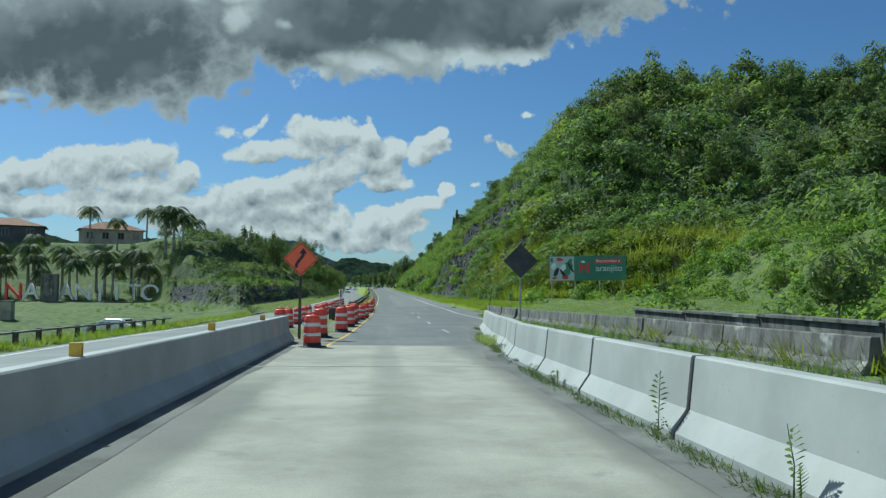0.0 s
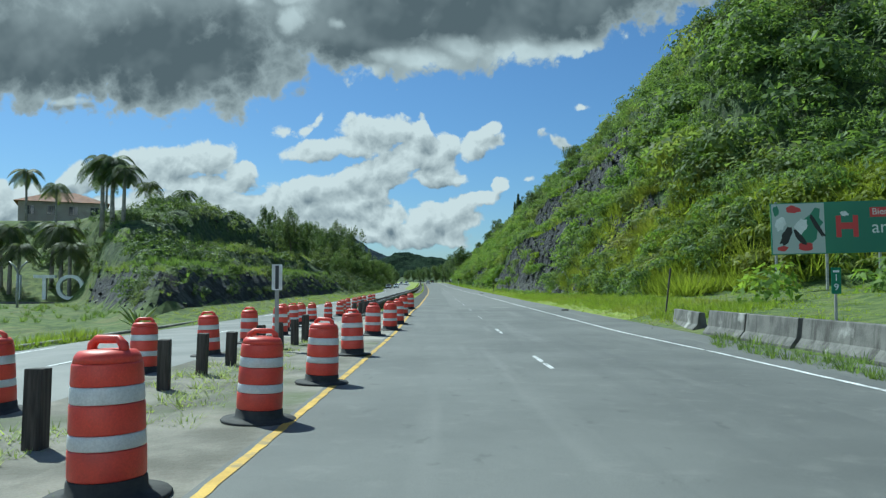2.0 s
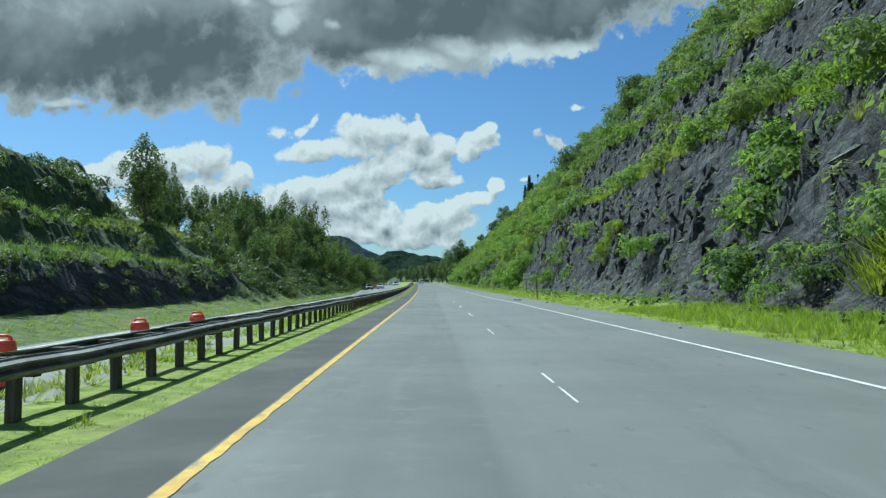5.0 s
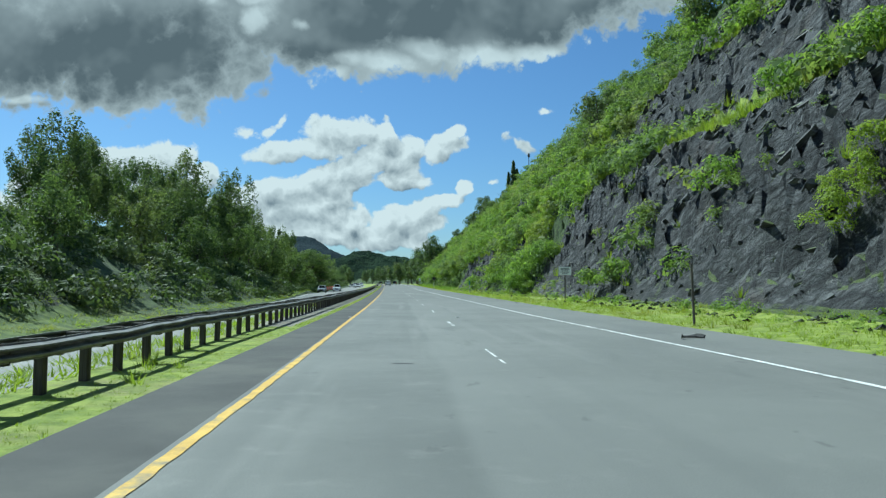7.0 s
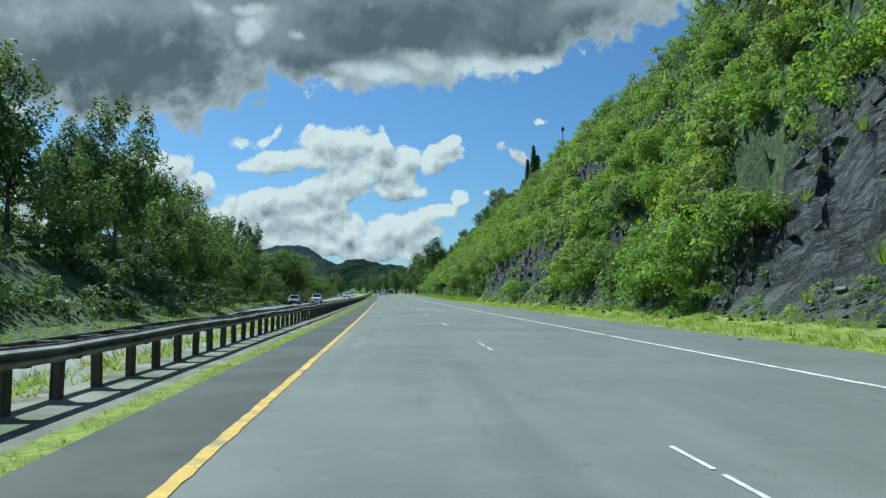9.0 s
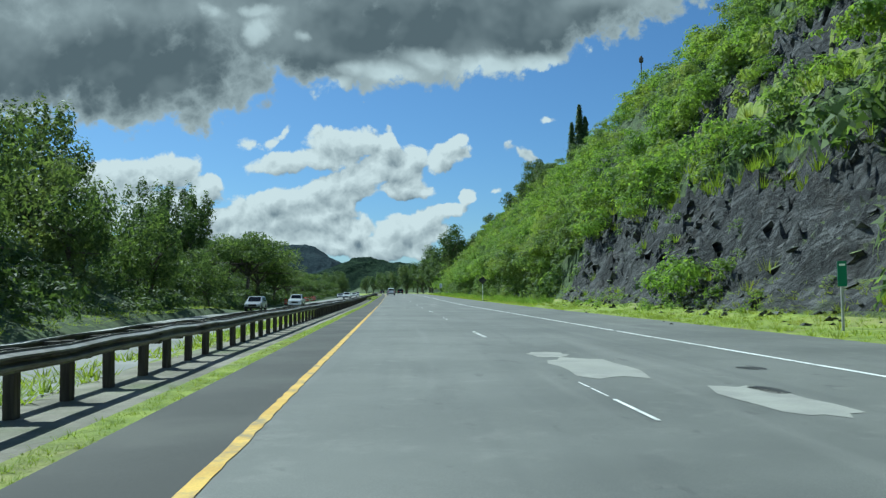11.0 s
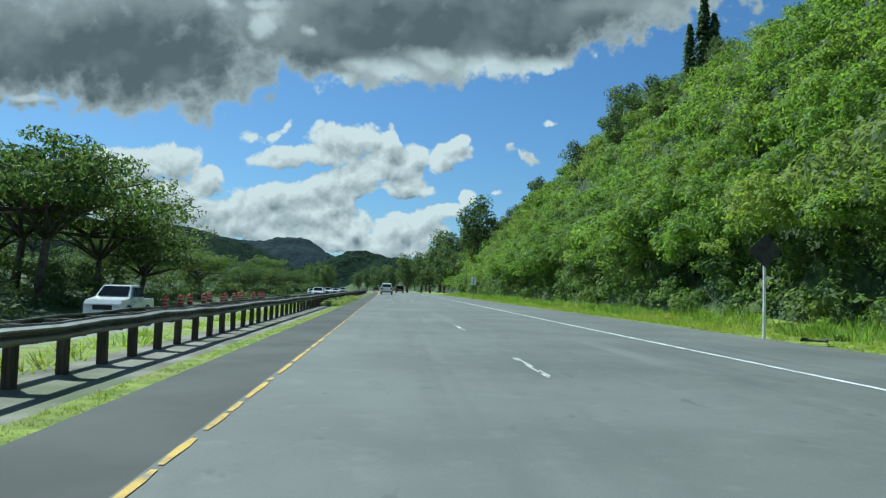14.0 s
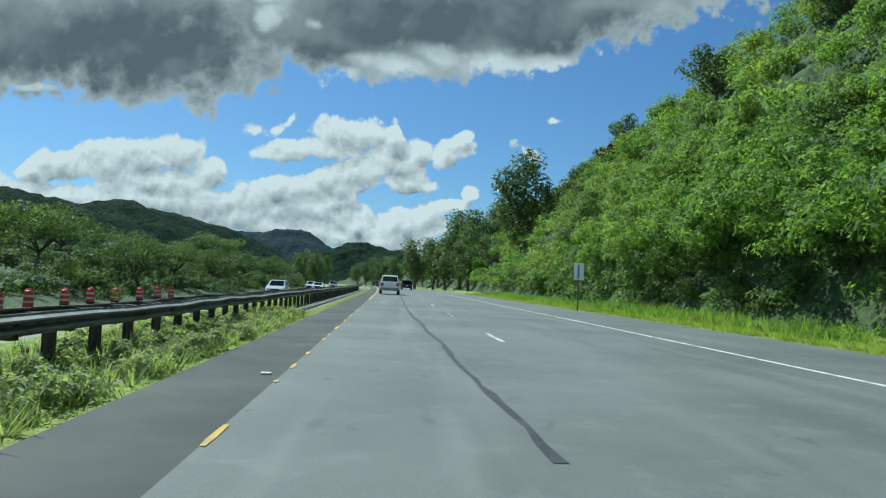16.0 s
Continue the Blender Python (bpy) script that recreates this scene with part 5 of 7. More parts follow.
# ---------------------------------------------------------------- leaves
def leaf_quads(rg, centre, out, length, width, droop=0.0, jitter=0.50):
    """Diamond leaves at centres, facing roughly out."""
    n = len(centre)
    nrm = out + rg.normal(0, jitter, (n, 3)) + np.array([0, 0, 0.35])
    nrm /= np.linalg.norm(nrm, axis=1, keepdims=True) + 1e-9
    t = rg.normal(0, 1, (n, 3))
    t[:, 2] -= droop
    t -= nrm * (t * nrm).sum(1, keepdims=True)
    t /= np.linalg.norm(t, axis=1, keepdims=True) + 1e-9
    b = np.cross(nrm, t)
    l, w = (length * rg.uniform(0.6, 1.3, (n, 1))) / 2, (width * rg.uniform(0.6, 1.3, (n, 1))) / 2
    return np.stack([centre - t * l + b * w, centre - t * l * 0.8 - b * w, centre + t * l * 1.15], 1).reshape(-1, 3)


def clump(seed, n, size, leaf, lobes=7, lobe=0.45, droop=0.0, ratio=0.55, base=0.0):
    """A bush or crown of leaf quads: lobes of leaves inside an ellipsoid with half axes size."""
    rg = np.random.default_rng(seed)
    d = rg.normal(0, 1, (lobes, 3))
    d /= np.linalg.norm(d, axis=1, keepdims=True)
    mid = d * rg.uniform(0.35, 0.80, (lobes, 1))
    mid[:, 2] = np.maximum(mid[:, 2], base)
    reach = lobe * rg.uniform(0.65, 1.2, lobes)
    k = rg.integers(0, lobes, n)
    q = rg.normal(0, 1, (n, 3))
    q /= np.linalg.norm(q, axis=1, keepdims=True)
    p = mid[k] + q * (reach[k] * rg.uniform(0.45, 1.05, n) ** 0.6)[:, None]
    return leaf_quads(rg, p * np.array(size), q, leaf, leaf * ratio, droop)


def mound(seed, n, size, leaf, lobes=9, lobe=0.40, ratio=0.55):
    """A leafy cushion: lobes on its upper side, thickest on their tops, open below."""
    rg = np.random.default_rng(900 + seed)
    d = rg.normal(0, 1, (lobes, 3))
    d[:, 2] = np.abs(d[:, 2]) - 0.15
    d /= np.linalg.norm(d, axis=1, keepdims=True)
    mid = d * rg.uniform(0.40, 0.85, (lobes, 1))
    reach = lobe * rg.uniform(0.55, 1.25, lobes)
    k = rg.choice(lobes, n, p=reach ** 2 / (reach ** 2).sum())
    q = rg.normal(0, 1, (n, 3))
    q[:, 2] = np.where(q[:, 2] < -0.5, -q[:, 2], q[:, 2])
    q /= np.linalg.norm(q, axis=1, keepdims=True)
    p = mid[k] + q * (reach[k] * rg.uniform(0.75, 1.12, n))[:, None]
    return leaf_quads(rg, p * np.array(size), q + 0.5 * d[k], leaf, leaf * ratio, 0.3, 0.42)


def tuft(seed, n, height, spread, width):
    """Blades of grass: tall narrow quads that lean out."""
    rg = np.random.default_rng(seed)
    a = rg.uniform(0, 2 * np.pi, n)
    foot = np.stack([np.cos(a), np.sin(a), 0 * a], 1) * rg.uniform(0, spread, (n, 1)) * 0.5
    lean = np.stack([np.cos(a), np.sin(a), 0 * a], 1) * rg.uniform(0.1, 0.9, (n, 1)) * spread
    up = np.array([0, 0, 1.0]) * height * rg.uniform(0.5, 1.1, (n, 1))
    side = np.stack([-np.sin(a), np.cos(a), 0 * a], 1) * width / 2
    return np.stack([foot - side, foot + side, foot + lean + up], 1).reshape(-1, 3)


def scatter(name, shapes, spots, mat, label, category, seed=1):
    """One mesh of many bushes: spots are x, y, z, size."""
    rg = np.random.default_rng(seed)
    out = []
    for x, y, z, s in spots:
        v = shapes[rg.integers(len(shapes))]
        a = rg.uniform(0, 2 * np.pi)
        c, d = math.cos(a) * s, math.sin(a) * s
        w = np.empty_like(v)
        w[:, 0], w[:, 1], w[:, 2] = v[:, 0] * c - v[:, 1] * d + x, v[:, 0] * d + v[:, 1] * c + y, v[:, 2] * s * rg.uniform(0.8, 1.25) + z
        out.append(w)
    return tagged(new(name, leaves_mesh(name, np.concatenate(out), mat)), label, category, kind="stuff")


def spread_right(n, seed, y0, y1, u0, u1, keep):
    """Places on the right-hand hill; keep(u, y, z) is a chance."""
    rg = np.random.default_rng(seed)
    y, u = rg.uniform(y0, y1, n), u0 + (u1 - u0) * rg.uniform(0, 1, n)
    z = hill_right(u, y)
    ok = rg.uniform(0, 1, n) < keep(u, y, z)
    y, u, z = y[ok], u[ok], z[ok]
    return np.stack([u + road_x(y), y, z + road_z(y), rg.uniform(0.6, 1.45, len(y))], 1), u, y, z


def spread_left(n, seed, y0, y1, v0, v1, keep):
    rg = np.random.default_rng(seed)
    y, v = rg.uniform(y0, y1, n), rg.uniform(v0, v1, n)
    z = hill_left(v, y)
    ok = rg.uniform(0, 1, n) < keep(v, y, z)
    y, v, z = y[ok], v[ok], z[ok]
    return np.stack([road_x(y) - v, y, z + road_z(y), rg.uniform(0.6, 1.4, len(y))], 1)



near_mound = [mound(s, 195, (1.5, 1.5, 1.3), 0.33, 9, 0.40) for s in range(7)]
mid_mound = [mound(20 + s, 130, (1.6, 1.6, 1.3), 0.40, 9, 0.42) for s in range(7)]
far_mound = [mound(40 + s, 110, (1.9, 1.9, 1.5), 0.47, 9, 0.42) for s in range(6)]
small_mound = [mound(80 + s, 90, (1.4, 1.4, 1.3), 0.36, 8, 0.42) for s in range(5)]
big_mound = [mound(60 + s, 210, (3.0, 3.0, 2.5), 0.52, 12, 0.38) for s in range(6)]


def heap(spots, k, reach, out, seed):
    """Each spot becomes a bulging shrub of k cushions on the side that looks out and up."""
    rg = np.random.default_rng(seed)
    got = []
    for x, y, z, s in spots:
        d = rg.normal(0, 1, (k, 3))
        d[:, 0] = out * np.abs(d[:, 0]) - out * 0.25
        d[:, 2] = np.abs(d[:, 2]) * 0.9 - 0.25
        d /= np.linalg.norm(d, axis=1, keepdims=True)
        c = np.array([x, y, z]) + d * reach * s * np.array([1.0, 1.15, 0.95]) * rg.uniform(0.8, 1.1, (k, 1))
        got.append(np.concatenate([c, rg.uniform(0.45, 0.8, (k, 1)) * (0.7 + 0.3 * s)], 1))
    return np.concatenate(got)


def veg(u, y, z):
    return np.where(z > 0.7, (1 - rock_right(u, y, z)) ** 1.5, 0) * np.where((y < 112) & (u < 22), 0.35, 1)


# bank that overhangs the road along the later stretch
spots, u, y, z = spread_right(300, 3, 320, 432, 15.9, 25, lambda u, y, z: np.where(z > 1.6, 1.0, 0.0))
spots[:, 0] -= 1.5 * (1 - ease(z, 4, 9))
spots[:, 2] += 1.3 * (1 - ease(z, 2, 5))
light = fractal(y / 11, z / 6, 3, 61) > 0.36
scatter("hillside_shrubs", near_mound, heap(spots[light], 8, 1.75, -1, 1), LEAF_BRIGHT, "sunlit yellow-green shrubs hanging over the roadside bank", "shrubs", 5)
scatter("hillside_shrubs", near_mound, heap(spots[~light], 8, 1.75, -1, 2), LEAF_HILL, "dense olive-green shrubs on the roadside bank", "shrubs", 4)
rg = np.random.default_rng(37)
yy = rg.uniform(318, 470, 520)
zz = rg.uniform(0.5, 4.6, 520)
uu = 16.1 + 0.45 * zz + rg.uniform(-0.5, 0.3, 520)
scatter("hillside_shrubs", near_mound, np.stack([uu + road_x(yy), yy, zz + road_z(yy), rg.uniform(0.5, 0.9, 520)], 1), LEAF_HILL, "shaded undergrowth below the overhanging shrubs", "shrubs", 38)
# higher up and farther along
spots, u, y, z = spread_right(640, 33, 318, 550, 15.6, 43, lambda u, y, z: np.where((u > 24) | (y > 430), 0.95, 0) * (z > 1.4))
light = fractal(y / 14, z / 7, 3, 62) > 0.42
scatter("hillside_shrubs", far_mound + mid_mound[:3], heap(spots[light], 6, 2.0, -1, 3), LEAF_BRIGHT, "sunlit green shrubs on the upper slope", "shrubs", 17)
scatter("hillside_shrubs", far_mound + mid_mound[:3], heap(spots[~light], 6, 2.0, -1, 4), LEAF_HILL, "olive-green shrubs on the upper slope", "shrubs", 18)
# between and above the rock cuts
spots, u, y, z = spread_right(560, 34, 104, 322, 15.4, 30, veg)
light = (fractal(y / 13, z / 7, 3, 63) > np.where(y > 236, 0.36, 0.56))
scatter("hillside_shrubs", mid_mound, heap(spots[light], 7, 1.6, -1, 5), LEAF_BRIGHT, "sunlit green shrubs between the rock cuts", "shrubs", 19)
scatter("hillside_shrubs", mid_mound, heap(spots[~light], 7, 1.6, -1, 6), LEAF_HILL, "dense olive-green shrubs and vines between the rock cuts", "shrubs", 20)
spots, u, y, z = spread_right(900, 134, 106, 322, 15.2, 30, veg)
scatter("hillside_shrubs", mid_mound, spots, LEAF_HILL, "low olive-green creepers round the rock cuts", "shrubs", 24)
spots, u, y, z = spread_right(300, 35, 106, 322, 30, 43, veg)
scatter("hillside_shrubs", far_mound, heap(spots, 5, 2.1, -1, 7), LEAF_HILL, "olive-green shrubs above the rock cuts", "shrubs", 21)
# leafy mass that hangs over the second cut
rg = np.random.default_rng(77)
yy, zz = rg.uniform(259, 271, 120), rg.uniform(1.5, 14, 120)
uu = 15.6 + zz * 0.5 + rg.uniform(-0.9, 0.7, 120)
scatter("hillside_shrubs", near_mound, np.stack([uu + road_x(yy), yy, zz + road_z(yy), rg.uniform(0.5, 0.85, 120)], 1), LEAF_BRIGHT, "bright leafy shrub mass hanging over the rock", "shrubs", 22)
# small growth on the bare rock and its ledges
spots, u, y, z = spread_right(2600, 13, 112, 330, 15.5, 38, lambda u, y, z: np.where(rock_right(u, y, z) > 0.35, 0.16, 0.0) * (z > 0.8))
spots[:, 3] *= 0.45
scatter("rock_plants", small_mound, spots, LEAF_HILL, "small plants growing in the rock face", "shrubs", 6)
rg = np.random.default_rng(78)
yy, zz = rg.normal(183, 1.1, 26), rg.uniform(3.2, 7.2, 26)
uu = 16.4 + zz * 0.42 + rg.uniform(-0.7, 0.3, 26)
scatter("rock_sapling", near_mound, np.stack([uu + road_x(yy), yy, zz + road_z(yy), rg.uniform(0.28, 0.5, 26)], 1), LEAF_GRASS, "bright yellow-green sapling growing from the rock", "shrubs", 79)
# low slope beyond the billboard
spots, u, y, z = spread_right(1800, 23, -10, 114, 17, 84, lambda u, y, z: np.where((z > 1.9) & (z < 12), 0.9, 0.1) * np.where((y > 86) & (u < 27), 0.0, 1.0))
scatter("hillside_shrubs", near_mound, spots, LEAF_BRIGHT, "carpet of vines and creepers on the low slope", "shrubs", 7)
spots, u, y, z = spread_right(1500, 24, 10, 235, 26, 100, lambda u, y, z: np.where((z > 9) & ((y < 150) | (u > 40)), 0.8, 0.0) * (rock_right(u, y, z) < 0.3))
spots[:, 3] *= 1.25
scatter("hillside_shrubs", big_mound, spots, LEAF_HILL, "tall grey-green thicket on the upper slope", "shrubs", 8)


def slabs(name, x, y, z, out, seed, label, size=1.0, long=1.0):
    """Angular rock slabs bedded along the dipping strata of a cut; out is -1 or 1, the side that the face looks to."""
    rg = np.random.default_rng(seed)
    n = len(x)
    dip = np.radians(rg.normal(17, 7, n))
    a = np.stack([rg.normal(0, 0.15, n), -np.cos(dip), np.sin(dip)], 1)
    b = np.stack([out * np.full(n, 0.85), rg.normal(0, 0.22, n), 0.5 + rg.normal(0, 0.2, n)], 1)
    a /= np.linalg.norm(a, axis=1, keepdims=True)
    b -= a * (a * b).sum(1, keepdims=True)
    b /= np.linalg.norm(b, axis=1, keepdims=True)
    c = np.cross(a, b)
    big = rg.uniform(0.22, 1.05, n) ** 1.9
    half = np.stack([big * 0.75 * long, rg.uniform(0.12, 0.32, n), 0.03 + big * rg.uniform(0.03, 0.15, n)], 1) * size
    signs = np.array([(i, j, k) for i in (-1, 1) for j in (-1, 1) for k in (-1, 1)], float)
    off = signs[None] * half[:, None, :] * rg.uniform(0.55, 1.15, (n, 8, 3))
    v = np.stack([x, y, z], 1)[:, None, :] + off[..., 0:1] * a[:, None] + off[..., 1:2] * b[:, None] + off[..., 2:3] * c[:, None]
    quad = np.array([(0, 1, 3, 2), (4, 6, 7, 5), (0, 4, 5, 1), (2, 3, 7, 6), (0, 2, 6, 4), (1, 5, 7, 3)])
    f = (np.arange(n)[:, None, None] * 8 + quad[None]).reshape(-1, 4)
    me = bpy.data.meshes.new(name)
    me.from_pydata(v.reshape(-1, 3).tolist(), [], f.tolist())
    me.materials.append(SLAB)
    return tagged(new(name, me), label, "rock", kind="stuff")


spots = spread_left(1700, 73, 92, 200, 15.4, 30, lambda v, y, z: np.where((z > 0.1) & (z < 2.7), 0.9, np.where((z > 6.6) & (z < 10.0), 0.25, 0.03)))
slabs("rock_slabs", spots[:, 0], spots[:, 1], spots[:, 2] - 0.25, 1, 74, "shaded dark rock slabs of the terraced cut", 0.7)
spots, u, y, z = spread_right(21000, 71, 112, 322, 15.4, 34, lambda u, y, z: np.where(rock_right(u, y, z) > 0.3, 0.85, 0.0) * (z > 0.4))
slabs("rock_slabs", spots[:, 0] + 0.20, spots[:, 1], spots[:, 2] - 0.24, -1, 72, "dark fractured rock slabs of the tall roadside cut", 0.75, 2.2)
# loose stones along the foot of the cuts
rg = np.random.default_rng(75)
yy = rg.uniform(118, 318, 700)
uu = 15.4 + rg.normal(0, 0.7, 700)
slabs("rubble", uu + road_x(yy), yy, hill_right(uu, yy) + road_z(yy), -1, 76, "fallen stones at the foot of the rock cut", 0.42)
# cane thicket on the billboard's bank
cane = [tuft(60 + s, 46, 1.3, 1.9, 0.075) for s in range(5)]
spots, u, y, z = spread_right(700, 25, 90, 110, 18, 44, lambda u, y, z: np.where((z > 1.9) & (z < 13), 0.9, 0))
scatter("cane_thicket", cane, spots, LEAF_CANE, "sunlit cane grass on the bank behind the billboard", "grass", 9)
spots, u, y, z = spread_right(420, 26, 94, 124, 17, 40, lambda u, y, z: np.where((z > 1.9) & (z < 13), 0.9, 0))
scatter("hillside_shrubs", mid_mound, spots, LEAF_CANE, "pale sunlit shrubs on the bank behind the billboard", "shrubs", 15)
# long grass and vines hanging down the near slope
spots, u, y, z = spread_right(1500, 27, 98, 138, 15.2, 27, lambda u, y, z: np.where(z > 0.9, 0.75, 0.0) * (fractal(y / 6, z / 5, 3, 66) > 0.42))
spots[:, 3] *= 0.85
scatter("hanging_grass", cane, spots, LEAF_CANE, "long yellow-green grass hanging on the steep slope", "grass", 28)
# left-hand hill; its shade is put in by darker leaf tones
spots = spread_left(1450, 41, 92, 330, 15.5, 46, lambda v, y, z: np.where(y < 186, np.where(((z > 3.3) & (z < 5.4)) | (z > 6.6), 0.85, 0.22) * ((z < 9.6) | (v < 36)), np.where(y >= 186, 0.6, 0)) * (z > 0.6))
spots[:, 3] *= 0.85
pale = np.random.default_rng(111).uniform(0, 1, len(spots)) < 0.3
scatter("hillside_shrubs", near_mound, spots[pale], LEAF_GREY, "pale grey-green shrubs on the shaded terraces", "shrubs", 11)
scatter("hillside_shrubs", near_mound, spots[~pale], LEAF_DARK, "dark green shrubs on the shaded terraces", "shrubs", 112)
spots = spread_left(420, 46, 94, 200, 15.3, 18.5, lambda v, y, z: np.where((z > 0.2) & (z < 2.8), 0.45, 0.0))
spots[:, 3] *= 0.4
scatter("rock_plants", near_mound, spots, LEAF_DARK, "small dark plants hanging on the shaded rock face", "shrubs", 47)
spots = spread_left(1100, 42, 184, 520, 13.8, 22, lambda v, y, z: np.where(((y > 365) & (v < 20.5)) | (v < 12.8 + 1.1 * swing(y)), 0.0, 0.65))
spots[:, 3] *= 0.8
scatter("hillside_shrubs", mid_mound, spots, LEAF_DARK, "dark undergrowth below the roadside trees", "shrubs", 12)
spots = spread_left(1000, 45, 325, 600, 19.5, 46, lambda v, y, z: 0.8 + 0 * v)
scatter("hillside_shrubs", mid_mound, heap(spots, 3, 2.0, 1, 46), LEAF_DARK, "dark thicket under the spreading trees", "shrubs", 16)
ledge = [tuft(80 + s, 30, 0.7, 0.7, 0.06) for s in range(4)]
spots = spread_left(5200, 43, 94, 186, 16, 33, lambda v, y, z: np.where(((z > 2.4) & (z < 3.4)) | ((z > 5.3) & (z < 6.6)) | (z > 11.4), 0.85, 0.08))
spots[:, 3] *= 0.6
scatter("ledge_grass", ledge, spots, LEAF_HILL, "muted green grass on the terrace ledges", "grass", 13)
spots, u, y, z = spread_right(9000, 44, 112, 330, 15.5, 32, lambda u, y, z: np.where((np.abs(z - 12.0) < 0.9) | (np.abs(z - 21.6) < 0.8) | ((np.abs(z - 7.2) < 1.2) & (y > 250)), 0.9, 0.04))
spots[:, 3] *= 0.8
scatter("ledge_grass", ledge, spots, LEAF_GRASS, "yellow-green grass on the rock ledges", "grass", 14)

# verges
blade = [tuft(100 + s, 9, 0.10, 0.24, 0.022) for s in range(5)]
tall_blade = [tuft(110 + s, 16, 0.38, 0.45, 0.036) for s in range(5)]


def verge(name, n, seed, y0, y1, u_lo, u_hi, height, shapes, mat, label, size=1.0, patchy=0.0):
    rg = np.random.default_rng(seed)
    y = rg.uniform(y0, y1, n)
    lo, hi = u_lo(y), u_hi(y)
    u = lo + (hi - lo) * rg.uniform(0, 1, n)
    ok = fractal(u / 1.5, y / 4.0, 3, seed) > patchy
    y, u = y[ok], u[ok]
    return scatter(name, shapes, np.stack([u + road_x(y), y, height(u, y) + road_z(y) - 0.02, size * rg.uniform(0.5, 1.35, len(y))], 1), mat, label, "grass", seed)


flat_at = lambda v: (lambda y: v + 0 * y)
low_median = lambda u, y: -0.02 + 0 * u
verge("median_grass", 9000, 51, 97, 330, lambda y: np.where(y < 182, -2.3, -1.54), lambda y: -1.12 + 0.06 * np.sin(y / 3.0), low_median, blade, LEAF_GRASS, "bright short grass strip beside the guard rail", 0.40)
verge("median_grass", 4200, 52, 330, 480, flat_at(-1.54), flat_at(-1.1), low_median, blade, LEAF_GRASS, "bright short grass strip beside the guard rail", 0.40)
verge("median_grass", 5200, 53, 97, 480, flat_at(-3.9), flat_at(-2.9), low_median, blade, LEAF_GRASS, "grass between the guard rails", 1.5, 0.35)
verge("median_weeds", 420, 54, 96, 175, flat_at(-3.2), flat_at(-1.6), low_median, tall_blade, LEAF_GRASS, "green weeds along the rail posts", 0.55, 0.55)
verge("median_weeds", 900, 55, 366, 396, flat_at(-3.4), flat_at(-1.35), low_median, tall_blade, LEAF_WEED, "tall leafy weeds crowding the guard rail", 0.62, 0.2)
verge("median_weeds", 800, 66, 366, 396, flat_at(-3.3), flat_at(-1.4), low_median, [v * 0.19 for v in near_mound[:4]], LEAF_WEED, "leafy weeds crowding the guard rail", 1.0, 0.2)
verge("median_weeds", 1500, 56, 34, 72, flat_at(-3.5), flat_at(-1.4), low_median, blade, LEAF_WEED, "sparse dry grass patches between the timber posts", 1.0, 0.50)
verge("verge_grass", 11000, 57, 80, 345, lambda y: edge_right(y) + 0.05, lambda y: 16.4 + 0 * y, lambda u, y: np.where(u < edge_right(y) + 0.1, 0.0, hill_right(u, y)), blade, LEAF_GRASS, "sunlit grass on the roadside verge", 1.3, 0.3)
verge("verge_grass", 9000, 58, 345, 480, lambda y: edge_right(y) + 0.05, lambda y: 15.6 + 0 * y, lambda u, y: hill_right(u, y), blade, LEAF_GRASS, "sunlit grass on the roadside verge", 1.4, 0.2)
verge("verge_tufts", 2600, 68, 100, 480, lambda y: edge_right(y) + 0.5, lambda y: 16.3 + 0 * y, lambda u, y: hill_right(u, y), tall_blade, LEAF_CANE, "longer yellowing tufts on the verge", 0.6, 0.5)
verge("foot_weeds", 420, 69, 118, 480, lambda y: 14.6 + 0 * y, lambda y: 16.4 + 0 * y, lambda u, y: hill_right(u, y), [v * 0.30 for v in small_mound], LEAF_BRIGHT, "leafy weeds at the foot of the hill", 1.0, 0.4)
verge("tall_grass", 2600, 59, 80, 152, lambda y: edge_right(y) + 0.8, lambda y: 15.8 + 0 * y, lambda u, y: hill_right(u, y), tall_blade, LEAF_GRASS, "tall bright grass at the foot of the hill", 0.8, 0.2)
verge("tall_grass", 2200, 60, 318, 480, lambda y: 13.6 + 0 * y, lambda y: 16.0 + 0 * y, lambda u, y: hill_right(u, y), tall_blade, LEAF_BRIGHT, "leafy growth at the foot of the hill", 1.1, 0.35)
verge("verge_grass", 3200, 61, 90, 330, lambda y: -15.4 - swing(y), lambda y: -11.7 - swing(y), lambda u, y: hill_left(-u, y), blade, LEAF_GRASS, "grass beside the oncoming road", 1.6, 0.2)
verge("verge_grass", 1500, 67, -20, 80, flat_at(-13.2), flat_at(-11.8), lambda u, y: -0.42 + 0 * u, tall_blade, LEAF_GRASS, "rough grass along the far guard rail", 0.9, 0.2)
verge("lawn_grass", 3000, 62, 40, 104, lambda y: 11.6 + 0 * y, lambda y: 30 + 0 * y, lambda u, y: hill_right(u, y), blade, LEAF_GRASS, "lawn round the billboard", 1.5, 0.25)
verge("gore_weeds", 700, 63, 6, 74, lambda y: 9.0 + 0 * y, lambda y: 10.5 + 0 * y, lambda u, y: 0 * u, tall_blade, LEAF_HILL, "weeds and litter plants along the old parapet", 0.7, 0.45)
verge("gore_weeds", 900, 64, 0, 50, lambda y: 10.9 + 0 * y, lambda y: 12.4 + 0 * y, lambda u, y: 0 * u, tall_blade, LEAF_CANE, "tall weeds between the old walls", 1.5, 0.3)
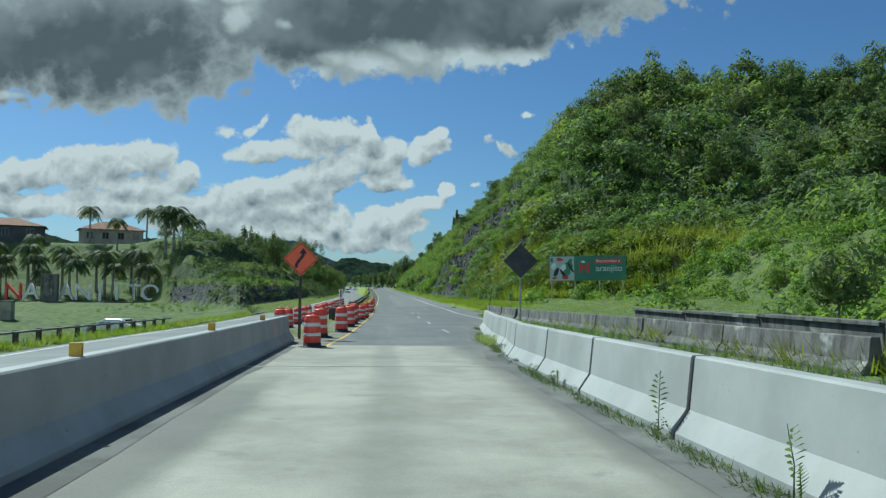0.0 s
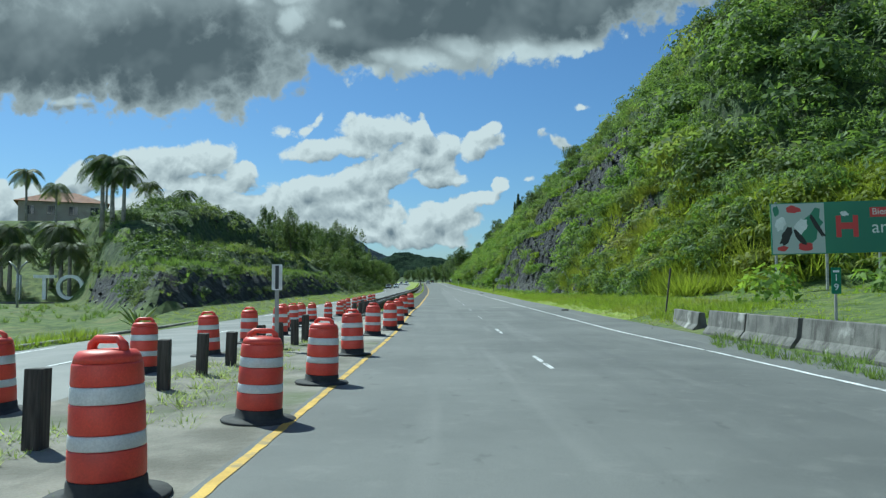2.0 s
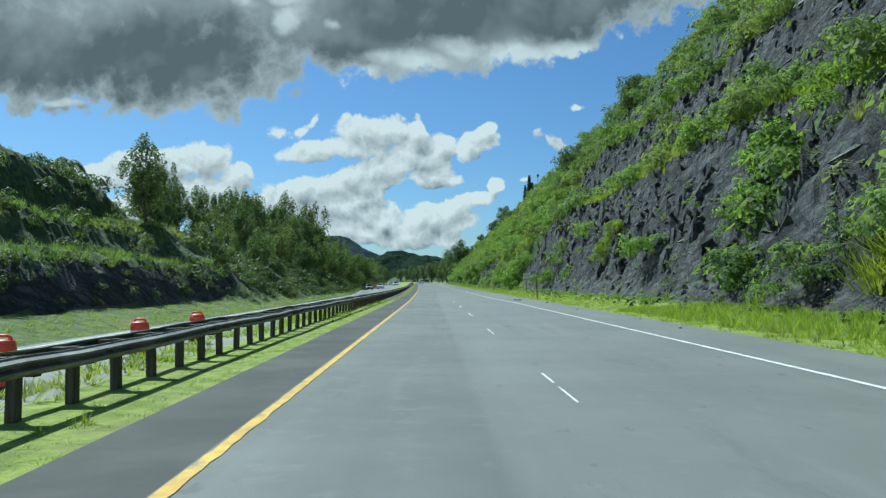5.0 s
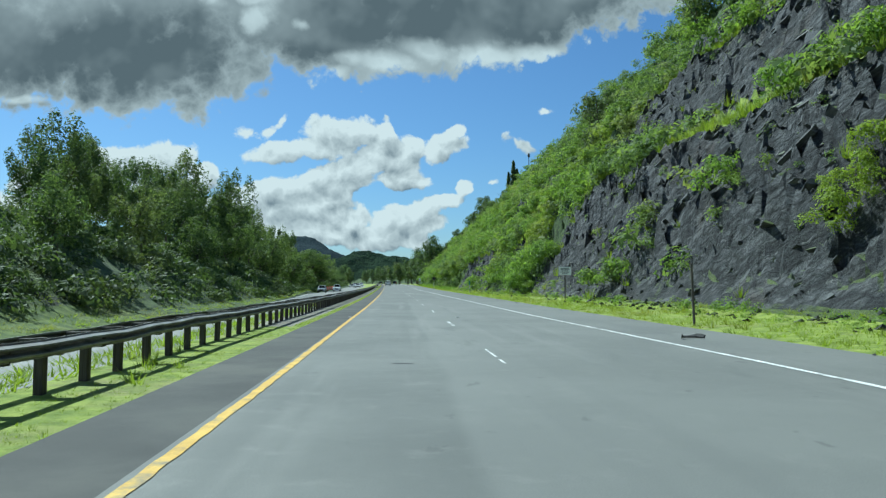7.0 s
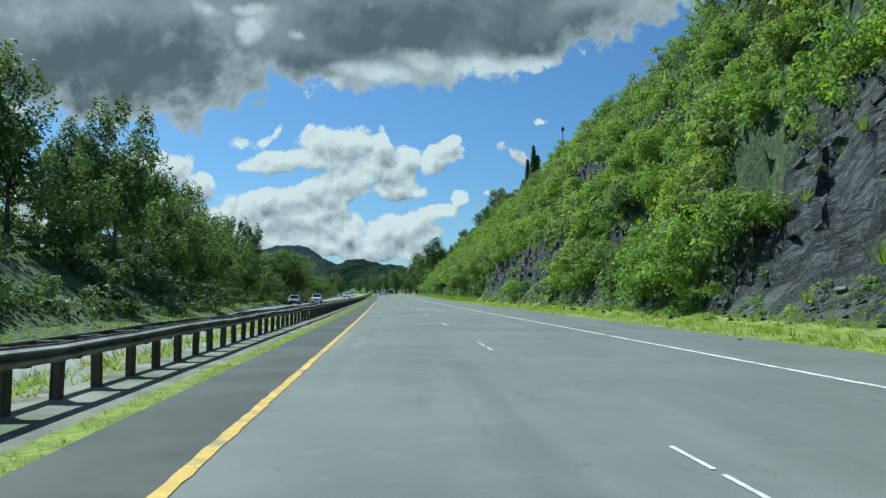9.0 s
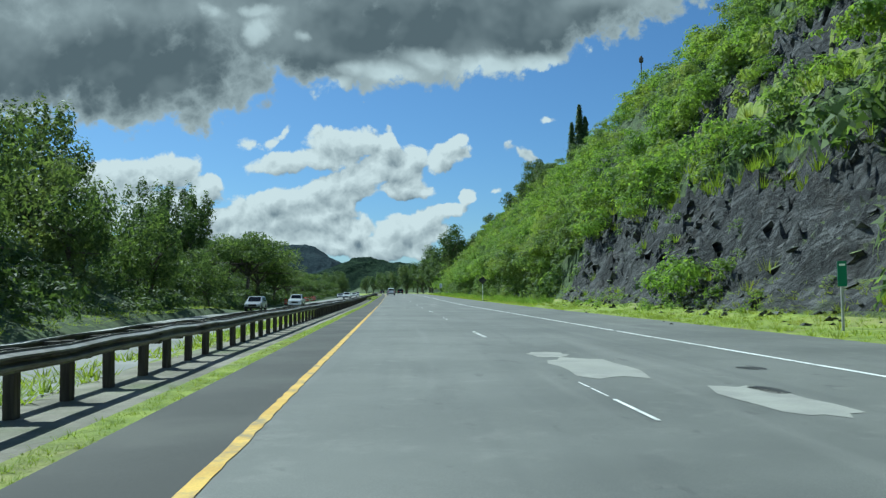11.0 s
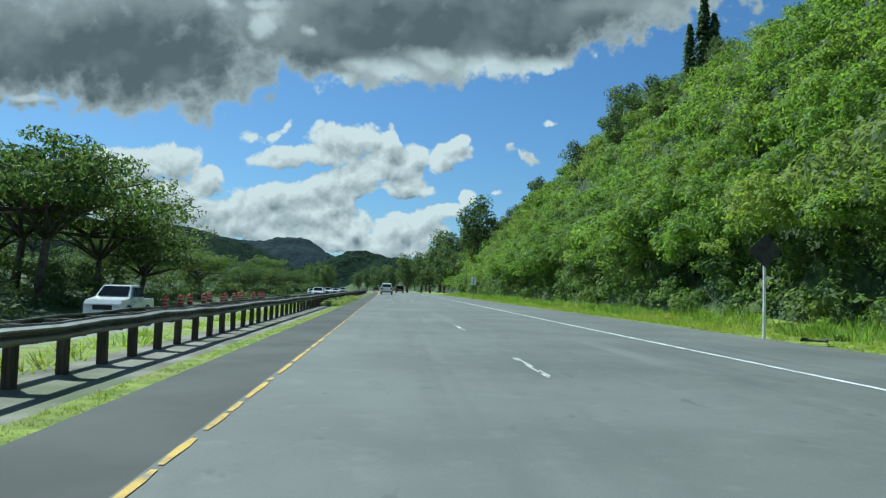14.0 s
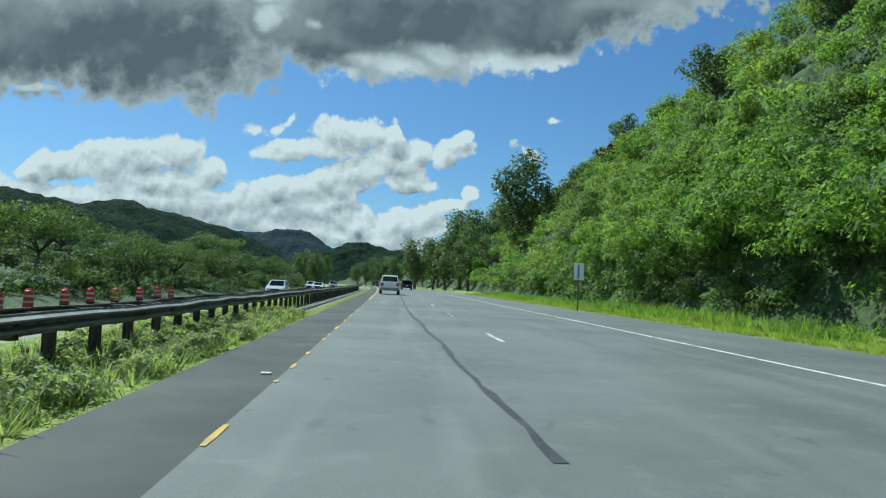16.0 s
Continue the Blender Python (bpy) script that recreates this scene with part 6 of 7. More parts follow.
verge("barrier_weeds", 70, 70, 29.4, 32.4, lambda y: 4.05 + 0 * y, lambda y: 4.45 + 0 * y, lambda u, y: 0.01 + 0 * u, tall_blade, LEAF_WEED, "clump of dry weeds at the barrier foot", 0.75)
verge("barrier_weeds", 900, 65, 8, 44, lambda y: np.interp(y, (-60, 24, 28, 32, 36, 45), (3.78, 3.82, 4.25, 4.42, 4.82, 5.82)) - 0.2, lambda y: np.interp(y, (-60, 24, 28, 32, 36, 45), (3.78, 3.82, 4.25, 4.42, 4.82, 5.82)) + 0.02, lambda u, y: 0.01 + 0 * u, blade, LEAF_DARK, "dry dark weeds along the barrier foot", 0.9, 0.36)

rg = np.random.default_rng(83)
jy = np.array([13.0, 16.9, 18.6, 20.3, 22.4, 24.0, 26.2, 28.0, 29.6, 32.5])
ju = np.array([foot_right(v) for v in jy]) - 0.10
scatter("joint_weeds", [v * 0.16 for v in small_mound], np.stack([ju + road_x(jy), jy, road_z(jy) + 0.06, rg.uniform(0.5, 1.1, len(jy))], 1), LEAF_DARK, "small dark weeds sprouting at the barrier joints", "weeds", 84)

# fern-like weeds by the barrier
def fern(h, seed):
    r = random.Random(seed)
    bm = bmesh.new()
    tube(bm, [(0, 0, 0), (0.01, 0, h * 0.5), (r.uniform(-0.05, 0.05), 0.02, h)], [0.008, 0.006, 0.003], 5)
    for k in range(16):
        z = h * (0.35 + 0.62 * k / 16)
        l = 0.13 * (1 - abs(k - 7) / 11)
        s = 1 if k % 2 else -1
        bm.faces.new([bm.verts.new(v) for v in ((0, 0, z), (s * l * 0.6, -0.03, z + 0.045), (s * l, -0.02, z + 0.035), (s * l * 0.5, 0.01, z + 0.012))])
    return bm


for k, (u, y, h) in enumerate(((3.72, 13.1, 0.75), (3.68, 10.2, 0.62), (3.62, 10.0, 0.35), (3.72, 18.0, 0.3), (4.3, 29.5, 0.35))):
    f = part("weed", fern(h, k), LEAF_DARK)
    f.matrix_world = place(u, y, 0.0, 20 * k)
    tagged(f, "feathery weed sprouting at the barrier's foot", "weed", "barrier weeds")


# spiky plant at the edge of the lawn
t_ag = thing("agave", "pale spiky agave plant at the edge of the lawn", "plant", at=place(-12.7, 85.2, float(hill_left(np.array([12.7]), np.array([85.0]))[0])))
for k in range(18):
    a, up = 2 * math.pi * k * 0.382, 0.25 + 0.045 * k
    o = Vector((math.cos(a), math.sin(a), 0))
    s = Vector((-math.sin(a), math.cos(a), 0)) * 0.055
    rise = Vector((0, 0, 1)) * up
    bm = bmesh.new()
    p = [bm.verts.new(v) for v in (-s, s, o * 0.5 + rise * 0.75 + s * 1.2, o * 0.95 + rise * 1.15, o * 0.5 + rise * 0.75 - s * 1.2)]
    bm.faces.new(p)
    bmesh.ops.solidify(bm, geom=bm.faces[:], thickness=0.02)
    part("leaf", bm, LEAF_WEED, t_ag)


# ---------------------------------------------------------------- trees
def tree(name, label, seed, h, crown_w, crown_h, leaf_mat, n=1500, leaf=0.42, lobes=16, lobe=0.34, trunk=0.22, limbs=6, lift=0.0, droop=0.3, taper=0.0):
    """A tapered trunk with limbs and a crown of leaf clumps; its foot is at the origin."""
    r = random.Random(seed)
    t = thing(name, label, "tree")
    bm = bmesh.new()
    top = h - crown_h * 0.55
    bend = [(r.uniform(-0.3, 0.3) * k, r.uniform(-0.3, 0.3) * k, top * k / 4 - (0.6 if k == 0 else 0)) for k in range(5)]
    tube(bm, bend, [trunk * (1 - 0.17 * k) for k in range(5)], 9)
    for k in range(limbs):
        a = 2 * math.pi * (k + r.random() * 0.7) / limbs
        s = bend[3] if k % 2 else bend[2]
        reach = crown_w * r.uniform(0.45, 0.8)
        e = (s[0] + reach * math.cos(a), s[1] + reach * math.sin(a), h - crown_h * r.uniform(0.35, 0.9))
        m = ((s[0] + e[0]) / 2 * 0.95, (s[1] + e[1]) / 2 * 0.95, s[2] + (e[2] - s[2]) * 0.62)
        tube(bm, [s, m, e], [trunk * 0.5, trunk * 0.3, trunk * 0.08], 6)
    part("trunk", bm, BARK, t, smooth=True)
    v = clump(seed + 500, n, (crown_w, crown_w, crown_h / 2), leaf, lobes, lobe, droop, 0.5, -0.55)
    squeeze = 1 - taper * np.clip(v.reshape(-1, 3, 3).mean(1)[:, 2] / crown_h + 0.5, 0, 1.1)
    keep = v.reshape(-1, 3, 3)
    mid = keep.mean(1, keepdims=True)
    v = (keep - mid + mid * np.stack([squeeze, squeeze, np.ones_like(squeeze)], 1)[:, None, :]).reshape(-1, 3)
    v[:, 2] += h - crown_h / 2 + lift
    c = new("crown", leaves_mesh("crown", v, leaf_mat))
    c.parent = t
    return t


def plant(t, spots, seed=1, scale=(0.85, 1.15), sink=0.1):
    """Put copies of a tree at (u, y[, size]) on the hill."""
    r = random.Random(seed)
    for k, (u, y, *s) in enumerate(spots):
        z = float(hill_right(np.array([u]), np.array([y]))[0]) if u > 0 else float(hill_left(np.array([-u]), np.array([y]))[0])
        f = (s[0] if s else 1.0) * r.uniform(*scale)
        m = place(u, y, z - sink, r.uniform(0, 360)) @ Matrix.Diagonal((f, f, f * r.uniform(0.92, 1.08), 1))
        if k == 0:
            t.matrix_world = m
        else:
            o = copy_thing(t, place(u, y, z - sink, r.uniform(0, 360)))
            o.scale = (f, f, f * r.uniform(0.92, 1.08))


def wood_height(y):
    return float(np.interp(y, (180, 205, 222, 235, 250, 266, 282, 300, 322, 340), (0.50, 0.60, 0.65, 0.66, 0.68, 0.75, 0.88, 0.86, 0.78, 0.7)))


tall_a = tree("broadleaf_tree", "tall dark broadleaf tree in the roadside wood", 1, 17, 5.6, 17, LEAF_DARK, 5200, 0.46, 46, 0.24, taper=0.40)
tall_b = tree("broadleaf_tree", "tall grey-green feathery tree in the roadside wood", 2, 18, 5.4, 17.5, LEAF_DARK, 5200, 0.44, 50, 0.21, taper=0.45)
tall_c = tree("broadleaf_tree", "rounded grey-green roadside tree", 3, 10, 4.2, 9.6, LEAF_GREY, 3400, 0.42, 24, 0.32)
plant(tall_a, [(-24, 182, wood_height(182)), (-29, 200, wood_height(200)), (-22, 212, wood_height(212)), (-33, 218, wood_height(218)), (-26, 228, wood_height(228)), (-21, 240, wood_height(240)), (-31, 246, wood_height(246)), (-25, 258, wood_height(258)), (-35, 266, wood_height(266)), (-21, 268, wood_height(268)), (-29, 279, wood_height(279)), (-26, 290, wood_height(290)), (-34, 292, wood_height(292)), (-25, 302, wood_height(302)), (-27, 312, wood_height(312)), (-27, 322, wood_height(322)), (-36, 238, wood_height(238)), (-40, 256, wood_height(256)), (-42, 280, wood_height(280)), (-30.5, 350, 0.95), (-31.5, 358, 0.9)], seed=2, scale=(0.72, 1.22))
plant(tall_b, [(-27, 190, wood_height(190)), (-32, 207, wood_height(207)), (-24, 221, wood_height(221)), (-30, 234, wood_height(234)), (-36, 252, wood_height(252)), (-25, 249, wood_height(249)), (-32, 262, wood_height(262)), (-34, 273, wood_height(273)), (-27, 283, wood_height(283)), (-26, 297, wood_height(297)), (-30, 302, wood_height(302)), (-28, 317, wood_height(317)), (-38, 228, wood_height(228)), (-40, 300, wood_height(300)), (-21, 339, 0.62), (-26, 334, 0.7), (-27, 354, 0.98), (-24.8, 351, 0.86)], seed=3, scale=(0.72, 1.22))
plant(tall_c, [(-19, 186, wood_height(186)), (-18.5, 204, wood_height(204)), (-20, 224, wood_height(224)), (-18, 236, wood_height(236)), (-19, 254, wood_height(254)), (-18, 275, wood_height(275)), (-18.5, 288, wood_height(288)), (-21, 305, wood_height(305)), (-19, 316, wood_height(316)), (-17.5, 330, wood_height(330)), (-22, 335, wood_height(335)), (-27, 330, wood_height(330))], seed=4)
near_bush = tree("broadleaf_tree", "leafy young tree beside the old ramp wall", 12, 4.2, 1.7, 3.6, LEAF_GREY, 900, 0.34, 12, 0.36, 0.08)
plant(near_bush, [(18.6, 33), (20.5, 37, 0.8), (22, 60, 0.6)], seed=12)
flat_a = tree("spreading_tree", "wide flat-crowned rain tree beside the oncoming road", 5, 10.0, 8.8, 5.6, LEAF_GREY, 7000, 0.38, 60, 0.21, 0.32, 11, 0.0, 0.1)
flat_b = tree("spreading_tree", "wide dark flat-crowned rain tree", 6, 9.0, 7.5, 6.4, LEAF_DARK, 5000, 0.38, 50, 0.22, 0.32, 9, 0.0, 0.1)
plant(flat_a, [(-22, 374, 1.08), (-26, 379, 1.0), (-21.5, 383, 0.9), (-24, 394, 0.85), (-20, 410, 0.62), (-26, 432, 0.62), (-22, 455, 0.62), (-24, 482, 0.62), (-34, 400, 0.62), (-26, 510, 0.62), (-32, 540, 0.62)], seed=5)
plant(flat_b, [(-19.5, 388, 0.85), (-30, 384, 0.85), (-29, 418, 0.62), (-20, 438, 0.62), (-32, 450, 0.62), (-21, 470, 0.62), (-30, 470, 0.62), (-22, 497, 0.62), (-21, 525, 0.62), (-24, 555, 0.62), (-36, 425, 0.62), (-38, 480, 0.62), (-28, 580, 0.62)], seed=6)
crest_a = tree("hilltop_tree", "dark dense tree on the crest of the hill", 7, 8.0, 3.4, 6.0, LEAF_DARK, 1700, 0.40, 16, 0.34)
plant(crest_a, [(29, 256, 1.1), (27, 252, 0.8), (33, 262), (36, 240), (40, 148, 0.9), (44, 142, 0.9), (57, 166, 1.1), (34.5, 428, 1.3), (32.5, 424, 1.0), (36.5, 434, 1.1), (33, 446, 1.0), (35, 415, 0.9), (30, 462, 0.9), (27, 474, 0.9), (25, 480), (21, 487, 0.95), (18, 494, 1.1), (43, 310, 0.7), (45, 195, 0.8), (44, 215, 0.8), (41, 290, 0.7), (40, 408, 0.8)], seed=7, sink=1.4)
slope_tree = tree("thicket_tree", "rounded grey-green tree rising from the hillside thicket", 17, 6.5, 3.3, 5.8, LEAF_GREY, 1000, 0.60, 18, 0.33)
rg = np.random.default_rng(171)
more = [(float(a), float(b), float(c)) for a, b, c in zip(rg.uniform(40, 96, 120), rg.uniform(84, 205, 120), rg.uniform(0.7, 1.45, 120)) if float(hill_right(np.array([a]), np.array([b]))[0]) > 15 and a + 0.25 * (205 - b) > 52][:46]
dark_tree = tree("thicket_tree", "dark rounded tree rising from the hillside thicket", 18, 7.0, 3.4, 6.4, LEAF_GREY, 1500, 0.50, 22, 0.30)
plant(dark_tree, more[::2], seed=18)
plant(slope_tree, more[1::2] + [(48, 120, 0.7), (55, 112, 0.7), (62, 128, 0.8), (52, 140, 1.2), (60, 148), (68, 140, 1.3), (45, 150, 1.15), (48, 154, 1.25), (52, 159, 1.3), (42, 146, 0.95), (50, 147, 1.1), (57, 155, 1.2), (38, 150, 0.8), (72, 120, 0.8), (66, 108, 0.7), (78, 132, 1.0), (82, 118, 0.9), (54, 168, 1.1), (64, 160, 1.3), (75, 152, 1.2), (44, 132, 0.9), (50, 186, 1.0), (60, 182, 1.2), (42, 176, 0.8), (76, 82, 0.6)], seed=17)
red = tree("reddish_tree", "small tree with dark reddish leaves on the crest", 8, 5.0, 2.2, 2.8, LEAF_RED, 800, 0.36, 11, 0.34, 0.12)
plant(red, [(30.0, 472, 1.3)], seed=8)
end_a = tree("broadleaf_tree", "big dark round tree at the end of the road", 9, 13, 5.2, 12.6, LEAF_DARK, 3000, 0.62, 24, 0.34, 0.35)
plant(end_a, [(14, 665), (13, 690), (14, 720), (14, 750), (16, 790), (2, 820, 1.2), (-6, 830, 1.2), (-20, 640), (-22, 680), (-20, 720), (-16, 610), (8.8, 545, 1.05), (16.5, 522, 1.1), (21.2, 482, 1.0), (16, 505), (18, 520), (15, 536), (20, 548), (14, 556), (24, 530), (17, 575), (22, 590), (13, 600), (30, 560), (18, 620), (26, 640)], seed=9)


def spire(name, label, h, w, mat, seed):
    """A slim conifer: a trunk and a narrow cone of foliage."""
    t = thing(name, label, "tree")
    bm = bmesh.new()
    tube(bm, [(0, 0, -0.5), (0, 0, h * 0.5), (0, 0, h * 0.97)], [0.22, 0.14, 0.03], 8)
    part("trunk", bm, BARK, t)
    rg = np.random.default_rng(seed)
    n = 2600
    z = rg.uniform(0.06, 1.0, n) ** 0.9
    a = rg.uniform(0, 2 * np.pi, n)
    r = w * (1.02 - z) ** 0.6 * (0.6 + 0.4 * np.sin(z * 60 + a * 2) ** 2) * rg.uniform(0.3, 1.0, n)
    p = np.stack([r * np.cos(a), r * np.sin(a), z * h], 1)
    v = leaf_quads(rg, p, np.stack([np.cos(a), np.sin(a), 0.6 + 0 * a], 1), 0.75, 0.34, -1.2)
    c = new("crown", leaves_mesh("crown", v, mat))
    c.parent = t
    return t


cyp = spire("cypress", "slim dark conifer standing on the crest", 14.5, 2.3, LEAF_DARK, 3)
plant(cyp, [(46.2, 428, 1.0), (44.7, 429.5, 0.82), (47.3, 427, 0.90)], seed=11, scale=(0.98, 1.02))
# lone pole with a bulky head on the crest
zc = float(hill_right(np.array([39.8]), np.array([364.3]))[0])
lp = thing("light_pole", "thin dark pole with a bulky lamp head on the crest", "pole", at=place(39.8, 364.3, zc - 0.2))
part("post", pole(7.2, 0.09), TIMBER, lp)
bm = bmesh.new()
lathe(bm, [(0.10, 6.9), (0.34, 7.1), (0.36, 7.6), (0.12, 8.0)], 10)
part("lamp_head", bm, TIMBER, lp)


# ---------------------------------------------------------------- palms
def palm(name, label, h, fronds, length, seed, trunk=0.16):
    t = thing(name, label, "palm tree", "palms")
    r = random.Random(seed)
    bm = bmesh.new()
    tube(bm, [(0, 0, -0.6), (0.05, 0, h * 0.3), (0.1, 0.05, h * 0.7), (0.12, 0.05, h)], [trunk * 1.3, trunk, trunk * 0.85, trunk * 0.75], 9)
    part("trunk", bm, PALE_BARK, t, smooth=True)
    for k in range(fronds):
        a = 2 * math.pi * (k + r.uniform(-0.2, 0.2)) / fronds
        rise = r.uniform(-0.25, 1.0)
        quads = []
        pts = []
        for s in np.linspace(0, 1, 9):
            out = length * (s * (0.92 - 0.15 * s))
            zz = h + length * (rise * s * 0.75 - (0.75 + 0.25 * rise) * s * s)
            pts.append(Vector((0.12 + out * math.cos(a), 0.05 + out * math.sin(a), zz)))
        side = Vector((-math.sin(a), math.cos(a), 0))
        for i, (p, q) in enumerate(zip(pts, pts[1:])):
            for j in range(2):
                w = length * 0.20 * math.sin(math.pi * (0.12 + 0.85 * (i + 0.5 * j) / 8))
                c0, c1 = p.lerp(q, 0.5 * j), p.lerp(q, 0.5 * j + 0.36)
                for s in (-1, 1):
                    drop = Vector((0, 0, -w * 0.55)) + (q - p).normalized() * w * 0.35
                    quads += [c0, c1, c1 + side * s * w + drop, c0 + side * s * w * 0.92 + drop]
        f = new("frond", quads_mesh("frond", np.array([tuple(v) for v in quads]), LEAF_PALM))
        f.parent = t
    return t


palm_a = palm("palm_tree", "slender palm with drooping fronds on the hilltop", 6.6, 15, 3.0, 1)
plant(palm_a, [(-47, 146, 1.0), (-44.6, 155, 1.05), (-41.5, 163, 0.95), (-40.2, 168, 0.9), (-39.2, 172, 0.9), (-47.5, 178, 0.9), (-58, 138, 1.0), (-33, 186, 0.8), (-50, 190, 1.0), (-54, 152, 0.9)], seed=21)
palm_b = palm("royal_palm", "royal palm with a pale trunk behind the town letters", 6.4, 20, 3.0, 2, 0.2)
plant(palm_b, [(-30.5 - 1.75 * k, 126.5 + 1.6 * (k % 3), 0.84 + 0.09 * ((k * 7) % 3)) for k in range(20)], seed=22)

# ---------------------------------------------------------------- town letters on the lawn
letters = thing("letter_sign", "row of large white three-dimensional town letters on a plinth", "letter sign", at=pose(-44.0, 123.0, -0.75, 0, 0, 6))
bm = bmesh.new()
box(bm, -11.0, 11.0, -0.7, 0.7, -0.6, 0.55, bevel=0.05)
part("plinth", bm, OLD_CONCRETE, letters)
for k, ch in enumerate("NARANJITO"):
    mt = WHITE if k else PINK
    lettering(ch, 3.5, mt, letters, pose(-9.6 + 2.4 * k, 0, 1.85) @ FACE, 0.2, "letter")

# small things round the lawn
fork = thing("forked_post", "grey post with a forked top standing on the lawn", "post", at=pose(-33.6, 113.0, -0.40))
bm = bmesh.new()
tube(bm, [(0, 0, -0.4), (0, 0, 1.5), (0, 0, 3.0)], [0.11, 0.10, 0.09], 8)
part("post", bm, POLE, fork, smooth=True)
for side in (-1, 1):
    bm = bmesh.new()
    tube(bm, [(0, 0, 2.9), (side * 0.35, 0, 3.5), (side * 0.75, 0, 3.85)], [0.085, 0.08, 0.07], 8)
    part("arm", bm, POLE, fork, smooth=True)
cabinet = thing("utility_cabinet", "small pale concrete utility cabinet on the lawn", "cabinet", at=pose(-37.5, 86.0, -1.22))
bm = bmesh.new()
box(bm, -0.55, 0.55, -0.45, 0.45, -0.2, 1.75, bevel=0.04)
part("body", bm, PAD, cabinet)
bm = bmesh.new()
box(bm, -0.62, 0.62, -0.52, 0.52, 1.752, 1.86, bevel=0.02)
part("cap", bm, OLD_CONCRETE, cabinet)
pillar = thing("stone_pillar", "broad grey stone pillar beside the town letters", "pillar", at=pose(-48.0, 121.0, -0.75, 0, 0, 6))
bm = bmesh.new()
box(bm, -1.15, 1.15, -0.45, 0.45, -0.6, 4.6, bevel=0.06)
part("shaft", bm, OLD_CONCRETE, pillar)
bm = bmesh.new()
box(bm, -1.5, 1.5, -0.7, 0.7, -0.62, 0.35, bevel=0.05)
part("foot", bm, OLD_CONCRETE, pillar)

# ---------------------------------------------------------------- houses
ROOF = material("clay_roof", speckled((0.20, 0.085, 0.045), (0.30, 0.14, 0.075), 1.5, (0.14, 0.10, 0.08), 0.6, 0.5), 0.85, bump=lambda n, p: n.add("ShaderNodeTexWave", Vector=p, Scale=4.0).outputs[1], strength=0.4, distance=0.05)
PLASTER = material("plaster", speckled((0.30, 0.27, 0.235), (0.40, 0.37, 0.33), 0.8, (0.22, 0.20, 0.17), 0.4, 0.5), 0.9)
DARK_WALL = material("dark_wall", speckled((0.055, 0.06, 0.068), (0.085, 0.09, 0.10), 0.6, (0.04, 0.04, 0.04), 0.4, 0.5), 0.9)
PANE = material("window_glass", (0.02, 0.025, 0.03), 0.1)


def house(label, m, w, d, h, roof_h, wall_mat, windows=4):
    hs = thing("house", label, "house", at=m)
    bm = bmesh.new()
    box(bm, -w / 2, w / 2, -d / 2, d / 2, -3, h)
    wl = part("wall", bm, wall_mat, hs)
    bm = bmesh.new()
    o = 0.6
    if roof_h > 0.6:
        low = [bm.verts.new(v) for v in ((-w / 2 - o, -d / 2 - o, h), (w / 2 + o, -d / 2 - o, h), (w / 2 + o, d / 2 + o, h), (-w / 2 - o, d / 2 + o, h))]
        top = [bm.verts.new(v) for v in ((-w / 2 + d / 2, 0, h + roof_h), (w / 2 - d / 2, 0, h + roof_h))]
        bm.faces.new((low[0], low[1], top[1], top[0]))
        bm.faces.new((low[2], low[3], top[0], top[1]))
        bm.faces.new((low[1], low[2], top[1]))
        bm.faces.new((low[3], low[0], top[0]))
        bm.faces.new(low[::-1])
    else:
        box(bm, -w / 2 - o, w / 2 + o, -d / 2 - o, d / 2 + o, h + 0.005, h + roof_h, bevel=0.03)
    part("roof", bm, ROOF if roof_h > 0.6 else PLASTER, hs)
    for k in range(windows):
        x = -w / 2 + w * (k + 0.5) / windows
        bm = bmesh.new()
        box(bm, -0.55, 0.55, -0.03, 0.02, -0.6, 0.6)
        wn2 = part("window", bm, PANE, hs, "dark window pane")
        wn2.matrix_basis = pose(x, -d / 2 - 0.01, h * 0.55)
        bm = bmesh.new()
        for b in ((-0.62, -0.55, -0.66, 0.66), (0.55, 0.62, -0.66, 0.66), (-0.55, 0.55, 0.6, 0.66), (-0.55, 0.55, -0.66, -0.6), (-0.03, 0.03, -0.6, 0.6)):
            box(bm, b[0], b[1], -0.06, 0.0, b[2], b[3])
        part("frame", bm, PLASTER, wn2)
    return hs


house("house with a clay hip roof on the grassy hilltop", pose(-53, 160, 10.3, 0, 0, 25), 11, 8, 2.7, 1.8, PLASTER)
house("long dark hilltop building with a clay roof", pose(-75, 151, 10.3, 0, 0, 20), 24, 9, 2.7, 1.7, DARK_WALL, 6)
house("flat-roofed house among trees on the crest", pose(63, 171, 46.2, 0, 0, -60), 9, 8, 3.0, 0.35, PLASTER, 3)


# ---------------------------------------------------------------- vehicles
CAR_WHITE = material("white_car_paint", speckled((0.62, 0.64, 0.66), (0.70, 0.72, 0.74), 0.5, (0.5, 0.5, 0.5), 0.4, 0.2), 0.25)
CAR_DARK = material("black_car_paint", (0.012, 0.013, 0.016), 0.2)
CAR_SILVER = material("silver_car_paint", (0.38, 0.40, 0.43), 0.3, metal=0.5)
GLASS = material("car_glass", (0.012, 0.015, 0.018), 0.08)
LAMP = material("tail_lamp", (0.35, 0.012, 0.012), 0.25)
HEAD = material("head_lamp", (0.55, 0.57, 0.60), 0.15)
TYRE = material("tyre", (0.016, 0.016, 0.017), 0.85)


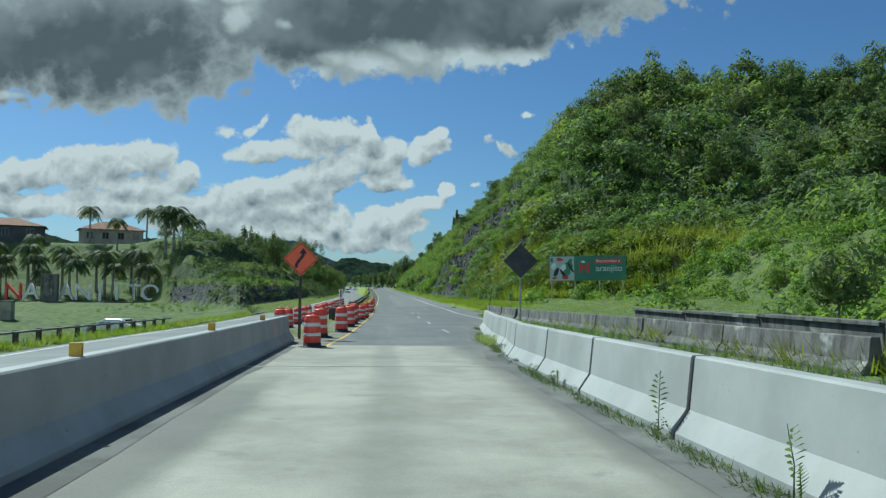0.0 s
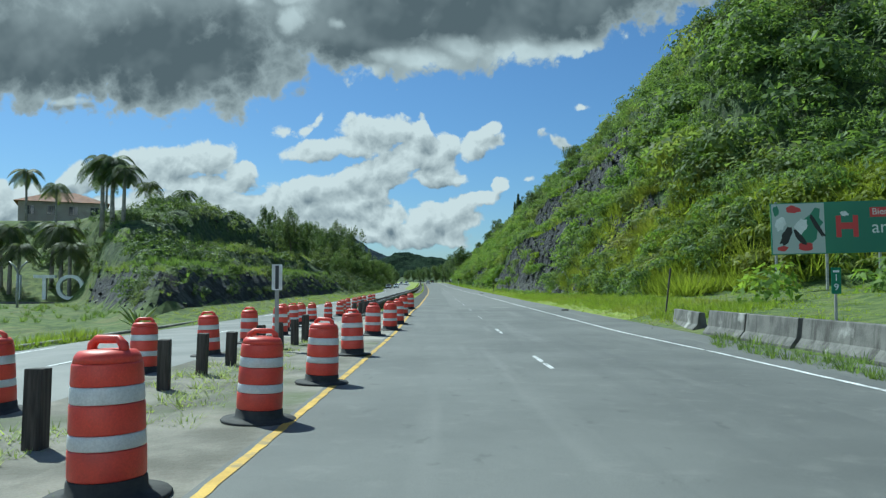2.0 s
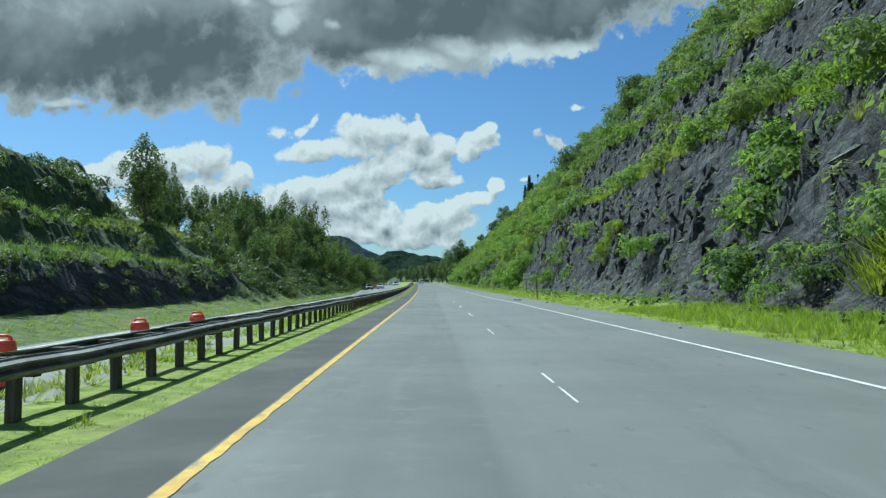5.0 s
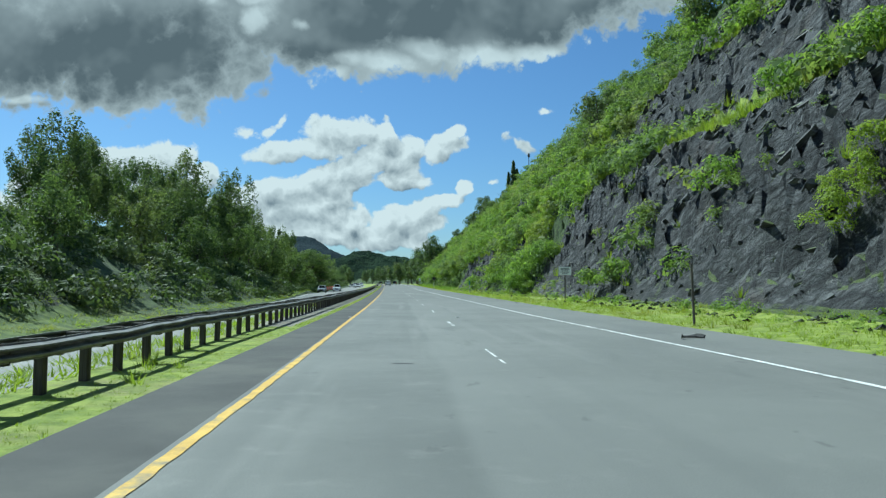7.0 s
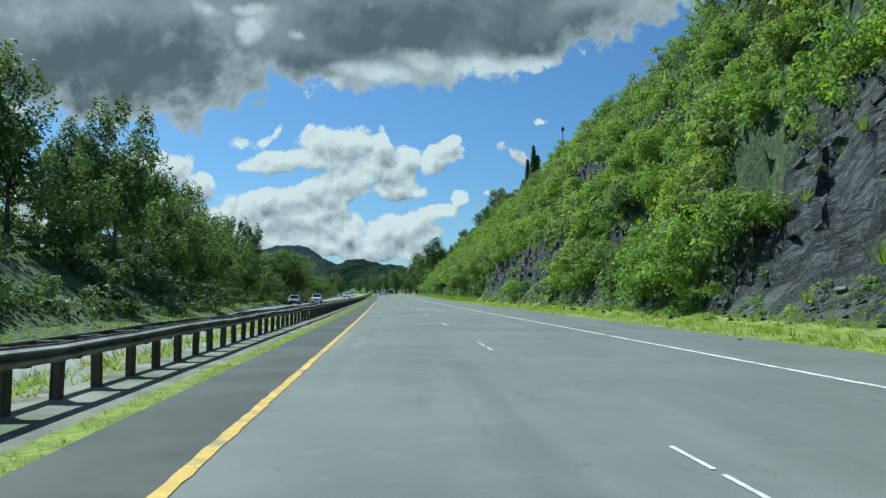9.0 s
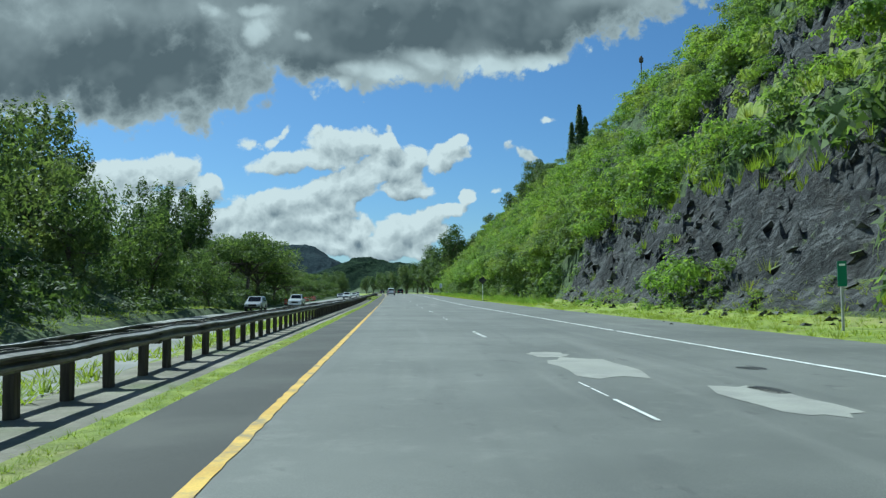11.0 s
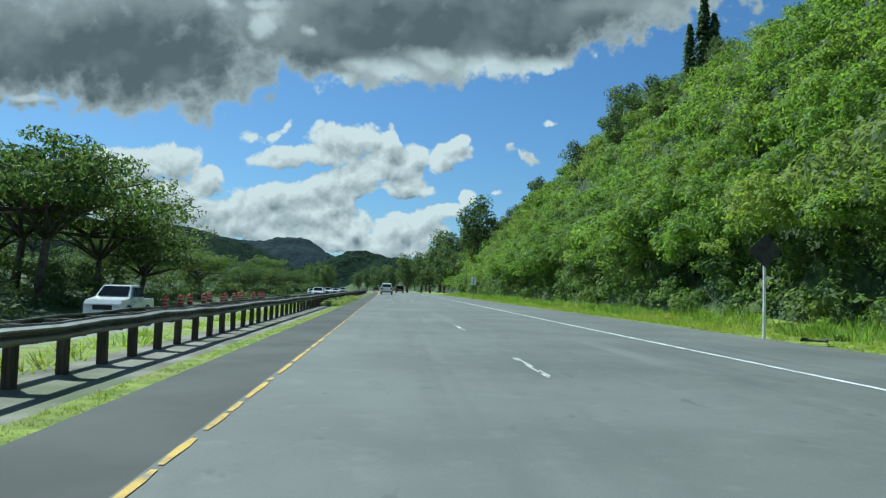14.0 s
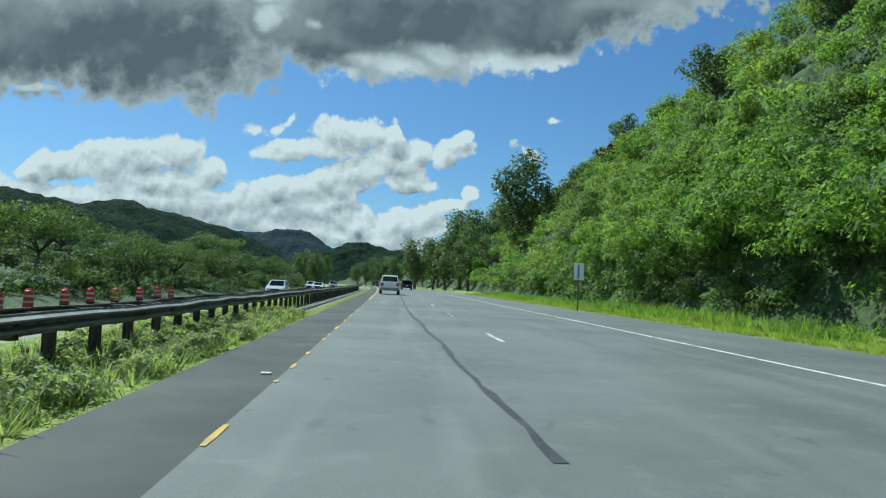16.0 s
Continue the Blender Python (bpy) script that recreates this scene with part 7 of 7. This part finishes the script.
def vehicle(name, label, category, paint, m, kind="suv"):
    """A vehicle whose front looks to +y; its wheels stand on z = 0."""
    c = thing(name, label, category, at=m)
    w, l = 0.93, 2.35 if kind != "pickup" else 2.65
    side = {"suv": [(-l, 0.35), (-l, 0.95), (-l + 0.10, 1.05), (-l + 0.42, 1.62), (-l + 0.7, 1.70), (0.35, 1.68), (1.15, 1.08), (2.1, 0.92), (2.3, 0.75), (2.33, 0.35)],
            "sedan": [(-l, 0.32), (-l, 0.85), (-l + 0.55, 0.98), (-1.2, 1.40), (0.3, 1.42), (1.15, 0.98), (2.1, 0.82), (2.28, 0.65), (2.3, 0.32)],
            "pickup": [(-l, 0.45), (-l, 1.10), (-0.95, 1.12), (-0.85, 1.72), (-0.6, 1.80), (0.55, 1.78), (1.25, 1.18), (2.35, 1.05), (2.55, 0.85), (2.58, 0.45)]}[kind]
    bm = bmesh.new()
    rows = []
    for x in (-1, -0.93, -0.5, 0, 0.5, 0.93, 1):
        inset = 0.0 if abs(x) < 0.95 else 0.03
        rows.append([bm.verts.new((x * w * (1.0 if z < 1.05 else 1.0 - 0.22 * (z - 1.05) / 0.7), y * (1 - inset), z - inset)) for y, z in side])
    n = len(side)
    for a, b in zip(rows, rows[1:]):
        for k in range(n):
            bm.faces.new((a[k], a[(k + 1) % n], b[(k + 1) % n], b[k]))
    bm.faces.new(rows[0])
    bm.faces.new(rows[-1][::-1])
    part("body", bm, paint, c)

    def pane(nm, pts, mat, label=""):
        bm = bmesh.new()
        bm.faces.new([bm.verts.new(p) for p in pts])
        bmesh.ops.solidify(bm, geom=bm.faces[:], thickness=0.015)
        part(nm, bm, mat, c, label)

    top = max(z for _, z in side)
    ry = {"suv": (-l + 0.12, -l + 0.40), "sedan": (-l + 0.62, -1.25), "pickup": (-0.94, -0.86)}[kind]
    rz = {"suv": (1.09, 1.57), "sedan": (1.01, 1.37), "pickup": (1.22, 1.68)}[kind]
    pane("rear_window", [(s * 0.72 * (1 if k else 0.9), ry[0 if k else 1] - 0.03, rz[0 if k else 1]) for s, k in ((-1, 1), (1, 1), (1, 0), (-1, 0))], GLASS)
    fy = {"suv": (1.12, 0.42), "sedan": (1.12, 0.36), "pickup": (1.22, 0.62)}[kind]
    fz = {"suv": (1.13, 1.63), "sedan": (1.02, 1.38), "pickup": (1.23, 1.73)}[kind]
    pane("windscreen", [(s * 0.74 * (1 if k else 0.88), fy[0 if k else 1] + 0.03, fz[0 if k else 1]) for s, k in ((1, 1), (-1, 1), (-1, 0), (1, 0))], GLASS)
    for s in (-1, 1):
        a, b = {"suv": ((-1.7, 0.85), (-1.55, 0.30)), "sedan": ((-1.3, 0.9), (-1.0, 0.25)), "pickup": ((-0.75, 1.0), (-0.7, 0.5))}[kind]
        z0, z1 = (1.08, 1.56) if kind == "suv" else (1.0, 1.34) if kind == "sedan" else (1.20, 1.68)
        pane("side_window", [(s * w * 1.003, a[0], z0), (s * w * 1.003, a[1], z0), (s * w * 0.86, b[1], z1), (s * w * 0.86, b[0], z1)], GLASS)
        bm = bmesh.new()
        box(bm, s * 0.72 - 0.14, s * 0.72 + 0.14, -l - 0.03, -l + 0.06, 0.78, 1.0 if kind != "pickup" else 1.07, bevel=0.02)
        part("tail_lamp", bm, LAMP, c, "red tail lamp")
        bm = bmesh.new()
        box(bm, s * 0.66 - 0.17, s * 0.66 + 0.17, 2.16, 2.345 if kind != "pickup" else 2.585, 0.66, 0.82, bevel=0.02)
        part("head_lamp", bm, HEAD, c, "clear head lamp")
        bm = bmesh.new()
        box(bm, s * 1.0 - 0.09, s * 1.0 + 0.09, 0.78, 0.92, 1.02, 1.16, bevel=0.03)
        part("mirror", bm, paint, c)
        for y in (-1.45, 1.42):
            bm = bmesh.new()
            lathe(bm, [(0.20, -0.11), (0.33, -0.11), (0.345, -0.06), (0.345, 0.06), (0.33, 0.11), (0.20, 0.11)], 20)
            wheel = part("wheel", bm, TYRE, c, smooth=False)
            wheel.matrix_basis = pose(s * 0.84, y, 0.345, 0, 90, 0)
            bm = bmesh.new()
            lathe(bm, [(0.19, -0.10), (0.21, -0.112), (0.21, 0.112), (0.19, 0.10)], 16)
            part("rim", bm, STEEL, wheel)
    bm = bmesh.new()
    box(bm, -0.88, 0.88, -l - 0.07, -l + 0.06, 0.36, 0.60, bevel=0.03)
    part("rear_bumper", bm, TYRE if kind != "pickup" else STEEL, c)
    bm = bmesh.new()
    box(bm, -0.20, 0.20, -l - 0.09, -l - 0.03, 0.66, 0.78, bevel=0.01)
    part("number_plate", bm, WHITE, c)
    f = 2.33 if kind == "suv" else 2.30 if kind == "sedan" else 2.58
    bm = bmesh.new()
    box(bm, -0.46, 0.46, f - 0.06, f + 0.025, 0.56, 0.80, bevel=0.02)
    part("grille", bm, TYRE, c, "black grille")
    bm = bmesh.new()
    box(bm, -0.88, 0.88, f - 0.10, f + 0.06, 0.33, 0.53, bevel=0.04)
    part("front_bumper", bm, TYRE if kind == "suv" else paint, c)
    for s in (-1, 1):
        for y in (-0.42, 0.62):
            bm = bmesh.new()
            box(bm, s * 0.935 - 0.012, s * 0.935 + 0.012, y - 0.09, y + 0.09, 0.93, 0.965, bevel=0.005)
            part("door_handle", bm, TYRE, c)
        bm = bmesh.new()
        box(bm, s * 0.93 - 0.02, s * 0.93 + 0.02, -1.05, 1.02, 0.36, 0.47, bevel=0.01)
        part("sill", bm, TYRE, c, "dark lower side trim")
        for y in (-1.45, 1.42):
            bm = bmesh.new()
            prev = None
            for k in range(13):
                a = math.pi * k / 12
                ring = [bm.verts.new((s * x, y + rr * math.cos(a), 0.345 + rr * math.sin(a))) for rr, x in ((0.38, 0.86), (0.38, 0.945), (0.45, 0.945), (0.45, 0.90))]
                if prev:
                    for q in range(3):
                        bm.faces.new((prev[q], prev[q + 1], ring[q + 1], ring[q]))
                prev = ring
            part("wheel_arch", bm, TYRE, c, "dark wheel arch trim")
    return c


vehicle("pickup_truck", "white pickup truck with dark rear window on the carriageway", "vehicle", CAR_WHITE, place(1.35, 445, 0.01), "pickup")
vehicle("suv", "black sport utility vehicle on the grey carriageway", "vehicle", CAR_DARK, place(5.2, 508, 0.01), "suv")
vehicle("car", "dark saloon car far down the carriageway", "vehicle", CAR_DARK, place(1.5, 600, 0.01), "sedan")


def oncoming(u, y):
    return place(u, y, float(far_z(u, y)) + 0.012, 180)


vehicle("suv", "silver sport utility vehicle standing on the oncoming road", "vehicle", CAR_SILVER, oncoming(-14.6, 341), "suv")
vehicle("pickup_truck", "white pickup truck standing on the oncoming road", "vehicle", CAR_WHITE, oncoming(-12.4, 362), "pickup")
for k, (u, y, kd, pt, lb) in enumerate(((-10.2, 452, "suv", CAR_WHITE, "white sport utility vehicle in the oncoming queue"), (-13.4, 478, "sedan", CAR_SILVER, "silver saloon in the oncoming queue"), (-10.2, 505, "sedan", CAR_WHITE, "white saloon in the oncoming queue"), (-13.4, 530, "suv", CAR_WHITE, "white sport utility vehicle far back in the queue"), (-10.2, 560, "pickup", CAR_SILVER, "silver pickup truck far back in the queue"))):
    vehicle({"suv": "suv", "sedan": "car", "pickup": "pickup_truck"}[kd], lb, "vehicle", pt, oncoming(u, y), kd)
vehicle("car", "white car parked on the lower road by the lawn", "vehicle", CAR_WHITE, pose(-22.2, 72, -1.92, 0, 0, 80), "sedan")


# ---------------------------------------------------------------- distance
def ridge(name, label, mat, line, width, seed, rough, step):
    """A wooded ridge: crest points (x, y, height) and a half width."""
    line = np.array(line, float)
    t = np.linspace(0, 1, step)
    k = np.linspace(0, 1, len(line))
    c = np.stack([np.interp(t, k, line[:, j]) for j in range(3)], 1)
    d = np.gradient(c[:, :2], axis=0)
    nrm = np.stack([-d[:, 1], d[:, 0]], 1) / (np.linalg.norm(d, axis=1, keepdims=True) + 1e-9)
    s = np.linspace(-1, 1, 41)
    prof = np.cos(s * np.pi / 2) ** 1.3
    x = c[:, None, 0] + nrm[:, None, 0] * s[None] * width
    y = c[:, None, 1] + nrm[:, None, 1] * s[None] * width
    n1 = fractal(x / (width * 0.35), y / (width * 0.35), 4, seed)
    n2 = fractal(x / rough, y / rough, 3, seed + 5)
    z = c[:, None, 2] * prof[None] * (0.75 + 0.5 * n1) + rough * 0.55 * n2 * prof[None] ** 0.3 - 4
    tagged(new(name, grid_mesh(name, np.stack([x, y, z], -1), [mat], smooth=False)), label, "hill", kind="structure")


ridge("backdrop_ridge", "dark wooded ridge beyond the oncoming road", FAR_WOOD, [(-480, 620, 56), (-360, 720, 52), (-250, 820, 50), (-180, 900, 50), (-150, 960, 40), (-130, 1020, 26)], 120, 3, 7, 160)
ridge("backdrop_mountain", "distant wooded mountain with blue haze put into its colour", BLUE_WOOD, [(-1000, 2200, 110), (-640, 2300, 100), (-380, 2350, 128), (-250, 2370, 122), (-110, 2400, 66), (120, 2450, 50), (420, 2500, 60)], 420, 5, 18, 220)
ridge("backdrop_ridge", "dark wooded hill closing the road's end", FAR_WOOD, [(-230, 1080, 14), (-120, 1090, 22), (-50, 1100, 42), (0, 1100, 40), (80, 1080, 22), (200, 1020, 30), (330, 950, 40)], 90, 7, 7, 160)
